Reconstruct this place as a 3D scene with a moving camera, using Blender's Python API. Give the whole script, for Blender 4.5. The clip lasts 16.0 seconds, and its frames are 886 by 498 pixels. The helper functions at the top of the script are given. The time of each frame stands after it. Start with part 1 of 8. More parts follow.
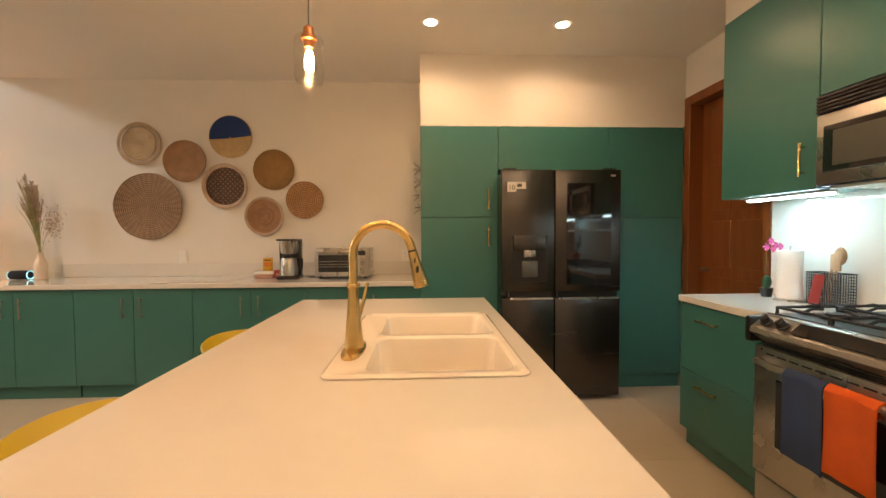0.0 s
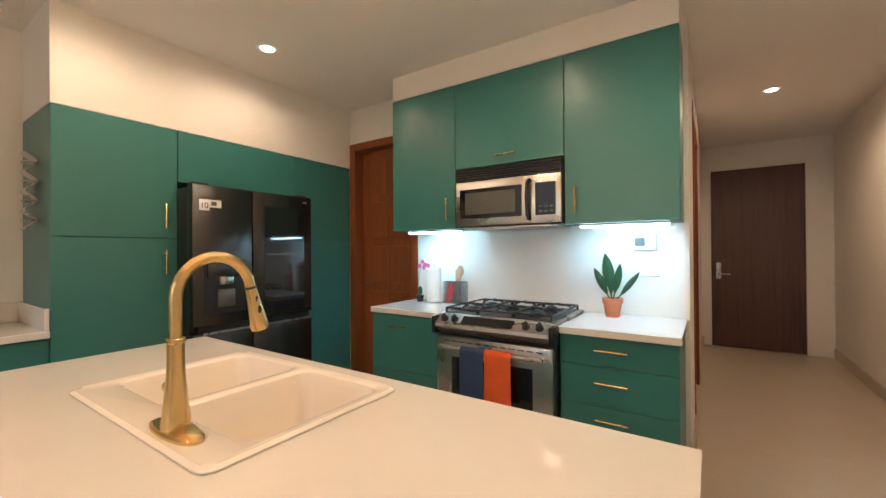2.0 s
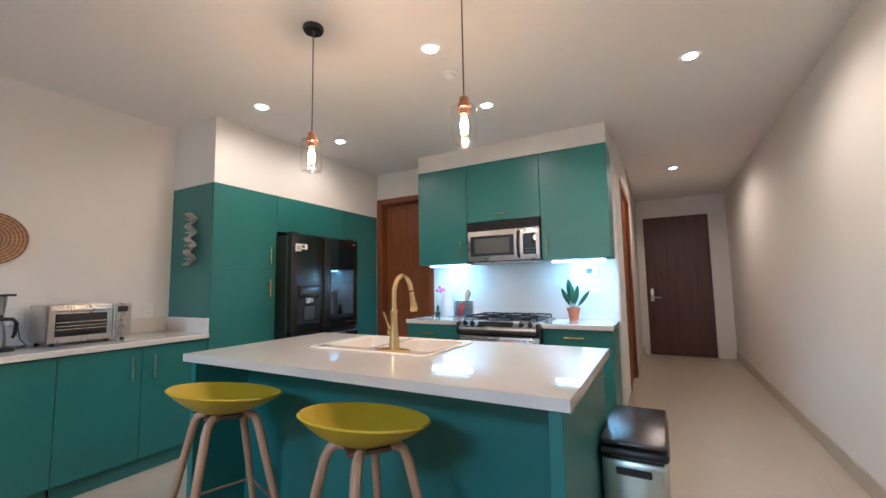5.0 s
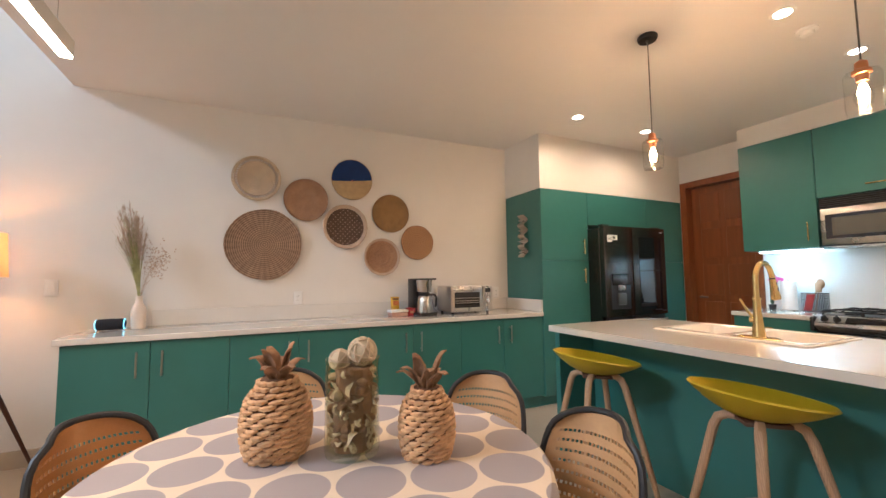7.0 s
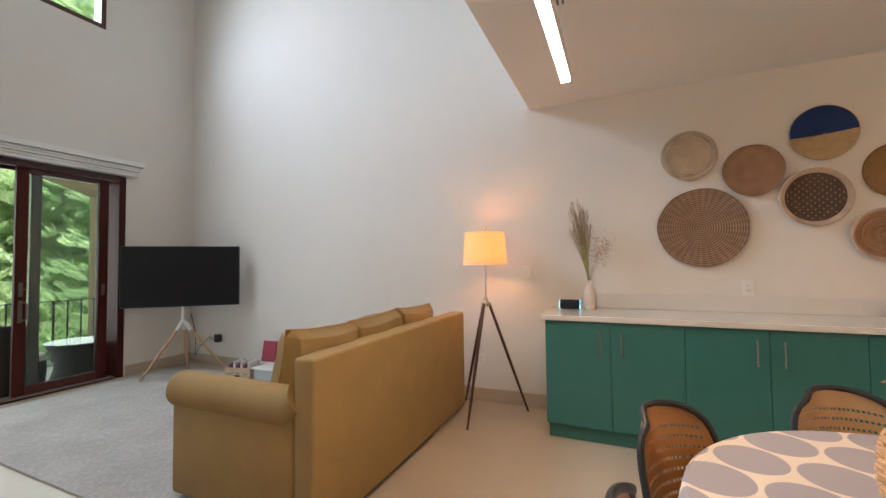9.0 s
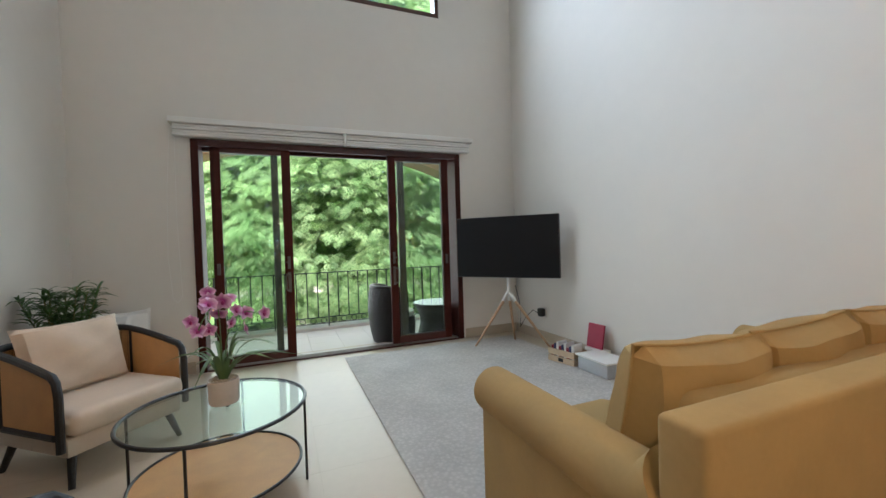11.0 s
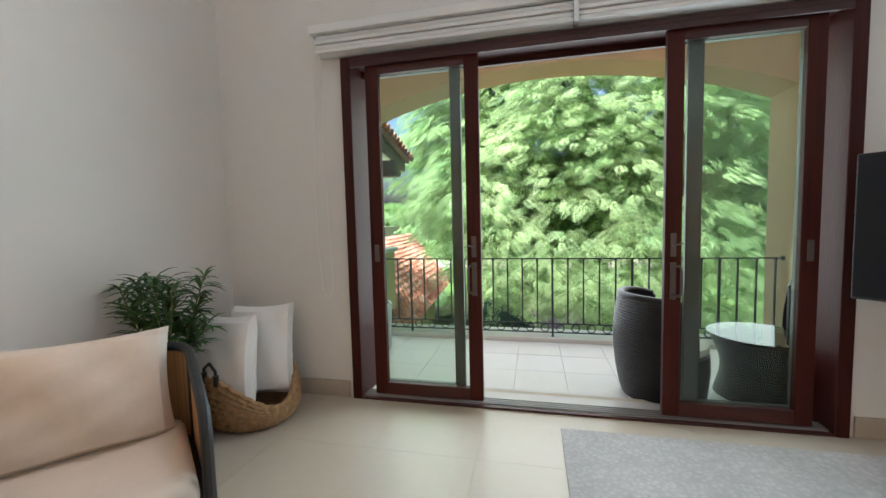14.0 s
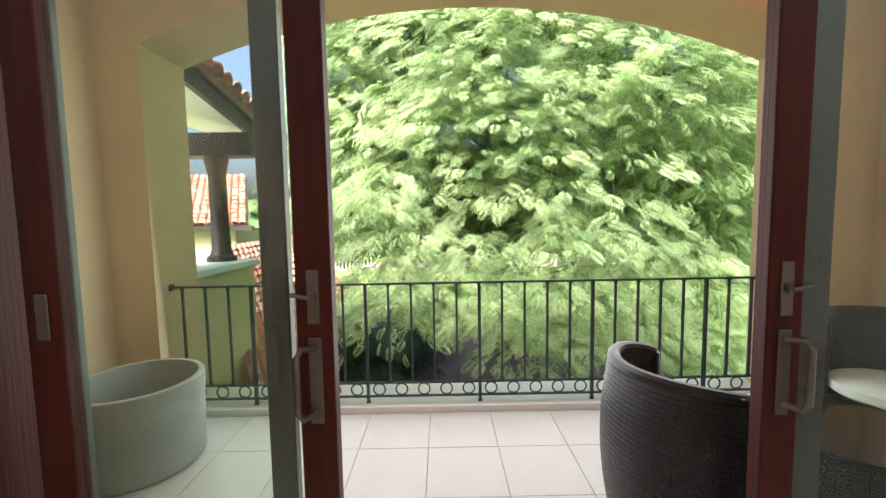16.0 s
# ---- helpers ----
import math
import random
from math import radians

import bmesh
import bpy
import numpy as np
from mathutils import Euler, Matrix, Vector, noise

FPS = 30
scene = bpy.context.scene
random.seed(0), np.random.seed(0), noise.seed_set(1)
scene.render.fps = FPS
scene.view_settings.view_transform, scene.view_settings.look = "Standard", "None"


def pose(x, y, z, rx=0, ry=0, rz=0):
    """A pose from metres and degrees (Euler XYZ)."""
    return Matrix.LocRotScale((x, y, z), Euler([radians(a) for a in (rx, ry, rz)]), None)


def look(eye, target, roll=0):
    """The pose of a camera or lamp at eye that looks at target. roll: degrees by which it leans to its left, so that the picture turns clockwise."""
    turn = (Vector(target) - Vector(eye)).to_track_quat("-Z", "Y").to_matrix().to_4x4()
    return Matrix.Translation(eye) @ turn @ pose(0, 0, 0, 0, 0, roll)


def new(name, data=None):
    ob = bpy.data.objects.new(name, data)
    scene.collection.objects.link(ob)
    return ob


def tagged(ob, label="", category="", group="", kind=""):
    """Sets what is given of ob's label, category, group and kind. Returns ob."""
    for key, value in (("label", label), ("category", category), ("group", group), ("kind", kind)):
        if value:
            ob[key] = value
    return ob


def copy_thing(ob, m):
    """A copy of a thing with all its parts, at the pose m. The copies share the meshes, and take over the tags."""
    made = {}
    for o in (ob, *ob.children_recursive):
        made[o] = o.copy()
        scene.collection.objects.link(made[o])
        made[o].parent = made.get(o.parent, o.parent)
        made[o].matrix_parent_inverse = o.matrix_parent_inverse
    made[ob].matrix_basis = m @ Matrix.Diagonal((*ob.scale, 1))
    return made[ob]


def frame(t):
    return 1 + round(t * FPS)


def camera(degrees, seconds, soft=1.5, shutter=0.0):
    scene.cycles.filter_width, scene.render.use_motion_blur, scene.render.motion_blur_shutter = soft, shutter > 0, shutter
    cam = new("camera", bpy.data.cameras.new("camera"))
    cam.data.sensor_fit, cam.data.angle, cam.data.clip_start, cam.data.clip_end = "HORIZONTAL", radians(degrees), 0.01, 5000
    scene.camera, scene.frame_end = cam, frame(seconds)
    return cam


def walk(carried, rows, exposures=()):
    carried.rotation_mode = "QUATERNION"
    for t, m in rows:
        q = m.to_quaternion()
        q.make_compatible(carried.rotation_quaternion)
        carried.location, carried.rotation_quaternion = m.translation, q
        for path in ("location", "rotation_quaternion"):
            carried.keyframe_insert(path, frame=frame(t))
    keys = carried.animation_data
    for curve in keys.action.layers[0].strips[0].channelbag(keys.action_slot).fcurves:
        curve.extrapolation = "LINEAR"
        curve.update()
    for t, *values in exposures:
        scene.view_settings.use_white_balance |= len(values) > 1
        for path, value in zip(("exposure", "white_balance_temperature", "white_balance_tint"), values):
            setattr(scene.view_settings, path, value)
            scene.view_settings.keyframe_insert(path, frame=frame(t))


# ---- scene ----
import itertools

cam = camera(96.2, 16.0)
PATH = [
    (0, (-0.197, 0.247, 1.282), (-0.108, 2.243, 1.21), -0.3),
    (0.5, (-0.324, 0.303, 1.287), (0.259, 2.216, 1.229), -0.3),
    (1, (-0.476, 0.369, 1.305), (0.598, 2.055, 1.257), -0.3),
    (1.5, (-0.637, 0.449, 1.31), (0.778, 1.863, 1.279), -0.4),
    (2, (-0.831, 0.484, 1.326), (0.831, 1.597, 1.335), -0.4),
    (2.5, (-1.085, 0.465, 1.335), (0.714, 1.337, 1.396), -0.5),
    (3, (-1.32, 0.397, 1.34), (0.535, 1.136, 1.452), -0.6),
    (5.3, (-2.291, 0.232, 1.258), (-0.592, 1.271, 1.443), -0.8),
    (5.5, (-2.378, 0.229, 1.278), (-0.727, 1.346, 1.449), -0.5),
    (6, (-2.554, 0.23, 1.264), (-1.084, 1.577, 1.43), -0.5),
    (6.5, (-2.673, 0.256, 1.253), (-1.472, 1.847, 1.409), -0.4),
    (7, (-2.782, 0.293, 1.252), (-1.934, 2.099, 1.398), -0.6),
    (7.5, (-2.9, 0.364, 1.264), (-2.452, 2.308, 1.399), -0.6),
    (8, (-2.978, 0.387, 1.268), (-2.995, 2.383, 1.393), -0.7),
    (8.5, (-3.108, 0.391, 1.274), (-3.55, 2.339, 1.38), -0.7),
    (9, (-3.316, 0.394, 1.301), (-4.126, 2.221, 1.374), -0.7),
    (9.5, (-3.542, 0.427, 1.275), (-4.656, 2.087, 1.327), -0.8),
    (10, (-3.743, 0.576, 1.266), (-5.131, 2.016, 1.291), -0.8),
    (10.2, (-3.799, 0.679, 1.278), (-5.296, 2.006, 1.285), -1.1),
    (12.5, (-4.901, 1.448, 1.275), (-6.873, 1.133, 1.181), -1.4),
    (13, (-5.302, 1.502, 1.289), (-7.241, 1.025, 1.166), -1.5),
    (13.5, (-5.734, 1.492, 1.295), (-7.664, 0.988, 1.151), -1.4),
    (14, (-6.175, 1.506, 1.267), (-8.12, 1.061, 1.125), -1.4),
    (14.5, (-6.606, 1.456, 1.3), (-8.574, 1.142, 1.128), -1.3),
    (15, (-7.009, 1.446, 1.249), (-8.995, 1.269, 1.093), -1.1),
    (15.5, (-7.394, 1.449, 1.266), (-9.387, 1.386, 1.11), -1.0),
    (16, (-7.793, 1.446, 1.284), (-9.787, 1.452, 1.128), -1.0),
]
EXPOSURES = [(0.0, 1.6, 7200, 15), (0.5, 1.6, 6500, 13), (1.0, 1.62, 5900, 12), (3.0, 1.7, 5600, 10), (5.5, 1.8, 4450, 9), (7.0, 1.85, 5550, 14), (8.0, 1.68, 5950, 15), (10.0, 1.5, 5500, 11), (12.5, 1.55, 5500, 9), (14.0, 1.75, 5550, 13), (16.0, 1.9, 6050, 21)]
walk(cam, [(t, look(eye, target, roll)) for t, eye, target, roll in PATH], EXPOSURES)

# ---- world, sun, lights, exposure ----
world = bpy.data.worlds.new("sky")
scene.world = world
world.use_nodes = True
wn = world.node_tree.nodes
wl = world.node_tree.links
sky = wn.new("ShaderNodeTexSky")
sky.sky_type = 'NISHITA'
sky.sun_disc = False
sky.sun_elevation = radians(50)
sky.sun_rotation = radians(113)
sky.air_density, sky.dust_density = 1.0, 9.0
wn["Background"].inputs["Strength"].default_value = 0.15
wl.new(sky.outputs[0], wn["Background"].inputs["Color"])


def lamp(name, kind, m, power, color, size=0.1, size_y=0.0, spot=120, blend=0.8, angle=12, spread=180):
    d = bpy.data.lights.new(name, kind)
    d.energy, d.color = power, color
    if kind == 'AREA':
        d.shape = 'RECTANGLE' if size_y else 'DISK'
        d.size = size
        d.spread = radians(spread)
        if size_y:
            d.size_y = size_y
    elif kind == 'SPOT':
        d.spot_size, d.spot_blend, d.shadow_soft_size = radians(spot), blend, size
    elif kind == 'SUN':
        d.angle = radians(angle)
    else:
        d.shadow_soft_size = size
    ob = new(name, d)
    ob.matrix_world = m
    return ob


WARM = (1.0, 0.66, 0.38)
COOL = (0.34, 0.76, 1.0)
lamp("sun", "SUN", look((0.0, -6.0, 18.0), (-14.0, 0.0, 0.0)), 5.0, (1.0, 0.95, 0.89), angle=20)
DOWNLIGHTS = [(-0.15, 2.97), (0.75, 2.97), (0.75, 1.40), (-0.15, 1.40), (3.64, 0.02), (0.76, -0.01)]
for i, (lx, ly) in enumerate(DOWNLIGHTS):
    lamp("downlight_lamp", 'SPOT', look((lx, ly, 2.685), (lx, ly, 0)), (16 if ly < 0.5 else 6.2), WARM, size=0.04, spot=168, blend=0.6)
for px, py in [(-0.65, 1.865), (-0.60, 0.97)]:
    lamp("pendant_lamp", 'POINT', pose(px, py, 1.95), 2.9, (1.0, 0.50, 0.20), size=0.02)
lamp("strip_lamp", 'AREA', look((-3.54, 1.75, 2.205), (-3.54, 1.75, 0)), 6, (1.0, 0.66, 0.38), size=0.05, size_y=1.4)
lamp("led_lamp", 'AREA', look((1.72, 0.90, 1.45), (1.80, 0.90, 0)), 0.65, COOL, size=0.05, size_y=0.5)
lamp("led_lamp", 'AREA', look((1.76, 2.33, 1.45), (1.86, 2.33, 0)), 0.6, COOL, size=0.05, size_y=0.4)
lamp("shade_lamp", 'POINT', pose(-4.38, 3.70, 1.43), 2.8, (1.0, 0.36, 0.08), size=0.03)
lamp("shade_lamp", 'POINT', pose(-6.20, -0.31, 1.66), 1.25, (1.0, 0.46, 0.17), size=0.03)
lamp("shade_lamp", 'POINT', pose(-6.56, -0.40, 1.66), 1.25, (1.0, 0.46, 0.17), size=0.03)
lamp("arch_daylight", 'AREA', look((-10.36, 1.69, 1.35), (0, 1.69, 0.6)), 19, (1.0, 0.97, 0.90), size=4.0, size_y=2.4)
lamp("doorway_daylight", 'AREA', look((-8.70, 1.7, 1.25), (0, 2.2, 1.2)), 6, (0.92, 1.0, 0.93), size=2.8, size_y=2.2)
lamp("window_daylight", 'AREA', look((-9.0, 1.8, 4.75), (-4.0, 3.1, 1.6)), 41, (0.90, 0.96, 1.0), size=2.4, size_y=1.2, spread=130)

# ---- materials ----
MATS = {}


def mat(name, base, rough=0.6, metal=0.0, var=0.12, scale=3.0, bump=0.0, bscale=60.0, coat=0.0, alpha_t=0.0, stretch=(1, 1, 1), detail=4.0, spec=0.5):
    """Two-scale noise in colour, roughness and bump over a base colour."""
    if name in MATS:
        return MATS[name]
    m = bpy.data.materials.new(name)
    m.use_nodes = True
    n, l = m.node_tree.nodes, m.node_tree.links
    b = n["Principled BSDF"]
    tc = n.new("ShaderNodeTexCoord")
    mp = n.new("ShaderNodeMapping")
    mp.inputs["Scale"].default_value = stretch
    l.new(tc.outputs["Object"], mp.inputs["Vector"])
    n1 = n.new("ShaderNodeTexNoise")
    n1.inputs["Scale"].default_value, n1.inputs["Detail"].default_value = scale, detail
    n2 = n.new("ShaderNodeTexNoise")
    n2.inputs["Scale"].default_value, n2.inputs["Detail"].default_value = scale * 11, 3.0
    for k in (n1, n2):
        l.new(mp.outputs[0], k.inputs["Vector"])
    ad = n.new("ShaderNodeMath")
    ad.operation = 'MULTIPLY_ADD'
    ad.inputs[1].default_value = 0.35
    l.new(n2.outputs["Fac"], ad.inputs[0])
    l.new(n1.outputs["Fac"], ad.inputs[2])
    r = n.new("ShaderNodeValToRGB")
    r.color_ramp.elements[0].position, r.color_ramp.elements[1].position = 0.42, 0.92
    r.color_ramp.elements[0].color = (*[c * (1 - var) for c in base], 1)
    r.color_ramp.elements[1].color = (*[min(1, c * (1 + var)) for c in base], 1)
    l.new(ad.outputs[0], r.inputs["Fac"])
    l.new(r.outputs[0], b.inputs["Base Color"])
    rr = n.new("ShaderNodeMapRange")
    rr.inputs["To Min"].default_value, rr.inputs["To Max"].default_value = max(0.02, rough * 0.85), min(1, rough * 1.15)
    l.new(n1.outputs["Fac"], rr.inputs["Value"])
    l.new(rr.outputs[0], b.inputs["Roughness"])
    b.inputs["Metallic"].default_value = metal
    b.inputs["Coat Weight"].default_value = coat
    b.inputs["Specular IOR Level"].default_value = spec
    if alpha_t:
        b.inputs["Transmission Weight"].default_value = alpha_t
    if bump:
        n3 = n.new("ShaderNodeTexNoise")
        n3.inputs["Scale"].default_value, n3.inputs["Detail"].default_value = bscale, 5.0
        l.new(mp.outputs[0], n3.inputs["Vector"])
        bp = n.new("ShaderNodeBump")
        bp.inputs["Strength"].default_value, bp.inputs["Distance"].default_value = bump, 0.01
        l.new(n3.outputs["Fac"], bp.inputs["Height"])
        l.new(bp.outputs[0], b.inputs["Normal"])
    MATS[name] = m
    return m


def emit(name, color, strength):
    m = bpy.data.materials.new(name)
    m.use_nodes = True
    b = m.node_tree.nodes["Principled BSDF"]
    b.inputs["Base Color"].default_value = (0.8, 0.8, 0.8, 1)
    b.inputs["Emission Color"].default_value = (*color, 1)
    b.inputs["Emission Strength"].default_value = strength
    return m


def wood(name, base, rough=0.4, scale=6.0, stretch=(1, 1, 0.08), dark=0.45, coat=0.0):
    m = mat(name, base, rough, 0, 0.15, scale, 0.15, 90, coat, 0, stretch)
    n, l = m.node_tree.nodes, m.node_tree.links
    w = n.new("ShaderNodeTexWave")
    w.inputs["Scale"].default_value, w.inputs["Distortion"].default_value, w.inputs["Detail"].default_value = scale * 2, 6.0, 3.0
    l.new(n["Mapping"].outputs[0], w.inputs["Vector"])
    mx = n.new("ShaderNodeMix")
    mx.data_type, mx.blend_type = 'RGBA', 'MULTIPLY'
    mx.inputs[0].default_value = dark
    l.new(n["Color Ramp"].outputs[0], mx.inputs[6])
    l.new(w.outputs["Color"], mx.inputs[7])
    l.new(mx.outputs[2], n["Principled BSDF"].inputs["Base Color"])
    return m


def glass(name, color=(1, 1, 1), rough=0.0, tint=0.06):
    """Thin pane glass: mostly clear with a glossy face."""
    m = bpy.data.materials.new(name)
    m.use_nodes = True
    n, l = m.node_tree.nodes, m.node_tree.links
    out = n["Material Output"]
    n.remove(n["Principled BSDF"])
    t = n.new("ShaderNodeBsdfTransparent")
    t.inputs[0].default_value = (*color, 1)
    g = n.new("ShaderNodeBsdfGlossy")
    g.inputs["Roughness"].default_value = 0.02 + rough
    fr = n.new("ShaderNodeLayerWeight")
    fr.inputs["Blend"].default_value = 0.5
    pw = n.new("ShaderNodeMath")
    pw.operation = 'POWER'
    pw.inputs[1].default_value = 4.0
    l.new(fr.outputs["Facing"], pw.inputs[0])
    ml = n.new("ShaderNodeMath")
    ml.operation = 'MULTIPLY_ADD'
    ml.inputs[1].default_value, ml.inputs[2].default_value = 0.75, 0.025
    l.new(pw.outputs[0], ml.inputs[0])
    mx = n.new("ShaderNodeMixShader")
    l.new(ml.outputs[0], mx.inputs[0])
    l.new(t.outputs[0], mx.inputs[1])
    l.new(g.outputs[0], mx.inputs[2])
    l.new(mx.outputs[0], out.inputs["Surface"])
    return m


TEAL = mat("teal_lacquer", (0.040, 0.168, 0.155), 0.34, var=0.07, scale=1.5, bump=0.03, bscale=220)
WALL = mat("wall_paint", (0.73, 0.70, 0.65), 0.85, var=0.03, scale=0.8, bump=0.06, bscale=140)
CEIL = mat("ceiling_paint", (0.76, 0.74, 0.71), 0.9, var=0.02, scale=0.7, bump=0.04, bscale=120)
QUARTZ = mat("white_quartz", (0.68, 0.66, 0.62), 0.06, var=0.03, scale=2.0, coat=0.3)
PORCELAIN = mat("white_enamel", (0.80, 0.75, 0.67), 0.08, var=0.01, scale=2.0, coat=0.4)
GLOSSPANEL = mat("glossy_white_panel", (0.72, 0.71, 0.67), 0.07, var=0.02, scale=1.0, coat=0.3)
TILE = mat("cream_tile", (0.50, 0.43, 0.335), 0.30, var=0.06, scale=1.6, bump=0.01, bscale=30)
GROUT = mat("grout", (0.49, 0.425, 0.335), 0.9, var=0.1, scale=8)
BASE = mat("beige_skirting", (0.47, 0.40, 0.31), 0.3, var=0.06, scale=2.5)
BRASS = mat("brushed_brass", (0.66, 0.47, 0.20), 0.26, 0.95, 0.06, 6.0, 0.04, 300, stretch=(1, 1, 6))
STEEL = mat("brushed_steel", (0.52, 0.50, 0.47), 0.28, 0.95, 0.06, 4.0, 0.05, 260, stretch=(8, 1, 1))
DARKSTEEL = mat("dark_steel", (0.085, 0.080, 0.076), 0.26, 0.9, 0.08, 3.0, 0.04, 260, stretch=(1, 1, 8))
BLACK = mat("black_plastic", (0.012, 0.012, 0.013), 0.35, var=0.1, scale=6)
BLACKGLASS = mat("black_glass", (0.010, 0.010, 0.012), 0.05, var=0.05, scale=3, coat=0.5)
IRON = mat("cast_iron", (0.020, 0.020, 0.022), 0.55, 0.3, 0.2, 10, 0.2, 160)
BRONZE = mat("aged_nickel", (0.16, 0.14, 0.125), 0.42, 0.85, 0.1, 5)
RAILIRON = mat("painted_iron", (0.045, 0.055, 0.065), 0.5, 0.2, 0.15, 8, 0.12, 120)
WHITEPL = mat("white_plastic", (0.78, 0.77, 0.74), 0.4, var=0.02, scale=4)
DOORWOOD = wood("red_brown_door", (0.22, 0.062, 0.014), 0.38, 4.0, (2.2, 2.2, 0.12), 0.2)
ENTRYWOOD = wood("dark_entry_door", (0.085, 0.034, 0.024), 0.45, 5.0, (2.2, 2.2, 0.1), 0.35)
FRAMEWOOD = wood("mahogany_frame", (0.060, 0.010, 0.006), 0.48, 5.0, (2, 2, 0.1), 0.35)
FRAMEWOOD.node_tree.nodes["Principled BSDF"].inputs["Specular IOR Level"].default_value = 0.2
FRAMEWOODH = wood("mahogany_rail", (0.060, 0.010, 0.006), 0.45, 5.0, (2, 0.1, 2), 0.35)
GREYALU = mat("grey_aluminium", (0.10, 0.105, 0.095), 0.35, 0.4, 0.06, 3, 0.03, 100)
LEGWOOD = wood("pale_oak", (0.50, 0.33, 0.20), 0.5, 9.0, (3, 3, 0.3), 0.2)
LAMPWOOD = wood("dark_lamp_wood", (0.10, 0.035, 0.020), 0.4, 9.0, (3, 3, 0.3), 0.3)
YELLOW = mat("mustard_plastic", (0.46, 0.36, 0.006), 0.42, var=0.04, scale=3, bump=0.03, bscale=300)
CANE = mat("tan_plastic_weave", (0.50, 0.31, 0.15), 0.5, var=0.10, scale=9, bump=0.1, bscale=120)
CANEOR = mat("amber_plastic_weave", (0.42, 0.19, 0.055), 0.4, var=0.12, scale=9, bump=0.1, bscale=120)
SOFA = mat("mustard_sofa_fabric", (0.36, 0.235, 0.085), 0.9, var=0.10, scale=5, bump=0.35, bscale=700)
LINEN = mat("cream_linen", (0.66, 0.58, 0.48), 0.95, var=0.06, scale=5, bump=0.35, bscale=600)
WHITECLOTH = mat("white_cotton", (0.80, 0.79, 0.77), 0.95, var=0.04, scale=6, bump=0.3, bscale=500)
BAMBOO = wood("dark_bamboo", (0.075, 0.022, 0.018), 0.42, 12.0, (4, 4, 0.4), 0.4)
CONCRETE = mat("grey_concrete", (0.30, 0.31, 0.29), 0.8, var=0.15, scale=4, bump=0.25, bscale=50)
STUCCO = mat("ochre_stucco", (0.62, 0.46, 0.30), 0.9, var=0.07, scale=2, bump=0.2, bscale=120)
PEACH = mat("peach_stucco", (0.66, 0.42, 0.25), 0.9, var=0.05, scale=2, bump=0.2, bscale=120)
BALTILE = mat("pale_balcony_tile", (0.52, 0.49, 0.465), 0.45, var=0.06, scale=3, bump=0.05, bscale=60)
CURB = mat("white_curb", (0.76, 0.74, 0.71), 0.6, var=0.06, scale=4, bump=0.08, bscale=60)
WICKER = mat("dark_wicker", (0.028, 0.026, 0.027), 0.38, var=0.3, scale=30)
RUG = mat("grey_rug", (0.46, 0.44, 0.42), 0.98, var=0.22, scale=7, bump=0.8, bscale=160)
LEAF = mat("leaf_green", (0.055, 0.13, 0.03), 0.45, var=0.35, scale=12)
DARKLEAF = mat("dark_leaf", (0.025, 0.075, 0.035), 0.35, var=0.3, scale=14)
TERRACOTTA = mat("terracotta", (0.50, 0.18, 0.09), 0.8, var=0.12, scale=12, bump=0.1, bscale=90)
BARK = mat("bark", (0.10, 0.075, 0.055), 0.95, var=0.4, scale=4, bump=0.8, bscale=14, stretch=(1, 1, 0.3))
GLOW = emit("downlight_glow", (1.0, 0.80, 0.58), 14.0)
FILAMENT = emit("filament_glow", (1.0, 0.62, 0.28), 30.0)
STRIPGLOW = emit("strip_glow", (1.0, 0.78, 0.52), 9.0)
LEDGLOW = emit("led_glow", (0.62, 0.92, 1.0), 14.0)
PANE = glass("clear_pane", (0.90, 0.94, 0.91))
CLEARGLASS = glass("clear_glass", (0.97, 0.97, 0.96))
GREENGLASS = glass("green_glass", (0.95, 0.965, 0.88))
TABLEGLASS = glass("table_glass", (0.88, 0.94, 0.91))


# ---- building helpers ----
def box(bm, x0, y0, z0, x1, y1, z1, bev=0.0):
    vs = [bm.verts.new(p) for p in itertools.product((x0, x1), (y0, y1), (z0, z1))]
    fs = [bm.faces.new([vs[i] for i in q]) for q in ((0, 1, 3, 2), (4, 6, 7, 5), (0, 4, 5, 1), (2, 3, 7, 6), (0, 2, 6, 4), (1, 5, 7, 3))]
    if bev:
        es = list({e for f in fs for e in f.edges})
        bmesh.ops.bevel(bm, geom=es, offset=bev, segments=2 if bev > 0.004 else 1, affect='EDGES', profile=0.5)
    return bm


def softbox(bm, x0, y0, z0, x1, y1, z1, r, seg=4):
    vs = [bm.verts.new(p) for p in itertools.product((x0, x1), (y0, y1), (z0, z1))]
    fs = [bm.faces.new([vs[i] for i in q]) for q in ((0, 1, 3, 2), (4, 6, 7, 5), (0, 4, 5, 1), (2, 3, 7, 6), (0, 2, 6, 4), (1, 5, 7, 3))]
    bmesh.ops.bevel(bm, geom=list({e for f in fs for e in f.edges}), offset=r, segments=seg, affect='EDGES', profile=0.5)
    return bm


def ring_pts(c, u, v, r, seg):
    return [c + (u * math.cos(a) + v * math.sin(a)) * r for a in (2 * math.pi * i / seg for i in range(seg))]


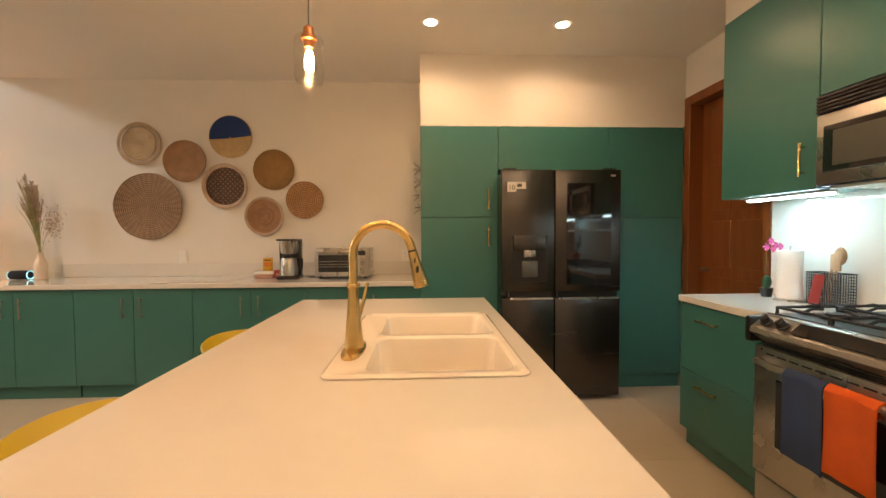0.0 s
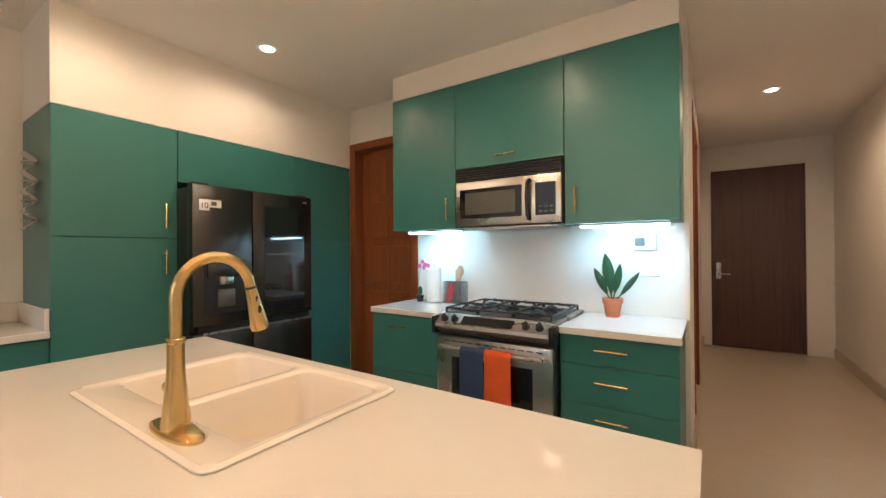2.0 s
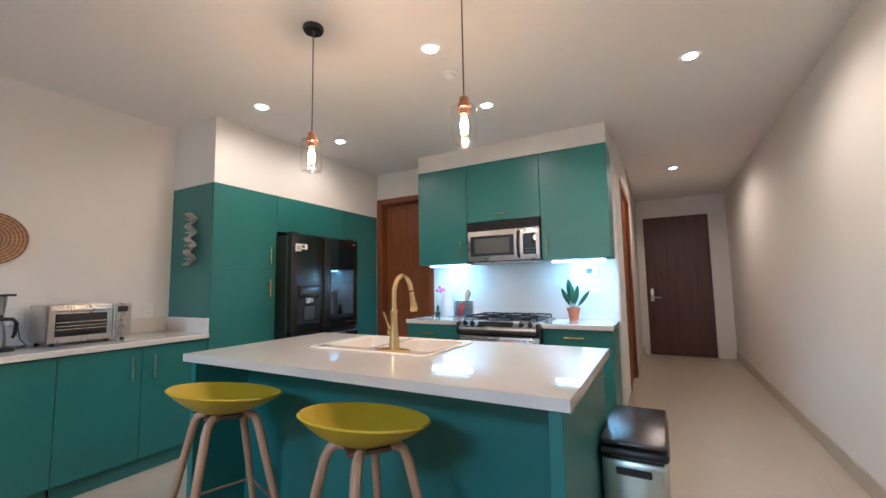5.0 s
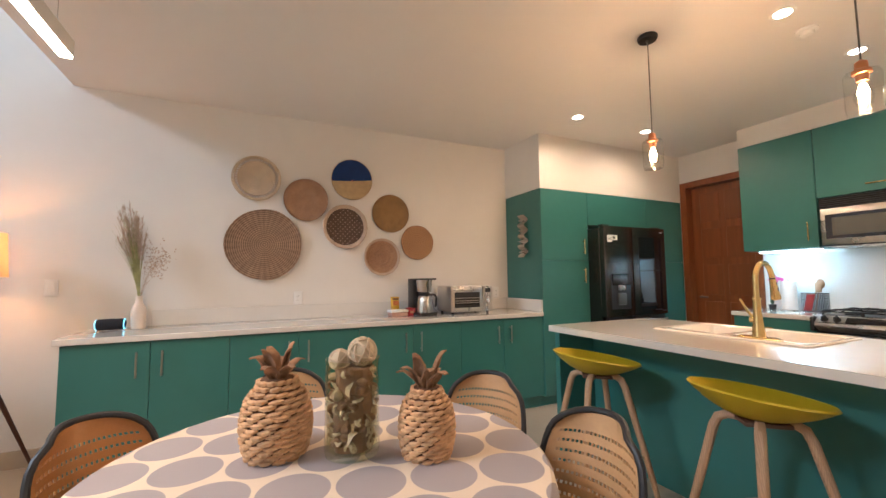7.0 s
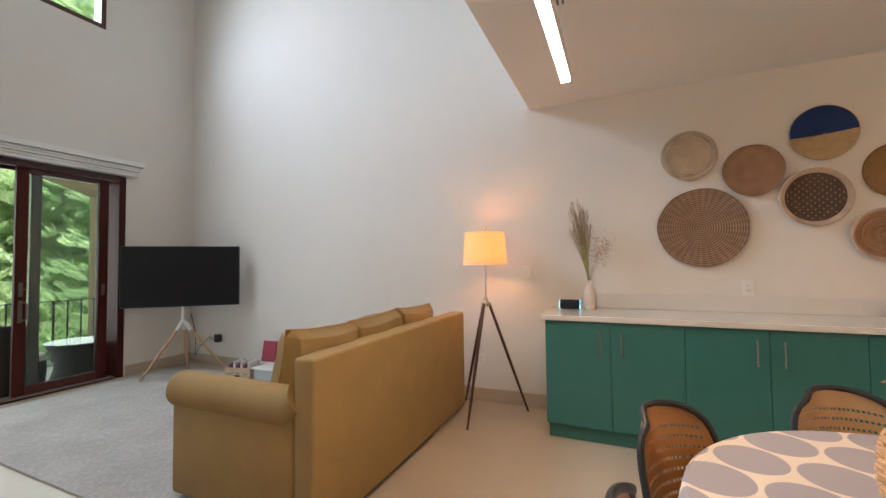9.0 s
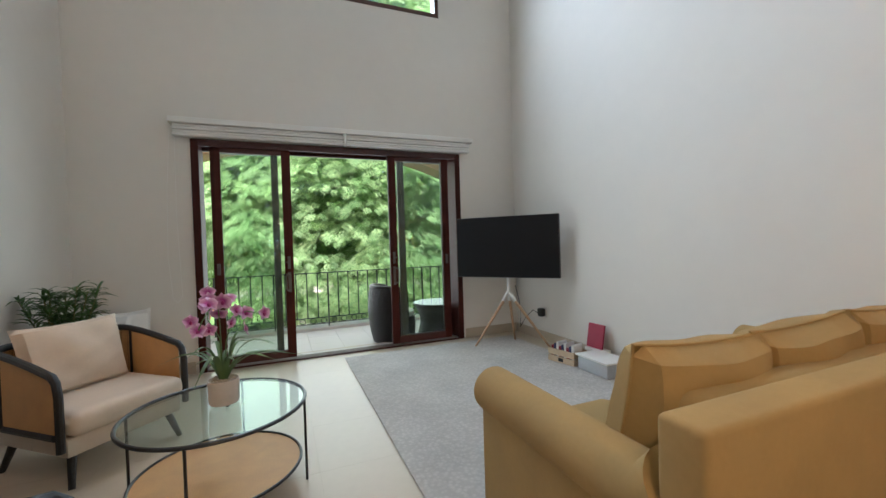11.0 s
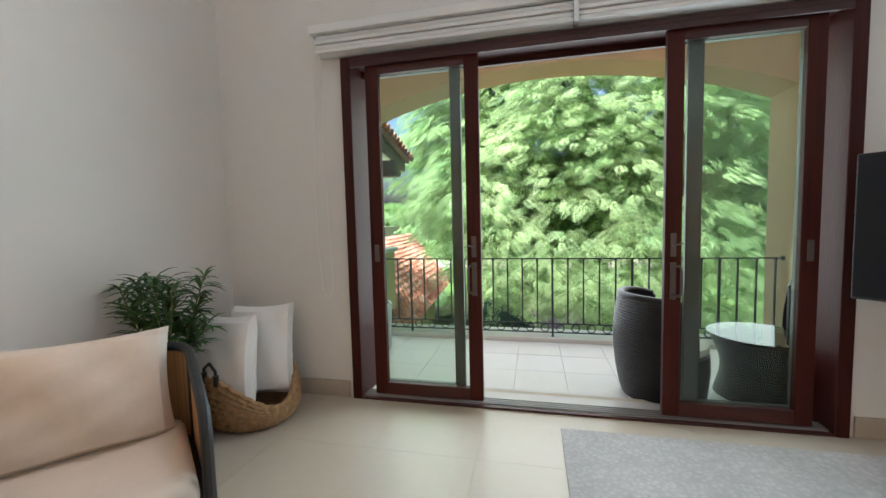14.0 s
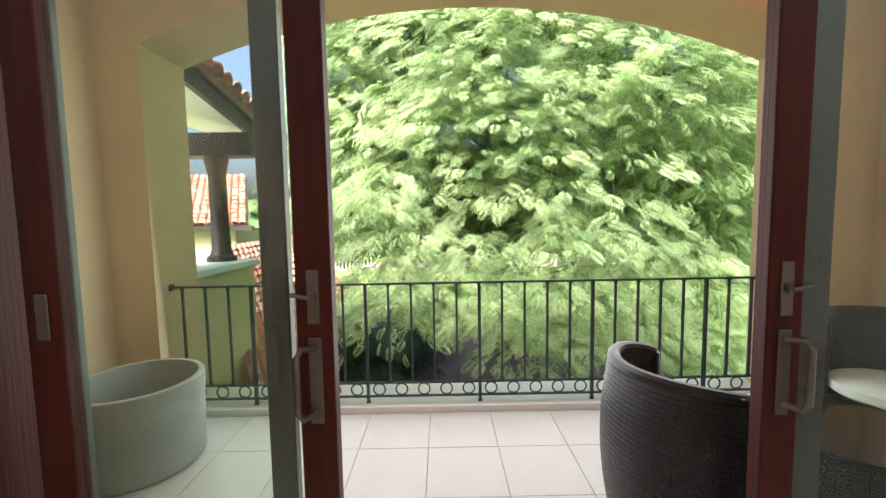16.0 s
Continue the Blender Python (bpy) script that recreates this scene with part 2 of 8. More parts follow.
def tube(bm, pts, r, seg=8, closed=False, caps=True):
    """A round bar along points; r is one radius or one for each point."""
    pts = [Vector(p) for p in pts]
    n = len(pts)
    rs = r if isinstance(r, (list, tuple)) else [r] * n
    loops = []
    u = None
    for i, p in enumerate(pts):
        a = pts[(i - 1) % n] if (closed or i) else p
        b = pts[(i + 1) % n] if (closed or i < n - 1) else p
        d = (b - a).normalized()
        if u is None:
            u = d.orthogonal().normalized()
        u = (u - d * u.dot(d)).normalized()
        loops.append([bm.verts.new(q) for q in ring_pts(p, u, d.cross(u), rs[i], seg)])
    for i in range(n if closed else n - 1):
        A, B = loops[i], loops[(i + 1) % n]
        for k in range(seg):
            bm.faces.new((A[k], A[(k + 1) % seg], B[(k + 1) % seg], B[k]))
    if caps and not closed:
        bm.faces.new(loops[0][::-1])
        bm.faces.new(loops[-1])
    return bm


def lathe(bm, prof, seg=24, c=(0, 0, 0), axis='z', wob=None):
    """A turned form from (radius, height) pairs."""
    c = Vector(c)
    loops = []
    for r, h in prof:
        lp = []
        for i in range(seg):
            a = 2 * math.pi * i / seg
            rr = r * (1 + (wob(a, h) if wob else 0))
            p = (rr * math.cos(a), rr * math.sin(a), h)
            if axis == 'y':
                p = (p[0], p[2], p[1])
            elif axis == 'x':
                p = (p[2], p[0], p[1])
            lp.append(bm.verts.new(c + Vector(p)))
        loops.append(lp)
    for A, B in zip(loops, loops[1:]):
        for k in range(seg):
            bm.faces.new((A[k], A[(k + 1) % seg], B[(k + 1) % seg], B[k]))
    if prof[0][0] > 0.0005:
        bm.faces.new(loops[0][::-1])
    if prof[-1][0] > 0.0005:
        bm.faces.new(loops[-1])
    bmesh.ops.remove_doubles(bm, verts=loops[0] + loops[-1], dist=1e-5)
    return bm


def ball(bm, c, r, seg=10, sq=(1, 1, 1)):
    m = Matrix.Translation(c) @ Matrix.Diagonal((r * sq[0], r * sq[1], r * sq[2], 1))
    bmesh.ops.create_uvsphere(bm, u_segments=seg, v_segments=max(4, seg // 2 + 1), radius=1, matrix=m)
    return bm


def grid(bm, f, nu, nv):
    """A sheet from f(u, v), u and v in 0..1."""
    vs = [[bm.verts.new(f(i / nu, j / nv)) for j in range(nv + 1)] for i in range(nu + 1)]
    for i in range(nu):
        for j in range(nv):
            bm.faces.new((vs[i][j], vs[i + 1][j], vs[i + 1][j + 1], vs[i][j + 1]))
    return bm


def thicken(bm, t):
    bmesh.ops.recalc_face_normals(bm, faces=bm.faces)
    bmesh.ops.solidify(bm, geom=list(bm.faces), thickness=t)
    return bm


def mesh_from(bm, name, material, sharp=0.6, fix=True):
    if fix:
        bmesh.ops.recalc_face_normals(bm, faces=bm.faces)
    for f in bm.faces:
        f.smooth = True
    for e in bm.edges:
        if len(e.link_faces) == 2 and e.calc_face_angle(0) > sharp:
            e.smooth = False
    me = bpy.data.meshes.new(name)
    bm.to_mesh(me)
    bm.free()
    me.materials.append(material)
    return me


def part(name, bm, material, parent=None, label="", at=None, kind=""):
    ob = new(name, mesh_from(bm, name, material))
    if parent is not None:
        ob.parent = parent
    if at is not None:
        ob.matrix_basis = at
    return tagged(ob, label, kind=kind)


def thing(name, m, label, category, group=""):
    ob = new(name)
    ob.matrix_basis = m
    ob.empty_display_size = 0.1
    return tagged(ob, label, category, group)


def solo(name, bm, material, m, label, category, group=""):
    """A thing of one mesh, in its own coordinates."""
    ob = new(name, mesh_from(bm, name, material))
    ob.matrix_basis = m
    return tagged(ob, label, category, group)


def structure(name, bm, material, label=""):
    return tagged(new(name, mesh_from(bm, name, material)), label, kind="structure")


def B():
    return bmesh.new()


def bx(*a, **k):
    return box(B(), *a, **k)


# ---- the shell of the place ----
XW, YN, YS, XE, ZC, XS = -8.78, 4.04, -0.77, 5.77, 2.71, -4.04

bm = box(B(), XW - 0.3, YS - 0.2, -0.25, XE + 0.2, YN + 0.2, -0.002)
structure("floor", bm, GROUT, "cream polished tile floor")
bm = box(B(), XS - 0.0, YN, 0, XE, YN + 0.2, ZC)
box(bm, XW - 0.25, YN, 0, XS, YN + 0.2, 5.4)
structure("wall_north", bm, WALL, "white painted wall")
bm = box(B(), XW - 0.25, YS - 0.2, 0, XS, YS, 5.4)
box(bm, XS, YS - 0.2, 0, XE, YS, ZC)
structure("wall_south", bm, WALL, "white painted wall")
bm = box(B(), XE, YS - 0.2, 0, XE + 0.15, -0.55, ZC)
box(bm, XE, 0.50, 0, XE + 0.15, YN + 0.2, ZC)
box(bm, XE, -0.55, 2.42, XE + 0.15, 0.50, ZC)
box(bm, XE + 0.15, -0.7, 0, XE + 0.3, 0.7, ZC)
structure("wall_east", bm, WALL, "white painted wall with the entrance door")
# west wall with the sliding door opening and the high window
DY0, DY1, DZ = 0.225, 3.215, 2.39
WY0, WY1, WZ0, WZ1 = 0.70, 2.99, 4.10, 5.15
bm = B()
X0 = XW - 0.25
box(bm, X0, YS, 0, XW, DY0, 5.4)
box(bm, X0, DY1, 0, XW, YN, 5.4)
box(bm, X0, DY0, DZ, XW, DY1, WZ0)
box(bm, X0, DY0, WZ0, XW, WY0, WZ1)
box(bm, X0, WY1, WZ0, XW, DY1, WZ1)
box(bm, X0, DY0, WZ1, XW, DY1, 5.4)
structure("wall_west", bm, WALL, "white painted wall with the balcony doors")
bm = box(B(), XS, YS - 0.2, ZC, XE + 0.2, YN + 0.2, ZC + 0.24)
structure("ceiling", bm, CEIL, "white painted kitchen ceiling")
bm = box(B(), XW - 0.25, YS - 0.2, 5.4, XS + 0.15, YN + 0.2, 5.6)
structure("ceiling", bm, CEIL, "high white living room ceiling")
bm = box(B(), XS, YS, ZC + 0.24, XS + 0.15, YN, 5.4)
structure("wall_loft", bm, WALL, "white painted wall over the kitchen ceiling")
# kitchen partition, its end and the hall's far wall
bm = box(B(), 1.93, 0.58, 0, 2.29, 2.585, ZC)
box(bm, 1.93, 2.585, 2.38, 2.29, 3.43, ZC)
structure("wall_kitchen", bm, WALL, "white painted wall behind the stove")
bm = box(B(), 2.29, 0.58, 0, 2.62, 0.72, ZC)
box(bm, 3.84, 0.58, 0, XE, 0.72, ZC)
box(bm, 2.62, 0.58, 2.40, 3.84, 0.72, ZC)
structure("wall_hall", bm, WALL, "white painted hall wall")
bm = box(B(), -0.23, 3.434, 2.146, 1.93, YN, ZC)
box(bm, 1.93, 3.43, 0, 2.29, YN, ZC)
structure("wall_soffit", bm, WALL, "white painted wall over the tall cabinets")
bm = box(B(), 1.604, 0.606, 2.525, 1.93, 2.59, ZC)
structure("wall_bulkhead", bm, WALL, "white painted bulkhead over the wall cabinets")
bm = box(B(), 2.5, 0.72, 0, 4.2, 0.76, ZC)
structure("wall_hall_back", bm, WALL)


def skirting(x0, y0, x1, y1, h=0.12, t=0.014):
    structure("baseboard", box(B(), min(x0, x1) - 0, min(y0, y1), 0.001, max(x0, x1), max(y0, y1), h, bev=0.003), BASE, "beige tile skirting")


skirting(XW + 0.02, YN - 0.014, -3.86, YN - 0.001)
skirting(XW + 0.001, DY1 + 0.03, XW + 0.016, YN - 0.016)
skirting(XW + 0.001, YS + 0.016, XW + 0.016, DY0 - 0.03)
skirting(XW + 0.016, YS + 0.001, XE - 0.02, YS + 0.015)
skirting(XE - 0.015, 0.55, XE - 0.001, 0.575)
skirting(2.30, 0.565, 2.60, 0.579)
skirting(3.93, 0.565, XE - 0.02, 0.579)
skirting(1.34, 0.565, 2.29, 0.579)


# ---- sliding balcony doors ----
def door_panel(name, y0, y1, x, woodm, woodh, stile, label, handle_side=0, depth=0.045):
    d = thing(name, pose(x, 0, 0), label, "sliding door")
    z0, z1 = 0.035, DZ - 0.035
    part("stile", box(B(), -depth / 2, y0, z0, depth / 2, y0 + stile, z1, bev=0.003), woodm, d)
    part("stile", box(B(), -depth / 2, y1 - stile, z0, depth / 2, y1, z1, bev=0.003), woodm, d)
    part("rail", box(B(), -depth / 2, y0 + stile, z0, depth / 2, y1 - stile, z0 + 0.085, bev=0.003), woodh, d)
    part("rail", box(B(), -depth / 2, y0 + stile, z1 - 0.085, depth / 2, y1 - stile, z1, bev=0.003), woodh, d)
    p = part("pane", box(B(), -0.003, y0 + stile, z0 + 0.085, 0.003, y1 - stile, z1 - 0.085), PANE, d, "clear glass pane")
    p.visible_shadow = False
    if handle_side:
        yc = (y1 - stile / 2) if handle_side > 0 else (y0 + stile / 2)
        X = depth / 2
        bm = box(B(), X, yc - 0.016, 1.02, X + 0.006, yc + 0.016, 1.16, bev=0.002)
        part("escutcheon", bm, BRONZE, d, "steel lock plate")
        bm = box(B(), X, yc - 0.017, 0.76, X + 0.006, yc + 0.017, 0.985, bev=0.002)
        part("escutcheon", bm, BRONZE, d, "steel handle plate")
        bm = tube(B(), [(X + 0.005, yc, 0.96), (X + 0.035, yc - 0.026 * handle_side, 0.965), (X + 0.044, yc - 0.034 * handle_side, 0.945), (X + 0.044, yc - 0.034 * handle_side, 0.805), (X + 0.035, yc - 0.026 * handle_side, 0.785), (X + 0.005, yc, 0.79)], 0.0085, 10)
        part("door_handle", bm, BRONZE, d, "bent steel pull handle")
        bm = tube(B(), [(X + 0.005, yc, 1.09), (X + 0.02, yc, 1.09)], 0.010, 10)
        tube(bm, [(X + 0.02, yc, 1.09), (X + 0.022, yc - 0.05 * handle_side, 1.10)], 0.006, 8)
        part("lock", bm, BRONZE, d, "steel thumb turn")
        yo = (y0 + stile / 2) if handle_side > 0 else (y1 - stile / 2)
        part("escutcheon", box(B(), X, yo - 0.017, 0.99, X + 0.006, yo + 0.017, 1.11, bev=0.003), BRONZE, d, "small steel latch plate")
    return d


fr = thing("door_1", pose(0, 0, 0), "red-brown wooden frame of the balcony sliding doors", "door frame")
fr["kind"] = "structure"
XF0, XF1 = XW - 0.24, XW + 0.03
part("jamb", box(B(), XF0, DY0, 0, XF1, DY0 + 0.07, DZ, bev=0.004), FRAMEWOOD, fr)
part("jamb", box(B(), XF0, DY1 - 0.07, 0, XF1, DY1, DZ, bev=0.004), FRAMEWOOD, fr)
bm = box(B(), XF0, DY0 + 0.07, DZ - 0.035, XF1, DY1 - 0.07, DZ, bev=0.003)
box(bm, XF0 + 0.02, DY0 + 0.07, DZ - 0.075, XF0 + 0.05, DY1 - 0.07, DZ - 0.035)
box(bm, XF1 - 0.02, DY0 + 0.07, DZ - 0.07, XF1, DY1 - 0.07, DZ - 0.035)
part("head", bm, FRAMEWOODH, fr)
bm = box(B(), XW - 0.115, DY0 + 0.07, -0.005, XW - 0.004, DY1 - 0.07, 0.010)
for gx in (0.012, 0.038, 0.064, 0.090):
    box(bm, XW - 0.115 + gx, DY0 + 0.07, 0.010, XW - 0.115 + gx + 0.005, DY1 - 0.07, 0.022)
part("track", bm, mat("satin_aluminium", (0.42, 0.41, 0.40), 0.35, 0.6, 0.06, 3), fr, "grey metal sliding track")
part("sill", box(B(), XW - 0.004, DY0 + 0.07, -0.004, XF1 - 0.005, DY1 - 0.07, 0.014, bev=0.002), FRAMEWOODH, fr, "red-brown wooden threshold strip")
part("sill", box(B(), XF0, DY0 + 0.07, -0.010, XW - 0.115, DY1 - 0.07, 0.004), BALTILE, fr, "pale tiled threshold")
door_panel("sliding_door", 0.388, 1.165, XW - 0.030, FRAMEWOOD, FRAMEWOODH, 0.092, "red-brown wooden glazed sliding door beside the basket", 1)
door_panel("sliding_door", 2.272, 3.058, XW - 0.030, FRAMEWOOD, FRAMEWOODH, 0.092, "red-brown wooden glazed sliding door beside the television", -1)
door_panel("screen_door", DY0 + 0.16, 1.037, XW - 0.078, GREYALU, GREYALU, 0.072, "grey metal outer sliding door beside the basket", 0, 0.035)
door_panel("screen_door", 2.400, 3.06, XW - 0.078, GREYALU, GREYALU, 0.085, "grey metal outer sliding door beside the television", 0, 0.035)

# high window
wf = thing("window_1", pose(0, 0, 0), "dark-framed high window over the balcony doors", "window")
wf["kind"] = "structure"
bm = box(B(), XW - 0.06, WY0, WZ0, XW + 0.004, WY0 + 0.05, WZ1)
box(bm, XW - 0.06, WY1 - 0.05, WZ0, XW + 0.004, WY1, WZ1)
box(bm, XW - 0.06, WY0 + 0.05, WZ0, XW + 0.004, WY1 - 0.05, WZ0 + 0.05)
box(bm, XW - 0.06, WY0 + 0.05, WZ1 - 0.05, XW + 0.004, WY1 - 0.05, WZ1)
part("window_frame", bm, ENTRYWOOD, wf)
p = part("pane", box(B(), XW - 0.035, WY0 + 0.05, WZ0 + 0.05, XW - 0.030, WY1 - 0.05, WZ1 - 0.05), PANE, wf, "clear glass pane")
p.visible_shadow = False

# vertical blind pelmet over the balcony doors
bl = thing("blind_headrail", pose(XW, 0, 0), "white pleated blind folded up over the balcony doors", "blind")
part("pelmet", box(B(), 0.002, 0.06, 2.52, 0.14, 3.36, 2.575, bev=0.004), WHITEPL, bl)
for k in range(4):
    part("slat", box(B(), 0.012, 0.09 + 0.004 * (k % 2), 2.400 + 0.030 * k, 0.115 - 0.01 * (k % 2), 3.32, 2.424 + 0.030 * k, bev=0.003), WHITEPL, bl)
part("bracket", box(B(), 0.05, 1.74, 2.385, 0.13, 1.77, 2.535, bev=0.003), STEEL, bl, "small metal blind catch")
part("cord", tube(B(), [(0.06, 0.06, 2.46), (0.05, 0.02, 1.9), (0.04, 0.0, 1.2), (0.04, 0.03, 0.78), (0.04, 0.07, 0.74), (0.04, 0.11, 0.80), (0.05, 0.09, 1.6), (0.06, 0.10, 2.46)], 0.0022, 5), WHITEPL, bl, "hanging white blind cord")


# ---- doors of the hall and kitchen ----
def casing(name, woodm, x0, x1, y0, y1, z1, w, label):
    """A frame round an opening in a wall that runs along x or y."""
    d = thing(name, pose(0, 0, 0), label, "door")
    d["kind"] = "structure"
    return d


d = casing("door_2", ENTRYWOOD, 0, 0, 0, 0, 0, 0, "dark brown flat entrance door with a steel lever lock, closed")
part("leaf", box(B(), XE + 0.005, -0.512, 0.008, XE + 0.05, 0.46, 2.385, bev=0.003), ENTRYWOOD, d)
bm = box(B(), XE - 0.012, -0.55, 0, XE + 0.06, -0.515, 2.42, bev=0.002)
box(bm, XE - 0.012, 0.463, 0, XE + 0.06, 0.50, 2.42, bev=0.002)
box(bm, XE - 0.012, -0.515, 2.388, XE + 0.06, 0.463, 2.42, bev=0.002)
part("door_frame", bm, WALL, d, "white door frame")
part("lock_plate", box(B(), XE - 0.008, 0.352, 0.92, XE + 0.005, 0.408, 1.14, bev=0.004), STEEL, d, "steel lock plate")
part("door_handle", tube(B(), [(XE - 0.008, 0.38, 0.985), (XE - 0.05, 0.38, 0.985), (XE - 0.055, 0.36, 0.985), (XE - 0.05, 0.25, 0.985)], 0.010, 8), STEEL, d, "steel lever handle")

d = casing("door_3", DOORWOOD, 0, 0, 0, 0, 0, 0, "red-brown panelled kitchen door in a wooden frame, closed")
DX = 2.02
bm = box(B(), 1.918, 3.355, 0, 2.10, 3.428, 2.375, bev=0.003)
box(bm, 1.918, 2.592, 0, 2.10, 2.655, 2.375, bev=0.003)
box(bm, 1.918, 2.655, 2.305, 2.10, 3.355, 2.375, bev=0.003)
part("door_frame", bm, DOORWOOD, d)
bm = box(B(), DX, 2.66, 0.008, DX + 0.04, 3.35, 2.30)
for k in range(5):
    for yy in (2.76, 3.035):
        z0 = 0.18 + k * 0.425
        box(bm, DX - 0.005, yy, z0, DX + 0.002, yy + 0.22, z0 + 0.345, bev=0.004)
part("leaf", bm, DOORWOOD, d)
bm = tube(B(), [(DX, 3.28, 1.0), (DX - 0.045, 3.28, 1.0)], 0.012, 10)
tube(bm, [(DX - 0.045, 3.285, 1.0), (DX - 0.048, 3.19, 1.0)], [0.011, 0.009], 10)
part("door_handle", bm, BRONZE, d, "small steel lever handle")

d = casing("door_4", DOORWOOD, 0, 0, 0, 0, 0, 0, "red-brown wooden hall door in a wooden frame, closed")
bm = box(B(), 2.60, 0.572, 0, 2.68, 0.66, 2.42, bev=0.003)
box(bm, 3.78, 0.572, 0, 3.86, 0.66, 2.42, bev=0.003)
box(bm, 2.68, 0.572, 2.34, 3.78, 0.66, 2.42, bev=0.003)
part("door_frame", bm, DOORWOOD, d)
part("leaf", box(B(), 2.685, 0.615, 0.008, 3.775, 0.655, 2.335, bev=0.003), DOORWOOD, d)


# ---- kitchen cabinets ----
def vhandle(parent, x, y, z0, z1, axis='y', metal=BRASS):
    """A bar pull, standing, on a front that faces -y or -x."""
    o = (0, -0.028, 0) if axis == 'y' else (-0.028, 0, 0)
    a, b = Vector((x, y, z0)), Vector((x, y, z1))
    o = Vector(o)
    e = (b - a).normalized() * 0.02
    bm = tube(B(), [a + o, b + o], 0.006, 8)
    tube(bm, [a + e, a + e + o], 0.0045, 6)
    tube(bm, [b - e, b - e + o], 0.0045, 6)
    return part("handle", bm, metal, parent, "slim brass bar handle" if metal == BRASS else "slim steel bar handle")


def hhandle(parent, x, y0, y1, z):
    a, b, o = Vector((x, y0, z)), Vector((x, y1, z)), Vector((-0.028, 0, 0))
    e = (b - a).normalized() * 0.02
    bm = tube(B(), [a + o, b + o], 0.006, 8)
    tube(bm, [a + e, a + e + o], 0.0045, 6)
    tube(bm, [b - e, b - e + o], 0.0045, 6)
    return part("handle", bm, BRASS, parent, "slim brass bar handle")


def base_unit(x0, x1):
    """A two-door base cabinet against the north wall; returns the thing."""
    w = x1 - x0
    d = thing("base_cabinet", pose(x0, 3.47, 0), "teal lacquered base cabinet with two flat doors under the white worktop", "cabinet", "base cabinets under the long worktop")
    part("body", box(B(), 0.001, 0.002, 0.11, w - 0.001, 0.565, 0.868), TEAL, d)
    part("kickboard", box(B(), 0.012, 0.02, 0.001, w - 0.002, 0.04, 0.109), TEAL, d)
    for k in range(2):
        a = 0.0015 + k * w / 2
        part("door", box(B(), a, -0.02, 0.112, a + w / 2 - 0.003, 0.0, 0.866, bev=0.0015), TEAL, d)
    vhandle(d, w / 2 - 0.068, -0.02, 0.645, 0.805, metal=STEEL)
    vhandle(d, w / 2 + 0.068, -0.02, 0.645, 0.805, metal=STEEL)
    return d


unit = base_unit(-3.84, -2.9375)
for k in range(1, 4):
    copy_thing(unit, pose(-3.84 + 0.9025 * k, 3.47, 0))
bm = box(B(), -3.868, 3.422, 0.872, -0.232, YN - 0.002, 0.91, bev=0.003)
w = solo("worktop", bm, QUARTZ, pose(0, 0, 0), "long white quartz worktop on the teal base cabinets", "worktop")
bm = box(B(), -3.50, YN - 0.022, 0.9105, -0.255, YN - 0.002, 1.03, bev=0.002)
solo("upstand", bm, QUARTZ, pose(0, 0, 0), "white quartz upstand along the wall behind the worktop", "upstand")
bm = box(B(), -0.254, 3.428, 0.9105, -0.234, YN - 0.002, 1.03, bev=0.002)
solo("upstand", bm, QUARTZ, pose(0, 0, 0), "short white quartz upstand beside the tall cabinet", "upstand")

# tall cabinets
d = thing("tall_cabinet", pose(-0.23, 3.43, 0), "tall teal pantry cabinet with two stacked doors beside the refrigerator", "cabinet")
part("body", box(B(), 0, 0.022, 0.10, 0.62, 0.605, 2.142, bev=0.001), TEAL, d)
part("kickboard", box(B(), 0.0, 0.06, 0.001, 0.62, 0.08, 0.099), TEAL, d)
part("door", box(B(), 0.001, 0, 0.10, 0.617, 0.021, 1.417, bev=0.0015), TEAL, d)
part("door", box(B(), 0.001, 0, 1.421, 0.617, 0.021, 2.142, bev=0.0015), TEAL, d)
vhandle(d, 0.541, 0, 1.485, 1.642)
vhandle(d, 0.541, 0, 1.188, 1.342)
d = thing("bridge_cabinet", pose(0.392, 3.43, 0), "teal cabinet bridging over the refrigerator", "cabinet")
part("body", box(B(), 0, 0.022, 1.80, 0.90, 0.605, 2.142, bev=0.001), TEAL, d)
part("door", box(B(), 0.001, 0, 1.80, 0.90, 0.021, 2.142, bev=0.0015), TEAL, d)
d = thing("tall_cabinet", pose(1.295, 3.43, 0), "tall teal cabinet between the refrigerator and the kitchen door", "cabinet")
part("body", box(B(), 0, 0.022, 0.12, 0.622, 0.605, 2.142, bev=0.001), TEAL, d)
part("kickboard", box(B(), 0.0, 0.03, 0.001, 0.622, 0.05, 0.119), TEAL, d)
part("door", box(B(), 0.001, 0, 0.12, 0.620, 0.021, 1.407, bev=0.0015), TEAL, d)
part("door", box(B(), 0.001, 0, 1.411, 0.620, 0.021, 2.142, bev=0.0015), TEAL, d)


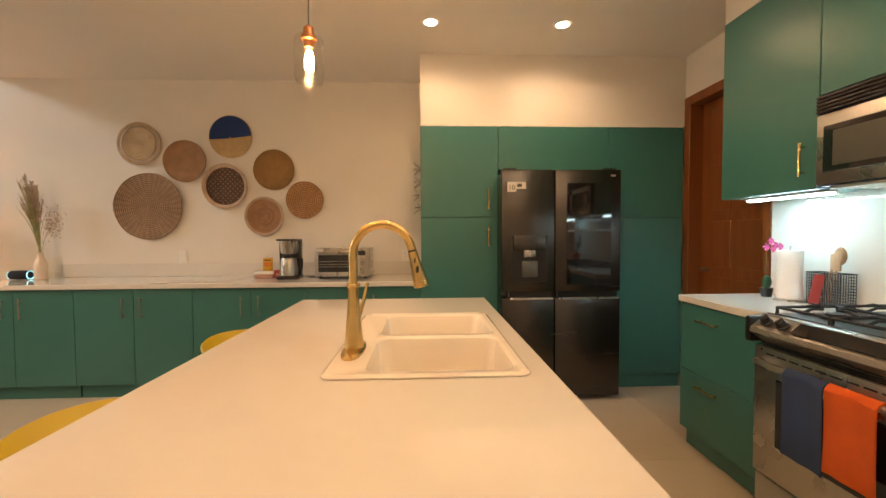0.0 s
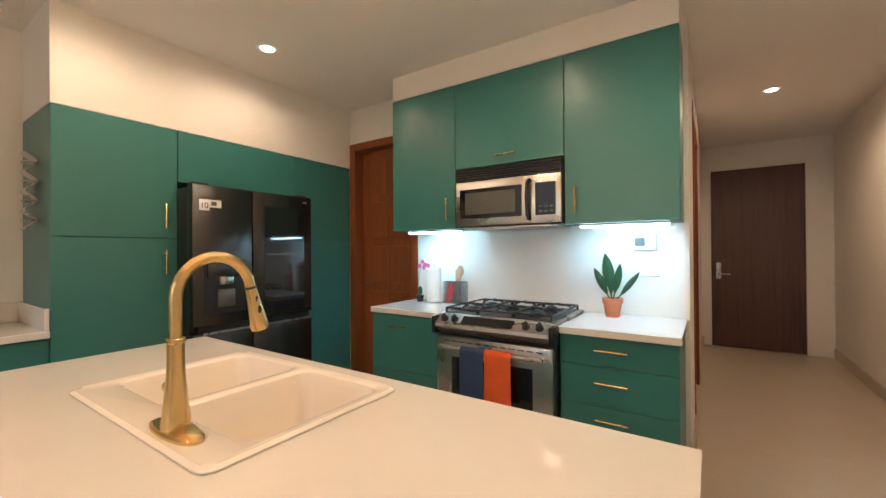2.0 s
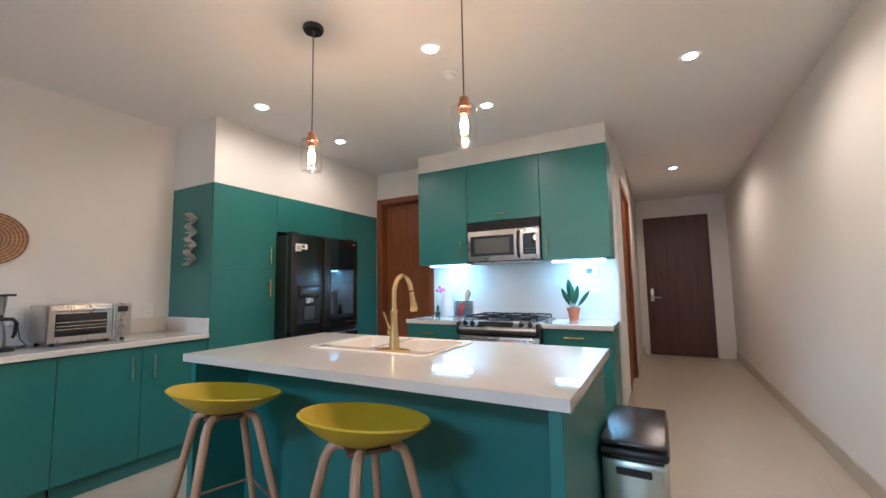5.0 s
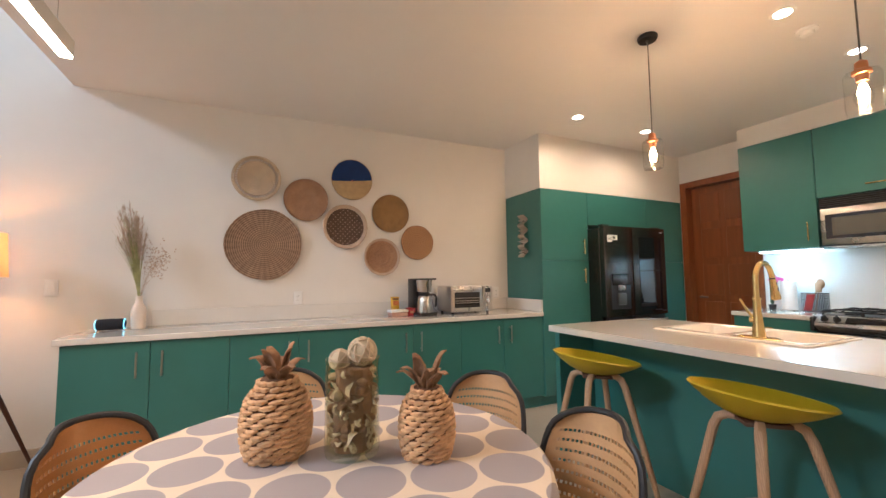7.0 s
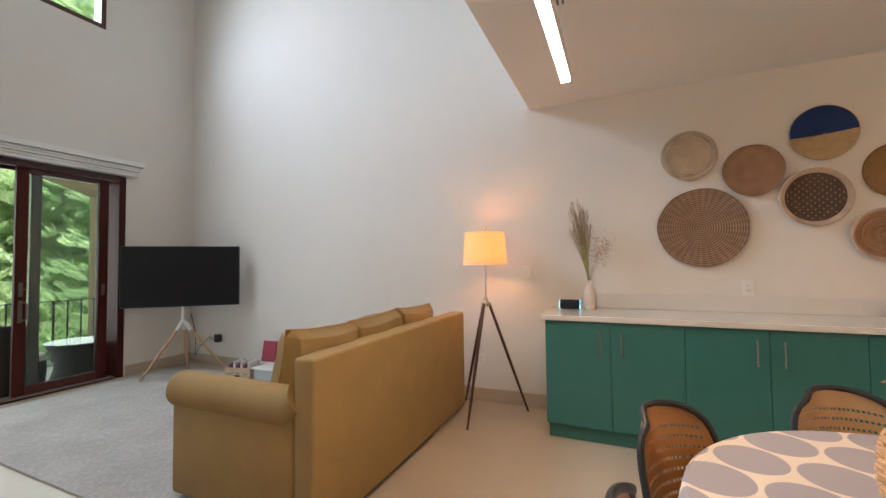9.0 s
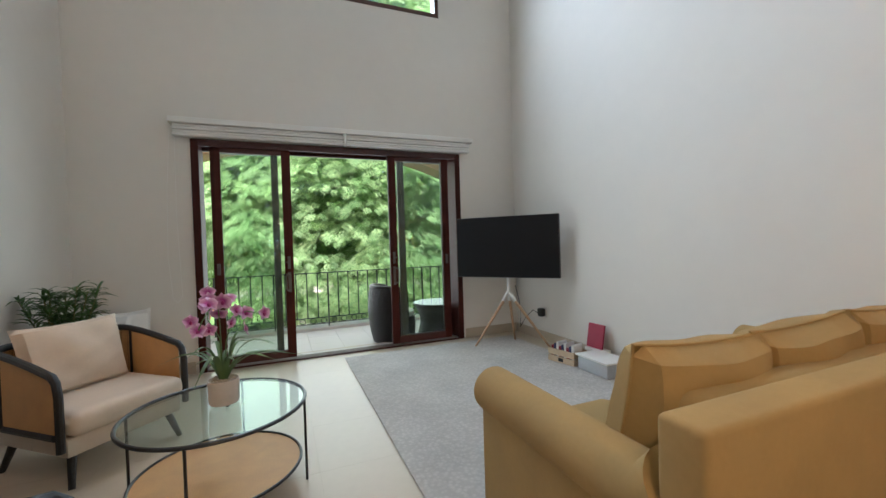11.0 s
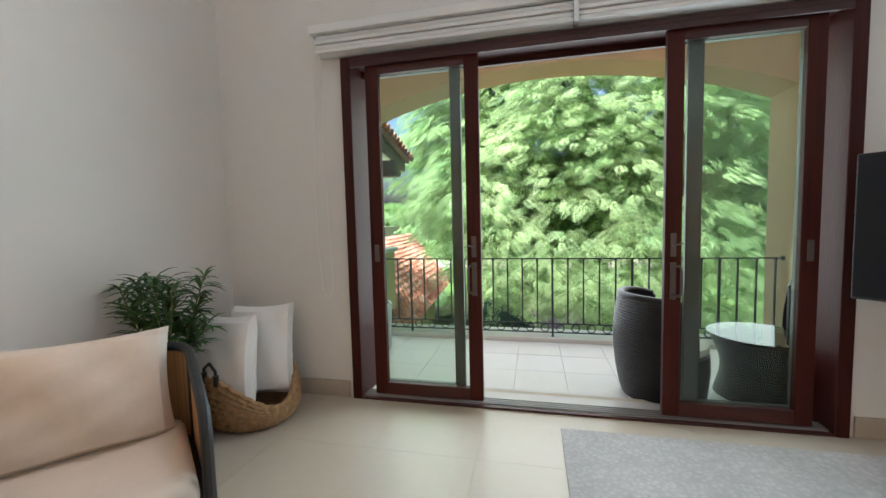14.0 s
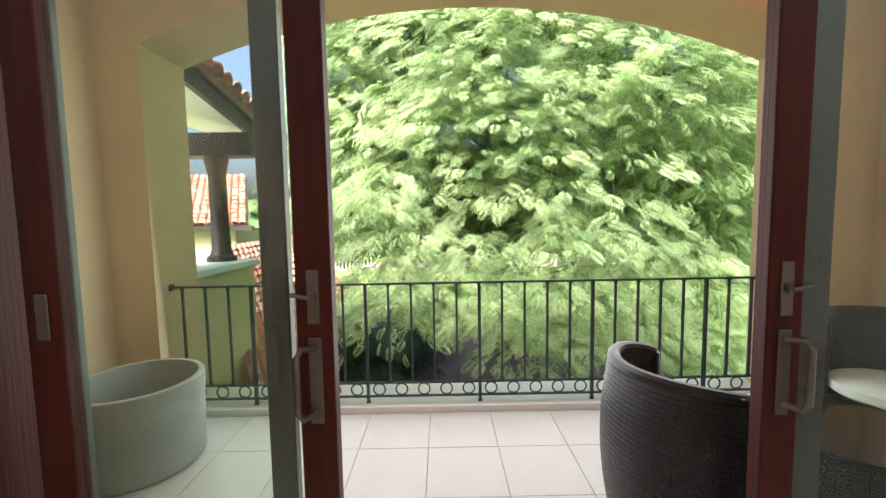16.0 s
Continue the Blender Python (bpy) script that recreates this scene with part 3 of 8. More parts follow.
def fridge():
    d = thing("refrigerator", pose(0.378, 3.207, 0), "black stainless side-by-side refrigerator with an ice dispenser", "refrigerator")
    part("body", box(B(), 0.004, 0.07, 0.03, 0.906, 0.80, 1.75, bev=0.004), DARKSTEEL, d)
    for k, (a, b) in enumerate(((0.0, 0.400), (0.406, 0.91))):
        part("door", box(B(), a, 0.0, 0.845, b, 0.066, 1.767, bev=0.008), DARKSTEEL, d)
        part("door", box(B(), a, 0.0, 0.04, b, 0.066, 0.80, bev=0.008), DARKSTEEL, d)
        part("grip", box(B(), a + 0.06 - 0.03 * k, 0.03, 0.800, b - 0.01, 0.066, 0.845), BLACK, d, "black recessed grip")
        part("trim", box(B(), a + 0.06 - 0.03 * k, -0.004, 0.787, b - 0.01, 0.01, 0.800, bev=0.002), STEEL, d, "bright steel grip edge")
    part("window", box(B(), 0.492, -0.004, 0.90, 0.835, 0.001, 1.665, bev=0.002), BLACKGLASS, d, "black glass door window")
    part("window_shelf", box(B(), 0.50, -0.007, 1.30, 0.83, -0.003, 1.318), DARKSTEEL, d)
    bm = box(B(), 0.070, -0.003, 0.92, 0.345, 0.001, 1.275, bev=0.002)
    part("dispenser", bm, BLACK, d, "black water dispenser recess")
    part("dispenser_panel", box(B(), 0.085, -0.016, 1.16, 0.33, -0.002, 1.275, bev=0.006), DARKSTEEL, d)
    part("dispenser_spout", box(B(), 0.165, -0.03, 1.11, 0.25, -0.002, 1.162, bev=0.006), STEEL, d)
    part("dispenser_paddle", box(B(), 0.15, -0.018, 0.96, 0.27, -0.002, 1.08, bev=0.012), GREYALU, d)
    part("sticker", box(B(), 0.041, -0.0035, 1.600, 0.105, 0.002, 1.672), WHITEPL, d, "white printed sticker")
    part("sticker", box(B(), 0.106, -0.003, 1.622, 0.181, 0.002, 1.672), WHITEPL, d, "white printed sticker")
    part("print", box(B(), 0.115, -0.0045, 1.635, 0.150, -0.002, 1.660), GREYALU, d)
    part("badge", box(B(), 0.83, -0.003, 1.715, 0.865, 0.001, 1.728), STEEL, d)
    t = new("print", bpy.data.curves.new("print", 'FONT'))
    t.data.body, t.data.size, t.data.extrude = "10", 0.052, 0.0004
    t.data.materials.append(BLACK)
    t.parent = d
    t.matrix_basis = pose(0.046, -0.0045, 1.615, 90, 0, 0)
    for k, (fx, fy) in enumerate(((0.06, 0.12), (0.85, 0.12), (0.06, 0.72), (0.85, 0.72))):
        part("foot", tube(B(), [(fx, fy, 0.0), (fx, fy, 0.032)], 0.02, 10), BLACK, d)
    part("hinge_cover", box(B(), 0.02, 0.04, 1.768, 0.12, 0.10, 1.785, bev=0.003), BLACK, d)
    part("hinge_cover", box(B(), 0.79, 0.04, 1.768, 0.89, 0.10, 1.785, bev=0.003), BLACK, d)


fridge()


# right-hand run
def drawer_base(y0, y1, fronts, handles, label, hy0, hy1):
    d = thing("base_cabinet", pose(0, 0, 0), label, "cabinet")
    part("body", box(B(), 1.382, y0, 0.11, 1.925, y1, 0.868), TEAL, d)
    part("kickboard", box(B(), 1.40, y0 + 0.01, 0.001, 1.42, y1 - 0.01, 0.109), TEAL, d)
    for a, b in fronts:
        part("drawer", box(B(), 1.36, y0 + 0.0015, a, 1.381, y1 - 0.0015, b, bev=0.0015), TEAL, d)
    for z in handles:
        hhandle(d, 1.36, hy0, hy1, z)
    return d


drawer_base(0.606, 1.176, ((0.112, 0.500), (0.503, 0.709), (0.712, 0.866)), (0.437, 0.630, 0.800), "teal base cabinet with three drawers and brass bar handles", 0.827, 0.989)
drawer_base(1.960, 2.59, ((0.112, 0.470), (0.474, 0.866)), (0.405, 0.785), "teal base cabinet with two deep drawers beside the stove", 2.263, 2.425)
solo("worktop", box(B(), 1.325, 0.592, 0.872, 1.925, 1.176, 0.91, bev=0.003), QUARTZ, pose(0, 0, 0), "white quartz worktop between the stove and the hall", "worktop")
solo("worktop", box(B(), 1.352, 1.960, 0.872, 1.925, 2.607, 0.91, bev=0.003), QUARTZ, pose(0, 0, 0), "white quartz worktop between the stove and the kitchen door", "worktop")
solo("backsplash", box(B(), 1.918, 0.60, 0.911, 1.929, 2.585, 1.50), GLOSSPANEL, pose(0, 0, 0), "glossy white glass backsplash behind the stove", "backsplash")


def wall_cab(y0, y1, z0, label, hv=None, hh=None):
    d = thing("wall_cabinet", pose(0, 0, 0), label, "cabinet")
    part("body", box(B(), 1.622, y0, z0, 1.926, y1, 2.52), TEAL, d)
    part("door", box(B(), 1.60, y0 + 0.0015, z0, 1.621, y1 - 0.0015, 2.52, bev=0.0015), TEAL, d)
    if hv:
        vhandle(d, 1.60, hv, 1.546, 1.706, 'x')
    if hh:
        hhandle(d, 1.60, hh[0], hh[1], hh[2])


wall_cab(2.001, 2.592, 1.483, "teal wall cabinet with one door beside the kitchen door", hv=2.065)
wall_cab(1.218, 1.999, 1.905, "teal wall cabinet over the microwave with a lift-up door", hh=(1.528, 1.680, 1.965))
wall_cab(0.606, 1.215, 1.483, "teal wall cabinet with one door at the end of the run", hv=1.148)


def microwave():
    d = thing("microwave", pose(1.56, 1.222, 1.487), "stainless over-the-range microwave with a black grille and handle", "microwave")
    W, H = 0.752, 0.405
    part("body", box(B(), 0.012, 0, 0, 0.36, W, H, bev=0.003), BLACK, d)
    part("front", box(B(), 0.0, 0.002, 0.008, 0.02, W - 0.002, 0.315, bev=0.006), STEEL, d, "brushed steel front")
    part("window", box(B(), -0.004, 0.255, 0.058, 0.003, W - 0.035, 0.262, bev=0.004), BLACKGLASS, d, "black door window")
    part("window_mesh", box(B(), -0.006, 0.30, 0.085, -0.003, W - 0.08, 0.235, bev=0.002), GREYALU, d, "grey mesh behind the door glass")
    part("control_panel", box(B(), -0.004, 0.035, 0.058, 0.003, 0.165, 0.262, bev=0.004), BLACKGLASS, d, "black control panel")
    for k in range(6):
        part("button", box(B(), -0.0055, 0.050 + 0.035 * (k % 3), 0.075 + 0.03 * (k // 3), -0.003, 0.072 + 0.035 * (k % 3), 0.088 + 0.03 * (k // 3)), GREYALU, d)
    part("handle", tube(B(), [(-0.002, 0.205, 0.035), (-0.03, 0.205, 0.06), (-0.045, 0.205, 0.16), (-0.03, 0.205, 0.26), (-0.002, 0.205, 0.285)], 0.013, 8), BLACK, d, "black bowed handle")
    for k in range(5):
        part("louvre", box(B(), -0.008, 0.004, 0.322 + 0.016 * k, 0.02, W - 0.004, 0.333 + 0.016 * k, bev=0.002), BLACK, d)
    part("underside", box(B(), 0.02, 0.05, -0.012, 0.34, W - 0.05, -0.001), STEEL, d)


microwave()
for y0, y1 in ((0.66, 1.15), (2.02, 2.50)):
    d = thing("cabinet_light", pose(1.70, (y0 + y1) / 2, 1.482), "slim cool-white light bar under the wall cabinet", "light", "lights under the wall cabinets")
    h = (y1 - y0) / 2
    part("housing", box(B(), -0.03, -h, -0.012, 0.03, h, -0.001, bev=0.002), WHITEPL, d)
    part("diffuser", box(B(), -0.022, -h + 0.01, -0.020, 0.022, h - 0.01, -0.0125), LEDGLOW, d, "glowing diffuser")


def stove():
    d = thing("stove", pose(1.25, 1.182, 0), "stainless and black slide-in gas stove with cast-iron grates", "stove")
    W = 0.772
    part("body", box(B(), 0.06, 0, 0.02, 0.66, W, 0.905, bev=0.003), BLACK, d)
    part("drawer", box(B(), 0.035, 0.01, 0.045, 0.06, W - 0.01, 0.215, bev=0.006), STEEL, d, "brushed steel warming drawer")
    dr = part("door", box(B(), 0.025, 0.006, 0.225, 0.06, W - 0.006, 0.785, bev=0.006), STEEL, d, "brushed steel oven door")
    part("window", box(B(), 0.019, 0.12, 0.375, 0.027, W - 0.12, 0.665, bev=0.004), BLACKGLASS, dr, "black oven window")
    bm = tube(B(), [(0.025, 0.05, 0.725), (-0.015, 0.06, 0.728), (-0.02, 0.12, 0.728), (-0.02, W - 0.12, 0.728), (-0.015, W - 0.06, 0.728), (0.025, W - 0.05, 0.725)], 0.014, 10)
    part("handle", bm, STEEL, dr, "round steel door handle")
    bm = B()
    for k in range(12):
        box(bm, 0.022, 0.06 + k * 0.055, 0.758, 0.026, 0.10 + k * 0.055, 0.764)
    part("vent_slots", bm, BLACK, dr)
    # sloped control panel
    bm = B()
    prof = [(0.06, 0.80), (0.02, 0.825), (-0.012, 0.85), (-0.008, 0.87), (0.06, 0.922), (0.06, 0.80)]
    vs = [[bm.verts.new((x, y, z)) for x, z in prof[:-1]] for y in (0.02, W - 0.02)]
    n = len(vs[0])
    for i in range(n):
        bm.faces.new((vs[0][i], vs[0][(i + 1) % n], vs[1][(i + 1) % n], vs[1][i]))
    bm.faces.new(vs[0][::-1])
    bm.faces.new(vs[1])
    cp = part("control_panel", bm, STEEL, d, "sloped brushed steel control panel")
    for y0, y1 in ((-0.012, 0.02), (W - 0.02, W + 0.012)):
        bm = box(B(), -0.012, y0, 0.80, 0.09, y1, 0.915, bev=0.012)
        part("end_cap", bm, BLACK, d, "black plastic end cap")
    q = pose(0.024, 0, 0.899, 0, -37.4, 0)
    bm = box(B(), -0.030, 0.235, -0.001, 0.030, W - 0.20, 0.003)
    part("display", bm, BLACKGLASS, cp, "black glass display", at=q)
    for yy in (0.075, 0.155, W - 0.075, W - 0.150):
        bm = lathe(B(), [(0.024, 0.0), (0.024, 0.006), (0.019, 0.010), (0.017, 0.028), (0.0, 0.030)], 16)
        box(bm, -0.018, -0.004, 0.012, 0.018, 0.004, 0.036, bev=0.002)
        part("knob", bm, BLACK, cp, "black burner knob", at=pose(0.020, yy, 0.896, 0, -37.4, 0))
    part("cooktop", box(B(), 0.055, 0.0, 0.905, 0.665, W, 0.925, bev=0.006), STEEL, d, "steel cooktop")
    part("cooktop_well", box(B(), 0.09, 0.03, 0.9245, 0.63, W - 0.03, 0.929, bev=0.002), BLACK, d)
    for bxp, byp in ((0.22, 0.17), (0.50, 0.17), (0.22, 0.60), (0.50, 0.60), (0.36, 0.386)):
        part("burner", lathe(B(), [(0.048, 0.929), (0.046, 0.940), (0.033, 0.942), (0.032, 0.952), (0.0, 0.954)], 18, (bxp, byp, 0)), IRON, d)
    for k in range(3):
        y0 = 0.035 + k * 0.237
        y1 = y0 + 0.228
        bm = B()
        for yy in (y0, y1):
            tube(bm, [(0.10, yy, 0.955), (0.62, yy, 0.955)], 0.007, 6)
        for xx in (0.10, 0.36, 0.62):
            tube(bm, [(xx, y0, 0.955), (xx, y1, 0.955)], 0.007, 6)
        ym = (y0 + y1) / 2
        for xc in (0.22, 0.50):
            for a in range(4):
                c, s = math.cos(a * math.pi / 2), math.sin(a * math.pi / 2)
                tube(bm, [(xc + c * 0.03, ym + s * 0.03, 0.966), (xc + c * 0.075, ym + s * 0.075, 0.968), (xc + c * 0.115, ym + s * 0.112, 0.955)], 0.006, 6)
        for xx in (0.10, 0.62):
            for yy in (y0, y1):
                tube(bm, [(xx, yy, 0.926), (xx, yy, 0.957)], 0.007, 6)
        part("grate", bm, IRON, d, "black cast-iron grate")
    return d


stove()


def towel(y0, y1, zb, name_label, m, th=0.006):
    def f(u, v):
        L = 0.06 + (0.733 + 0.01 - zb)
        s = v * L
        w = 0.004 * math.sin(u * 9 + v * 3)
        if s < 0.05:
            a = s / 0.05 * math.pi
            return (1.230 + 0.020 * math.cos(a) * 1 + 0.0, y0 + (y1 - y0) * u, 0.730 + 0.022 * math.sin(a))
        return (1.208 - w - 0.004, y0 + (y1 - y0) * (u + 0.02 * v * (u - 0.5)), 0.730 - (s - 0.05) + 0.006 * math.sin(u * 3))
    bm = grid(B(), f, 10, 26)
    thicken(bm, th)
    ob = solo("towel", bm, m, pose(0, 0, 0), name_label, "towel")
    return ob


towel(1.575, 1.735, 0.43, "navy blue kitchen towel hanging on the oven handle", mat("navy_towel", (0.032, 0.060, 0.150), 0.95, var=0.1, scale=10, bump=0.6, bscale=350))
towel(1.405, 1.570, 0.455, "orange kitchen towel hanging on the oven handle", mat("orange_towel", (0.72, 0.115, 0.02), 0.95, var=0.1, scale=10, bump=0.6, bscale=350))


# ---- island ----
IX0, IX1, IY0, IY1 = -0.90, 0.145, 0.50, 2.555
isl = thing("kitchen_island", pose(0, 0, 0), "teal kitchen island with end panels and an open seating side", "kitchen island")
part("end_panel", box(B(), -0.872, IY0 + 0.03, 0.001, 0.115, IY0 + 0.075, 0.866, bev=0.002), TEAL, isl)
part("end_panel", box(B(), -0.872, IY1 - 0.075, 0.001, 0.115, IY1 - 0.03, 0.866, bev=0.002), TEAL, isl)
part("back_panel", box(B(), -0.56, IY0 + 0.075, 0.001, -0.54, IY1 - 0.075, 0.866), TEAL, isl)
for y0 in (IY0 + 0.075, IY1 - 0.095):
    part("side_panel", box(B(), -0.54, y0, 0.10, 0.09, y0 + 0.020, 0.866), TEAL, isl)
part("bottom_panel", box(B(), -0.54, IY0 + 0.095, 0.10, 0.09, IY1 - 0.095, 0.12), TEAL, isl)
part("plinth", box(B(), -0.54, IY0 + 0.095, 0.001, 0.06, IY1 - 0.095, 0.099), TEAL, isl)
for k in range(4):
    y0 = IY0 + 0.077 + k * 0.475
    part("door", box(B(), 0.091, y0, 0.11, 0.112, y0 + 0.471, 0.864, bev=0.0015), TEAL, isl)
SX0, SX1, SY0, SY1 = -0.474, 0.082, 1.256, 2.072
bm = B()
z0, z1 = 0.872, 0.912
for a in ((IX0, IY0, SX0 + 0.03, IY1), (SX1 - 0.03, IY0, IX1, IY1), (SX0 + 0.03, IY0, SX1 - 0.03, SY0 + 0.03), (SX0 + 0.03, SY1 - 0.03, SX1 - 0.03, IY1)):
    box(bm, a[0], a[1], z0, a[2], a[3], z1)
bmesh.ops.remove_doubles(bm, verts=bm.verts, dist=1e-5)
solo("worktop", bm, QUARTZ, pose(0, 0, 0), "glossy white quartz worktop of the kitchen island", "worktop")


def rrect(x0, y0, x1, y1, r, n=6):
    out = []
    for cx, cy, a0 in ((x1 - r, y1 - r, 0), (x0 + r, y1 - r, 90), (x0 + r, y0 + r, 180), (x1 - r, y0 + r, 270)):
        for i in range(n + 1):
            a = radians(a0 + 90 * i / n)
            out.append((cx + r * math.cos(a), cy + r * math.sin(a)))
    return out


def loops_mesh(bm, loops, cap_last=True):
    vl = [[bm.verts.new(p) for p in lp] for lp in loops]
    n = len(vl[0])
    for A, C in zip(vl, vl[1:]):
        for k in range(n):
            bm.faces.new((A[k], A[(k + 1) % n], C[(k + 1) % n], C[k]))
    if cap_last:
        bm.faces.new(vl[-1])
    return vl


def sink():
    s = thing("kitchen_sink", pose(0, 0, 0), "white enamel double-bowl drop-in sink in the island", "sink")
    zt = 0.923
    bm = B()
    outer0 = rrect(SX0, SY0, SX1, SY1, 0.035)
    rim = [[(x, y, 0.9135) for x, y in outer0], [(x, y, 0.917) for x, y in outer0],
           [(x, y, zt) for x, y in rrect(SX0 + 0.010, SY0 + 0.010, SX1 - 0.010, SY1 - 0.010, 0.03)],
           [(x, y, zt - 0.002) for x, y in rrect(SX0 + 0.022, SY0 + 0.022, SX1 - 0.022, SY1 - 0.022, 0.028)]]
    vl = loops_mesh(bm, rim, cap_last=False)
    bowls = []
    for y0, y1, dep in ((SY0 + 0.036, 1.648, 0.20), (1.684, SY1 - 0.036, 0.17)):
        x0, x1 = -0.372, SX1 - 0.026
        lps = []
        for ins, z, r in ((0, zt - 0.003, 0.045), (0.008, zt - 0.008, 0.045), (0.014, zt - 0.03, 0.045), (0.024, zt - dep + 0.03, 0.05), (0.055, zt - dep, 0.045)):
            lps.append([(x, y, z) for x, y in rrect(x0 + ins, y0 + ins, x1 - ins, y1 - ins, r)])
        bowls.append(loops_mesh(bm, lps))
    # deck with two bowl holes
    edges = []
    for lp in (vl[-1], bowls[0][0], bowls[1][0]):
        n = len(lp)
        for k in range(n):
            e = bm.edges.get((lp[k], lp[(k + 1) % n]))
            edges.append(e)
    bmesh.ops.triangle_fill(bm, use_beauty=True, use_dissolve=False, edges=edges)
    part("basin", bm, PORCELAIN, s)
    for y in (1.468, 1.86):
        part("drain", lathe(B(), [(0.0, 0.0), (0.030, 0.0), (0.042, 0.003), (0.045, 0.001)], 20, (-0.17, y, 0.7245 if y < 1.6 else 0.7545)), STEEL, s, "steel drain")


sink()


def faucet():
    f = thing("faucet", pose(-0.421, 1.487, 0.9215), "brushed brass gooseneck pull-down faucet", "faucet")
    dd = Vector((1.0, 0.06, 0)).normalized()
    bm = B()
    loop = []
    for z, s in ((0.0, 1.0), (0.006, 1.0), (0.012, 0.86)):
        lp = []
        for i in range(28):
            a = 2 * math.pi * i / 28
            lp.append((0.034 * s * math.cos(a), (0.115 * s) * math.sin(a) * (0.9 + 0.1 * abs(math.cos(a))), z))
        loop.append(lp)
    loops_mesh(bm, loop)
    part("base_plate", bm, BRASS, f)
    part("body", lathe(B(), [(0.030, 0.010), (0.029, 0.03), (0.0255, 0.06), (0.019, 0.13), (0.0175, 0.175), (0.018, 0.20), (0.0205, 0.203), (0.0205, 0.211), (0.018, 0.213)], 24), BRASS, f)
    pts = [Vector((0, 0, 0.20)), Vector((0, 0, 0.29))]
    R = 0.092
    for i in range(13):
        a = math.pi * (1 - i / 12 * 0.96)
        pts.append(dd * (R + R * math.cos(a)) + Vector((0, 0, 0.30 + R * 1.02 * math.sin(a))))
    part("neck", tube(B(), pts, 0.0135, 14), BRASS, f)
    e, g = pts[-1], (pts[-1] - pts[-2]).normalized()
    part("joint", tube(B(), [e - g * 0.002, e + g * 0.004], 0.0145, 14), BLACK, f)
    part("spray_head", tube(B(), [e + g * 0.004, e + g * 0.03, e + g * 0.085, e + g * 0.110, e + g * 0.118], [0.0145, 0.016, 0.021, 0.0245, 0.022], 16), BRASS, f)
    side = dd.cross(Vector((0, 0, 1))).normalized()
    back = side.cross(g).normalized()
    for fa, s in ((0.032, 0.006), (0.062, 0.010)):
        c = e + g * fa + side * 0.0155
        part("button", ball(B(), c, s, 10, (0.6, 0.6, 1.4)), BLACK, f, "black spray button")
    part("lever", tube(B(), [(0.012, 0.018, 0.10), (0.02, 0.055, 0.135), (0.03, 0.095, 0.20)], [0.008, 0.006, 0.0055], 10), BRASS, f)
    part("lever_hub", tube(B(), [(0, 0.005, 0.095), (0, 0.034, 0.098)], 0.016, 14), BRASS, f)


faucet()


# ---- ceiling fittings ----
def downlight():
    d = thing("downlight", pose(0, 0, ZC), "small round recessed ceiling downlight with a white rim, lit", "light", "recessed lights in the kitchen ceiling")
    part("rim", lathe(B(), [(0.040, -0.002), (0.044, -0.006), (0.058, -0.006), (0.062, -0.001)], 28), WHITEPL, d)
    part("lamp", lathe(B(), [(0.0, -0.0035), (0.040, -0.0035)], 24), GLOW, d, "glowing lamp face")
    return d


d0 = downlight()
for i, (lx, ly) in enumerate(DOWNLIGHTS):
    if i == 0:
        d0.matrix_basis = pose(lx, ly, ZC)
    else:
        copy_thing(d0, pose(lx, ly, ZC))

d = thing("smoke_detector", pose(0.167, 1.424, ZC), "round white smoke detector on the ceiling", "smoke detector")
part("base", lathe(B(), [(0.055, -0.001), (0.055, -0.012), (0.048, -0.016)], 24), WHITEPL, d)
part("sensor", lathe(B(), [(0.036, -0.016), (0.034, -0.034), (0.020, -0.042), (0.0, -0.043)], 24), WHITEPL, d)


def pendant(x, y):
    d = thing("pendant_lamp", pose(x, y, ZC), "glass pendant lamp with a filament bulb on a dark ceiling rose", "lamp", "pendant lamps over the island")
    part("ceiling_rose", lathe(B(), [(0.0, -0.001), (0.056, -0.001), (0.058, -0.010), (0.052, -0.026), (0.012, -0.028), (0.008, -0.040), (0.0, -0.040)], 28), BLACK, d, "black metal ceiling rose")
    part("cord", tube(B(), [(0, 0, -0.036), (0.002, 0.001, -0.3), (0, 0, -0.615)], 0.0035, 6), GREYALU, d, "grey fabric cord")
    copper = mat("copper_cap", (0.42, 0.20, 0.10), 0.35, 0.9, 0.1, 10)
    part("socket", lathe(B(), [(0.006, -0.600), (0.020, -0.612), (0.022, -0.640), (0.030, -0.645), (0.031, -0.660), (0.022, -0.664), (0.018, -0.690), (0.0, -0.690)], 20), copper, d, "copper lamp socket")
    g = part("shade", lathe(B(), [(0.024, -0.648), (0.052, -0.652), (0.057, -0.665), (0.056, -0.80), (0.051, -0.822)], 28), CLEARGLASS, d, "clear glass shade")
    g.visible_shadow = False
    b = part("bulb", lathe(B(), [(0.011, -0.690), (0.014, -0.705), (0.027, -0.735), (0.030, -0.758), (0.024, -0.782), (0.0, -0.795)], 20), CLEARGLASS, d, "clear glass bulb")
    b.visible_shadow = False
    bm = B()
    for k in range(6):
        a = k * math.pi / 3
        tube(bm, [(0.007 * math.cos(a), 0.007 * math.sin(a), -0.700), (0.016 * math.cos(a), 0.016 * math.sin(a), -0.735), (0.013 * math.cos(a + 0.5), 0.013 * math.sin(a + 0.5), -0.775)], 0.0035, 5)
    f = part("filament", bm, FILAMENT, d, "glowing orange filament")
    f.visible_shadow = False
    return d


pend = pendant(-0.65, 1.865)
copy_thing(pend, pose(-0.60, 0.97, ZC))

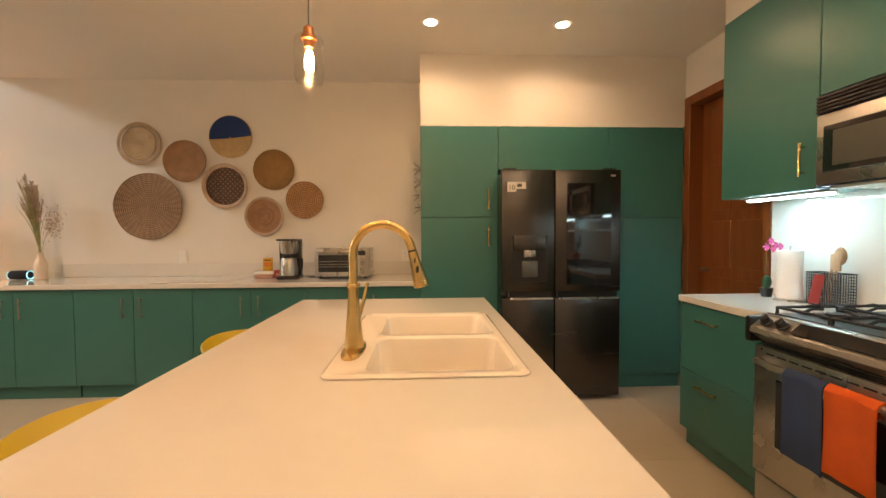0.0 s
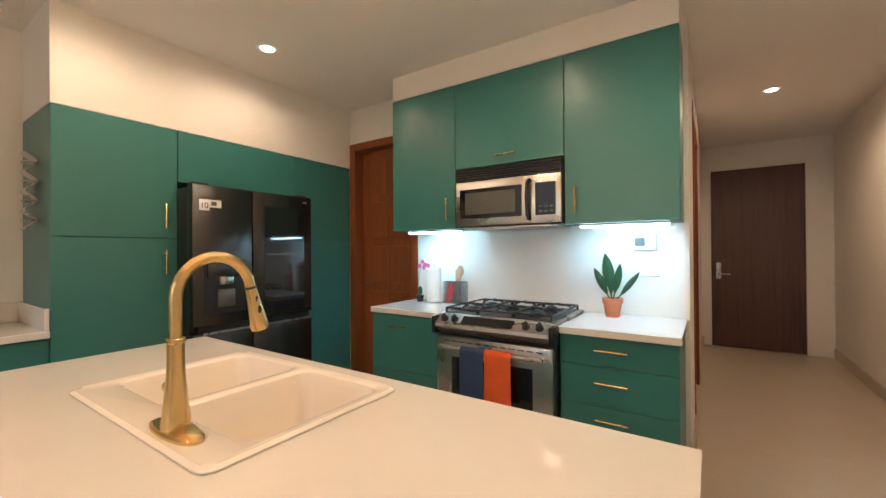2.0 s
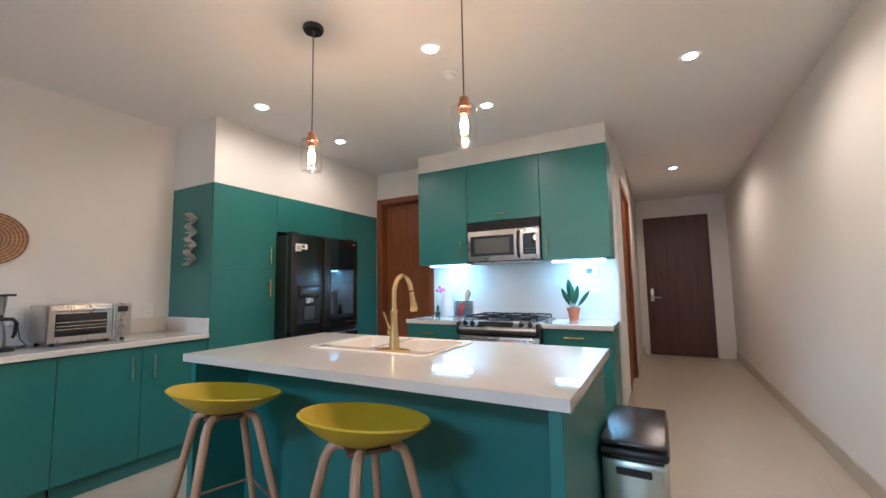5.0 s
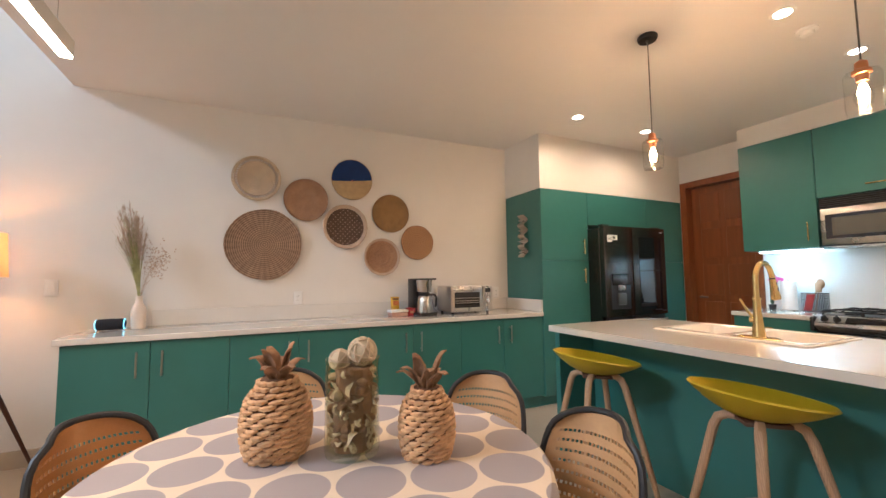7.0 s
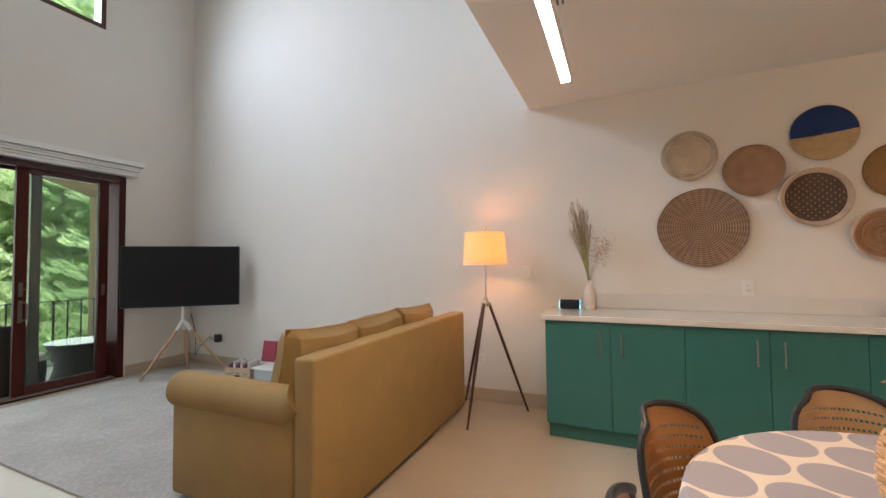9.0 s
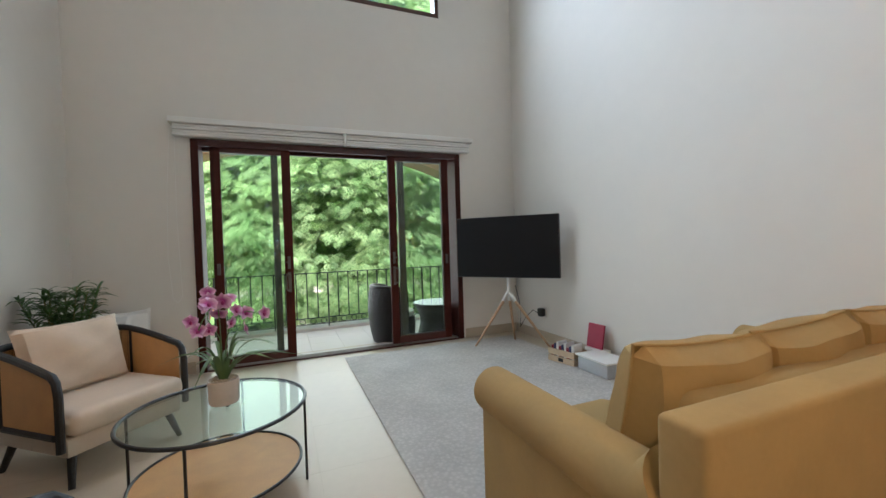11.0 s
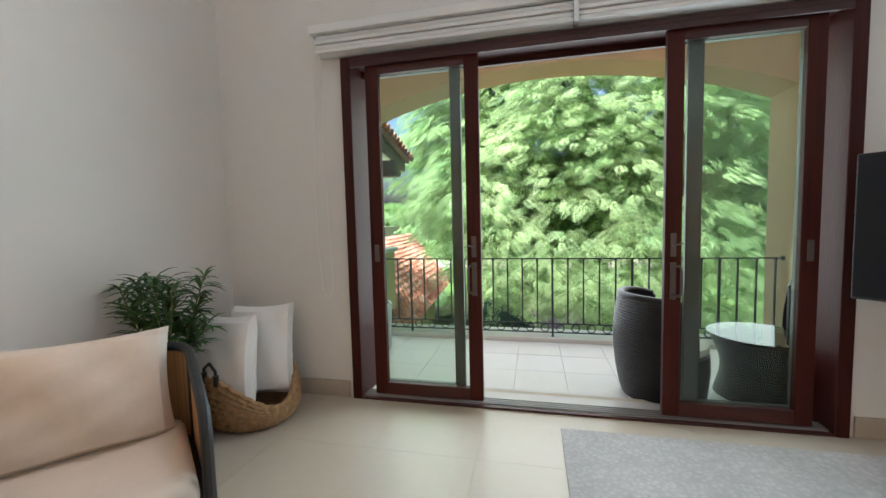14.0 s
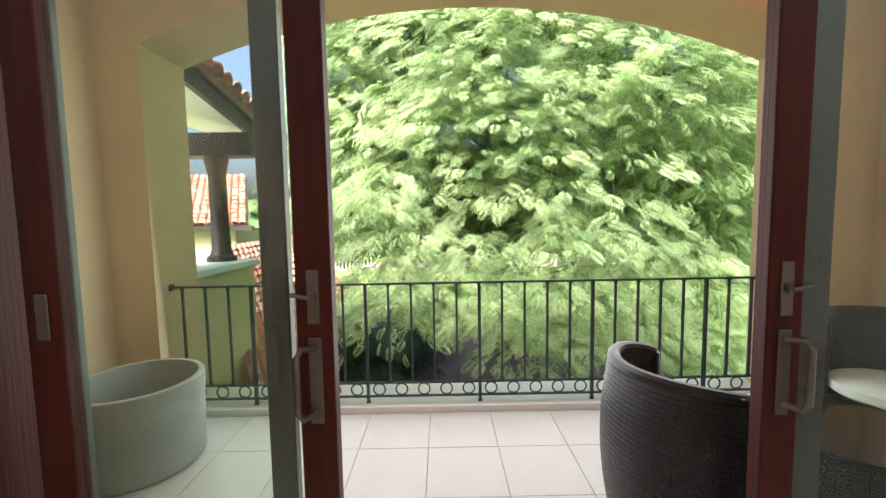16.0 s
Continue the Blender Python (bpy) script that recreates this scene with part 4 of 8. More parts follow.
d = thing("linear_pendant", pose(-3.54, 1.76, 2.215), "slim white linear pendant light, lit, hung over the dining table", "light")
part("housing", box(B(), -0.025, -0.70, 0.004, 0.025, 0.70, 0.075, bev=0.002), WHITEPL, d)
part("diffuser", box(B(), -0.022, -0.697, -0.006, 0.022, 0.697, 0.0035, bev=0.001), STRIPGLOW, d, "glowing diffuser")
for yy in (-0.6, 0.6):
    part("wire", tube(B(), [(0, yy, 0.075), (0, yy, 0.495)], 0.0015, 5), STEEL, d)
d = thing("ceiling_vent", pose(-3.62, 2.35, ZC), "grey metal air vent in the ceiling", "vent")
part("frame", box(B(), -0.09, -0.25, -0.008, 0.09, 0.25, -0.001, bev=0.002), WHITEPL, d)
for k in range(6):
    part("slat", box(B(), -0.075 + 0.026 * k, -0.235, -0.014, -0.063 + 0.026 * k, 0.235, -0.0085), GREYALU, d)


# ---- wall baskets ----
def weave_mat(name, base, dark, freq, seg=46):
    """Coiled straw: rings and radial stitches in the disc's own plane (x, z)."""
    m = mat(name, base, 0.85, var=0.22, scale=14, bump=0.2, bscale=90)
    n, l = m.node_tree.nodes, m.node_tree.links
    tc = n["Texture Coordinate"]
    sx = n.new("ShaderNodeSeparateXYZ")
    l.new(tc.outputs["Object"], sx.inputs[0])
    cb = n.new("ShaderNodeCombineXYZ")
    l.new(sx.outputs[0], cb.inputs[0])
    l.new(sx.outputs[2], cb.inputs[1])
    ln = n.new("ShaderNodeVectorMath")
    ln.operation = 'LENGTH'
    l.new(cb.outputs[0], ln.inputs[0])
    at = n.new("ShaderNodeMath")
    at.operation = 'ARCTAN2'
    l.new(sx.outputs[2], at.inputs[0])
    l.new(sx.outputs[0], at.inputs[1])

    def wave(src, k, ph=None):
        mu = n.new("ShaderNodeMath")
        mu.operation = 'MULTIPLY'
        mu.inputs[1].default_value = k
        l.new(src, mu.inputs[0])
        if ph:
            ad = n.new("ShaderNodeMath")
            l.new(mu.outputs[0], ad.inputs[0])
            l.new(ph, ad.inputs[1])
            mu = ad
        si = n.new("ShaderNodeMath")
        si.operation = 'SINE'
        l.new(mu.outputs[0], si.inputs[0])
        return si.outputs[0]
    w1 = wave(ln.outputs["Value"], freq)
    w2 = wave(at.outputs[0], seg, n["Noise Texture"].outputs["Fac"])
    pr = n.new("ShaderNodeMath")
    pr.operation = 'MULTIPLY_ADD'
    pr.inputs[1].default_value = 0.35
    l.new(w2, pr.inputs[0])
    l.new(w1, pr.inputs[2])
    mr = n.new("ShaderNodeMapRange")
    mr.inputs["From Min"].default_value, mr.inputs["From Max"].default_value = -1.3, 0.6
    l.new(pr.outputs[0], mr.inputs["Value"])
    mx = n.new("ShaderNodeMix")
    mx.data_type = 'RGBA'
    mx.inputs[6].default_value = (*dark, 1)
    l.new(mr.outputs[0], mx.inputs[0])
    l.new(n["Color Ramp"].outputs[0], mx.inputs[7])
    b = n["Principled BSDF"]
    l.new(mx.outputs[2], b.inputs["Base Color"])
    l.new(pr.outputs[0], n["Bump"].inputs["Height"])
    n["Bump"].inputs["Strength"].default_value = 0.5
    n["Bump"].inputs["Distance"].default_value = 0.004
    return m


STRAW = weave_mat("cream_straw", (0.60, 0.48, 0.33), (0.42, 0.31, 0.19), 520)
TANSTRAW = weave_mat("tan_straw", (0.42, 0.25, 0.14), (0.28, 0.15, 0.08), 620, 60)
BROWNSTRAW = weave_mat("brown_seagrass", (0.36, 0.24, 0.155), (0.13, 0.075, 0.045), 380, 34)
GOLDSTRAW = weave_mat("golden_straw", (0.38, 0.23, 0.09), (0.26, 0.14, 0.05), 700, 70)
JUTE = weave_mat("rough_jute", (0.44, 0.25, 0.12), (0.20, 0.10, 0.045), 330, 26)
DARKWEAVE = mat("dark_woven_reed", (0.10, 0.060, 0.040), 0.8, var=0.3, scale=20, bump=0.3, bscale=60)
BLUEDYE = weave_mat("blue_dyed_straw", (0.010, 0.045, 0.19), (0.005, 0.02, 0.10), 620, 60)
RIMREED = mat("pale_reed_rim", (0.50, 0.38, 0.28), 0.8, var=0.2, scale=12, bump=0.3, bscale=60)


def dish(r, rings, deep, seed, wave=0.006):
    """A coiled shallow dish with its back on the wall; y is outward to -y."""
    rnd = random.Random(seed)
    prof = [(0.0, -deep * 0.25)]
    nr = int(r / rings)
    for k in range(1, nr + 1):
        a = k / nr
        y = -deep * (0.25 + 0.75 * a * a)
        prof.append((r * (a - 0.35 / nr), y - 0.003))
        prof.append((r * a, y + 0.0))
    prof += [(r * 1.005, -deep - 0.004), (r * 1.004, -deep + 0.006), (r * 0.9, -deep * 0.4), (r * 0.6, -0.0015), (0.0, -0.0015)]
    p1, p2 = rnd.uniform(0, 6), rnd.uniform(0, 6)

    def wob(a, h):
        return wave * (math.sin(3 * a + p1) + 0.6 * math.sin(7 * a + p2))
    return lathe(B(), [(q, h) for q, h in prof], 56, axis='y', wob=wob)


YB = YN - 0.002
GRP = "woven baskets on the wall"
bk = thing("wall_basket", pose(-2.797, YB, 2.126), "cream straw wall basket with an openwork border", "wall basket", GRP)
part("dish", dish(0.150, 0.012, 0.018, 1), STRAW, bk)
bm = B()
for k in range(46):
    a = 2 * math.pi * k / 46
    c, s = math.cos(a), math.sin(a)
    c2, s2 = math.cos(a + 0.05), math.sin(a + 0.05)
    tube(bm, [(0.146 * c, -0.019, 0.146 * s), (0.174 * c2, -0.022, 0.174 * s2)], 0.0034, 5)
part("openwork", bm, RIMREED, bk, "openwork reed border")
bm = B()
for rr in (0.174, 0.183, 0.190):
    tube(bm, [(rr * math.cos(a), -0.020, rr * math.sin(a)) for a in (2 * math.pi * i / 48 for i in range(48))], 0.0055, 6, closed=True)
part("rim", bm, STRAW, bk)
bk = thing("wall_basket", pose(-2.39, YB, 1.966), "tan coiled straw wall basket", "wall basket", GRP)
part("dish", dish(0.190, 0.011, 0.030, 2), TANSTRAW, bk)
bk = thing("wall_basket", pose(-1.978, YB, 2.192), "straw wall basket, half dyed dark blue", "wall basket", GRP)
part("dish", dish(0.192, 0.011, 0.020, 3, 0.002), mat("pale_gold_straw", (0.50, 0.37, 0.20), 0.85, var=0.12, scale=20, bump=0.25, bscale=110), bk)


def fan(u, v):
    a = radians(-4 + 188 * 0.985 * u + 4)
    a = radians(3) + (math.pi - radians(-8) - radians(3)) * u
    rr = 0.188 * v
    y = -0.0215 - 0.002 - 0.015 * (0.25 + 0.75 * v * v) + 0.0165
    return (rr * math.cos(a), y - 0.004, rr * math.sin(a) + (1 - v) * -0.012)


bm = grid(B(), fan, 32, 10)
thicken(bm, 0.003)
part("dyed_half", bm, BLUEDYE, bk, "dark blue dyed straw")
part("knot", ball(B(), (0, -0.026, -0.012), 0.009, 8), TERRACOTTA, bk)
bk = thing("wall_basket", pose(-2.038, YB, 1.74), "round reed tray with a dark chequered weave", "wall basket", GRP)
part("tray", dish(0.175, 0.02, 0.010, 4, 0.002), DARKWEAVE, bk, "dark woven centre")
chequer = mesh_from(bx(-0.0042, -0.001, -0.0042, 0.0042, 0.003, 0.0042), "chequer", mat("dull_reed", (0.30, 0.22, 0.16), 0.8, var=0.2, scale=20))
for i in range(-7, 8):
    for j in range(-7, 8):
        if (i + j) % 2 == 0 and math.hypot(i, j) * 0.022 < 0.158:
            o = new("chequer", chequer)
            o.parent = bk
            o.location = (i * 0.022, -0.011 - 0.0075 * (math.hypot(i, j) * 0.022 / 0.175) ** 2, j * 0.022)
bm = B()
for rr, yy in ((0.180, -0.018), (0.190, -0.026), (0.199, -0.032)):
    tube(bm, [(rr * math.cos(a), yy, rr * math.sin(a)) for a in (2 * math.pi * i / 48 for i in range(48))], 0.0075, 6, closed=True)
part("rim", bm, RIMREED, bk, "raised pale reed rim")
bk = thing("wall_basket", pose(-1.595, YB, 1.891), "flat golden straw wall basket", "wall basket", GRP)
part("dish", dish(0.186, 0.009, 0.014, 5, 0.002), GOLDSTRAW, bk)
bk = thing("wall_basket", pose(-2.725, YB, 1.554), "large brown seagrass wall basket", "wall basket", GRP)
part("dish", dish(0.303, 0.0165, 0.030, 6, 0.008), BROWNSTRAW, bk)
bk = thing("wall_basket", pose(-1.686, YB, 1.462), "tan wall basket with a ring pattern and a pale rim", "wall basket", GRP)
part("dish", dish(0.158, 0.014, 0.022, 7, 0.003), TANSTRAW, bk)
bm = B()
for rr, rad in ((0.035, 0.007), (0.072, 0.008)):
    tube(bm, [(rr * math.cos(a), -0.012, rr * math.sin(a)) for a in (2 * math.pi * i / 36 for i in range(36))], rad, 6, closed=True)
part("ring", bm, TANSTRAW, bk)
bm = B()
for rr, yy in ((0.164, -0.026), (0.172, -0.034)):
    tube(bm, [(rr * math.cos(a), yy, rr * math.sin(a)) for a in (2 * math.pi * i / 48 for i in range(48))], 0.0075, 6, closed=True)
part("rim", bm, RIMREED, bk, "pale reed rim")
bk = thing("wall_basket", pose(-1.317, YB, 1.612), "small rough jute coil wall basket", "wall basket", GRP)
part("dish", dish(0.172, 0.017, 0.016, 8, 0.010), JUTE, bk)


# ---- switches and sockets ----
def plate(name, m, w, h, label, kind, slots):
    d = thing(name, m, label, kind)
    part("plate", box(B(), -w / 2, -0.009, -h / 2, w / 2, -0.001, h / 2, bev=0.003), WHITEPL, d)
    if slots == 'socket':
        part("insert", box(B(), -w * 0.22, -0.0115, -h * 0.33, w * 0.22, -0.0088, h * 0.33, bev=0.001), WHITEPL, d)
        for zz in (-0.018, 0.018):
            for xx in (-0.006, 0.006):
                part("slot", box(B(), xx - 0.001, -0.0125, zz - 0.004, xx + 0.001, -0.0112, zz + 0.004), BLACK, d)
    elif slots == 'switch':
        part("rocker", box(B(), -w * 0.22, -0.0135, -h * 0.30, w * 0.22, -0.0088, h * 0.30, bev=0.002), WHITEPL, d)
    return d


plate("wall_socket", pose(-2.445, YN, 1.09), 0.075, 0.118, "white double wall socket over the worktop", "socket", 'socket')
plate("wall_socket", pose(-0.389, YN, 1.09), 0.075, 0.118, "white wall socket beside the tall cabinet", "socket", 'socket')
plate("wall_socket", pose(-1.17, YN, 1.10), 0.075, 0.118, "white wall socket behind the coffee maker", "socket", 'socket')
plate("wall_switch", pose(-4.096, YN, 1.212), 0.078, 0.120, "white wall switch beside the worktop", "switch", 'switch')
plate("wall_socket", pose(-4.546, YN, 0.383), 0.075, 0.118, "white wall socket behind the floor lamp", "socket", 'socket')
plate("wall_socket", pose(-8.152, YN, 0.35), 0.075, 0.118, "white wall socket behind the television", "socket", 'socket')
plug = thing("power_adapter", pose(-8.152, YN - 0.013, 0.36), "black power adapter plugged into the socket", "adapter")
part("body", box(B(), -0.035, -0.07, -0.05, 0.035, 0.0, 0.05, bev=0.008), BLACK, plug)
part("cable", tube(B(), [(-0.03, -0.05, -0.02), (-0.10, -0.09, 0.02), (-0.16, -0.16, -0.08), (-0.14, -0.25, -0.18), (-0.05, -0.30, -0.02), (-0.02, -0.34, 0.18), (0.0, -0.40, 0.36)], 0.004, 6), BLACK, plug)
plate("wall_switch", pose(1.918, 0.79, 1.195, 0, 0, -90), 0.115, 0.075, "white wide double switch on the glossy backsplash", "switch", 'switch')
d = thing("thermostat", pose(1.918, 0.817, 1.37, 0, 0, -90), "white thermostat with a small screen on the backsplash", "thermostat")
part("body", box(B(), -0.066, -0.028, -0.048, 0.066, -0.001, 0.048, bev=0.005), WHITEPL, d)
part("screen", box(B(), -0.052, -0.0295, -0.022, 0.005, -0.0275, 0.028), GREYALU, d, "grey display")

# ---- things on the long worktop ----
d = thing("coffee_maker", pose(-1.375, 3.755, 0.911, 0, 0, 8), "black and steel drip coffee maker with a thermal jug", "coffee maker")
part("base", box(B(), -0.088, -0.12, 0, 0.092, 0.12, 0.026, bev=0.006), BLACK, d)
part("column", box(B(), -0.088, 0.015, 0.027, 0.088, 0.12, 0.335, bev=0.006), BLACK, d)
part("head", lathe(B(), [(0.058, 0.215), (0.066, 0.228), (0.073, 0.318), (0.074, 0.325)], 28, (0, -0.035, 0)), STEEL, d, "brushed steel brew head")
part("lid", box(B(), -0.088, -0.112, 0.326, 0.088, 0.12, 0.340, bev=0.005), BLACK, d)
j = part("jug", lathe(B(), [(0.062, 0.027), (0.072, 0.032), (0.074, 0.060), (0.066, 0.150), (0.058, 0.176), (0.052, 0.182)], 30, (0, -0.045, 0)), STEEL, d, "polished steel thermal jug")
part("lid", lathe(B(), [(0.054, 0.182), (0.056, 0.196), (0.045, 0.208), (0.0, 0.210)], 24, (0, -0.045, 0)), BLACK, j, "black jug lid")
part("handle", tube(B(), [(0.052, -0.055, 0.190), (0.095, -0.065, 0.188), (0.112, -0.07, 0.165), (0.108, -0.068, 0.095), (0.098, -0.066, 0.075)], [0.010, 0.011, 0.011, 0.010, 0.007], 8), BLACK, j, "black jug handle")

d = thing("toaster_oven", pose(-0.905, 3.80, 0.911, 0, 0, 0), "stainless toaster oven with racks and side knobs", "toaster oven")
TW, TD = 0.455, 0.31
part("body", box(B(), -TW / 2, -TD / 2 + 0.01, 0.018, TW / 2, TD / 2, 0.262, bev=0.008), STEEL, d)
part("front_frame", box(B(), -TW / 2, -TD / 2 - 0.008, 0.022, TW / 2 - 0.115, -TD / 2 + 0.009, 0.256, bev=0.006), STEEL, d)
part("door_glass", box(B(), -TW / 2 + 0.035, -TD / 2 - 0.012, 0.060, TW / 2 - 0.150, -TD / 2 - 0.007, 0.205), BLACKGLASS, d, "dark glass oven door")
for zz in (0.105, 0.125, 0.150):
    part("rack", tube(B(), [(-TW / 2 + 0.04, -TD / 2 - 0.014, zz), (TW / 2 - 0.155, -TD / 2 - 0.014, zz)], 0.002, 5), STEEL, d)
part("handle", tube(B(), [(-TW / 2 + 0.03, -TD / 2 - 0.006, 0.228), (-TW / 2 + 0.03, -TD / 2 - 0.038, 0.228), (TW / 2 - 0.145, -TD / 2 - 0.038, 0.228), (TW / 2 - 0.145, -TD / 2 - 0.006, 0.228)], 0.008, 8), STEEL, d)
cp = part("control_panel", box(B(), TW / 2 - 0.110, -TD / 2 - 0.006, 0.022, TW / 2 - 0.004, -TD / 2 + 0.009, 0.256, bev=0.004), STEEL, d)
part("display", box(B(), TW / 2 - 0.088, -TD / 2 - 0.009, 0.200, TW / 2 - 0.026, -TD / 2 - 0.0055, 0.240), BLACKGLASS, cp)
for zz in (0.055, 0.105, 0.155):
    part("knob", lathe(B(), [(0.0, -0.026), (0.014, -0.025), (0.017, -0.004), (0.019, 0.0)], 18, (TW / 2 - 0.057, -TD / 2 - 0.005, zz), axis='y'), STEEL, cp)
for sx, sy in itertools.product((-1, 1), (-1, 1)):
    part("foot", tube(B(), [(sx * 0.19, sy * 0.12, 0), (sx * 0.19, sy * 0.12, 0.019)], 0.013, 10), BLACK, d)
solo("extension_cable", tube(B(), [(-1.26, 3.86, 0.918), (-1.22, 3.80, 0.916), (-1.19, 3.84, 0.916), (-1.15, 3.90, 0.916), (-1.16, 3.98, 0.95), (-1.17, 4.02, 1.07)], 0.0035, 6), BLACK, pose(0, 0, 0), "black power cord lying on the worktop", "cable")

d = thing("storage_box", pose(-1.60, 3.80, 0.911, 0, 0, 3), "small pink-brown box with a white lid on the worktop", "box")
part("body", box(B(), -0.078, -0.055, 0, 0.078, 0.055, 0.036, bev=0.004), mat("pinkish_box", (0.45, 0.26, 0.20), 0.5), d)
part("lid", box(B(), -0.084, -0.06, 0.036, 0.084, 0.06, 0.056, bev=0.005), WHITEPL, d)
d = thing("snack_bag", pose(-1.605, 3.86, 0.968, -6, 0, 5), "yellow and orange foil snack bag standing on the box", "bag")
ybag = mat("yellow_foil", (0.62, 0.36, 0.03), 0.3, 0.2, 0.15, 30, 0.3, 40)


def bagf(u, v):
    t = math.sin(math.pi * v) ** 0.6
    return (-0.042 + 0.084 * u, 0.020 * t * math.sin(math.pi * u) + 0.003 * math.sin(14 * u + 7 * v), 0.115 * v)


bm = grid(B(), bagf, 10, 12)
grid(bm, lambda u, v: tuple(c * s for c, s in zip(bagf(u, v), (1, -1, 1))), 10, 12)
bmesh.ops.remove_doubles(bm, verts=bm.verts, dist=0.0012)
part("bag", bm, ybag, d)
part("print", box(B(), -0.028, -0.0235, 0.035, 0.028, -0.0215, 0.075, bev=0.001), mat("orange_print", (0.55, 0.16, 0.03), 0.4, var=0.4, scale=60), d, "orange printed patch")
part("print", box(B(), -0.030, -0.0215, 0.085, 0.030, -0.0120, 0.100, bev=0.001), mat("brown_print", (0.14, 0.06, 0.02), 0.4), d, "dark printed band")
d = thing("tea_tin", pose(-1.478, 3.79, 0.911), "small red square tin with pale print on the worktop", "tin")
part("body", box(B(), -0.035, -0.035, 0, 0.035, 0.035, 0.058, bev=0.005), mat("red_tin", (0.42, 0.025, 0.03), 0.35), d)
part("lid", box(B(), -0.0365, -0.0365, 0.0585, 0.0365, 0.0365, 0.070, bev=0.003), mat("red_tin", (0.42, 0.025, 0.03), 0.35), d)
part("print", box(B(), -0.018, -0.0365, 0.022, 0.018, -0.0345, 0.042), mat("tan_print", (0.50, 0.30, 0.16), 0.5), d)

# vase with dried grass, and the smart speaker
d = thing("vase", pose(-3.548, 3.86, 0.911), "slim cream ceramic vase with dried grasses", "vase")
part("body", lathe(B(), [(0.0, 0.0), (0.040, 0.0), (0.046, 0.01), (0.047, 0.12), (0.040, 0.155), (0.022, 0.185), (0.020, 0.225), (0.024, 0.235), (0.017, 0.236), (0.014, 0.19), (0.0, 0.18)], 28), mat("cream_ceramic", (0.72, 0.63, 0.55), 0.4), d)
rnd = random.Random(5)
grassA = mat("dried_grass", (0.30, 0.30, 0.13), 0.8, var=0.4, scale=20)
grassB = mat("beige_plume", (0.50, 0.38, 0.28), 0.9, var=0.3, scale=30)
bm, bp, bs = B(), B(), B()
for k in range(80):
    a = rnd.uniform(0, 2 * math.pi)
    sp = rnd.uniform(0.02, 0.16) * (0.9 if k % 2 else 0.6)
    L = rnd.uniform(0.50, 0.86)
    lean = -0.10 * L
    pts = []
    for i in range(7):
        t = i / 6
        pts.append((0.006 * math.cos(a) + sp * math.cos(a) * t ** 2 * 0.9 + lean * t ** 1.3, 0.55 * sp * math.sin(a) * t ** 2, 0.20 + L * 0.83 * t - 0.05 * sp / 0.16 * t ** 3))
    tube(bm, pts, [0.0022, 0.002, 0.0018, 0.0016, 0.0013, 0.001, 0.0006], 4)
    if k % 2 == 0:
        p = Vector(pts[4])
        q = Vector(pts[6])
        for s in range(40):
            t = rnd.random()
            c = p.lerp(q, t)
            r = Vector((rnd.gauss(0, 0.010), rnd.gauss(0, 0.008), rnd.gauss(0.008, 0.01)))
            tube(bp, [c, c + r + Vector((0, 0, 0.016))], [0.0022, 0.0006], 3)
for k in range(9):
    a = rnd.uniform(-0.9, 0.9)
    e = Vector((0.05 + 0.09 * rnd.random(), 0.06 * a, 0.40 + 0.2 * rnd.random()))
    tube(bs, [(0, 0, 0.2), (e.x * 0.4, e.y * 0.4, 0.2 + (e.z - 0.2) * 0.6), e], 0.001, 3)
    for s in range(26):
        c = e + Vector((rnd.gauss(0, 0.03), rnd.gauss(0, 0.02), rnd.gauss(0, 0.035)))
        ball(bs, c, rnd.uniform(0.003, 0.006), 5)
part("grass", bm, grassA, d, "thin dried green grass stems")
part("plume", bp, grassB, d, "feathery beige grass heads")
part("flower_head", bs, grassB, d, "tiny pale dried flowers", kind="stuff")
d = thing("smart_speaker", pose(-3.70, 3.84, 0.911), "dark round-ended smart speaker with a lit blue ring", "speaker")
part("body", lathe(B(), [(0.0, -0.085), (0.030, -0.083), (0.038, -0.072), (0.040, 0.0), (0.038, 0.072), (0.030, 0.083), (0.0, 0.085)], 26, (0, 0, 0.041), axis='x'), mat("navy_fabric", (0.012, 0.015, 0.024), 0.8, bump=0.3, bscale=900), d)
for sx in (-1, 1):
    bm = tube(B(), [(sx * 0.080, 0.033 * math.cos(a), 0.041 + 0.033 * math.sin(a)) for a in (2 * math.pi * i / 24 for i in range(24))], 0.0022, 5, closed=True)
    part("light_ring", bm, emit("ring_glow", (0.15, 0.8, 1.0), 1.2), d, "thin glowing blue ring")

# spice rack of round tins on the side of the tall cabinet
d = thing("spice_rack", pose(-0.232, 3.69, 1.46), "wavy brushed steel wall rack on the tall cabinet side", "rack")
pts = []
for i in range(49):
    t = i / 48
    pts.append((-0.030 - 0.026 * math.cos(t * 2 * math.pi * 4), t * 0.44))


def rackf(u, v):
    i = min(47, int(v * 48))
    f = v * 48 - i
    x = pts[i][0] + (pts[i + 1][0] - pts[i][0]) * f
    return (x, -0.055 + 0.11 * u + 0.012 * math.sin(v * 8 * math.pi), pts[i][1] + (pts[i + 1][1] - pts[i][1]) * f)


bm = grid(B(), rackf, 3, 64)
thicken(bm, 0.002)
part("band", bm, STEEL, d)
for k in range(4):
    part("ring", tube(B(), [(-0.034 + 0.028 * math.cos(a), 0.048 * math.sin(a), 0.055 + 0.11 * k) for a in (2 * math.pi * i / 20 for i in range(20))], 0.004, 6, closed=True), STEEL, d)

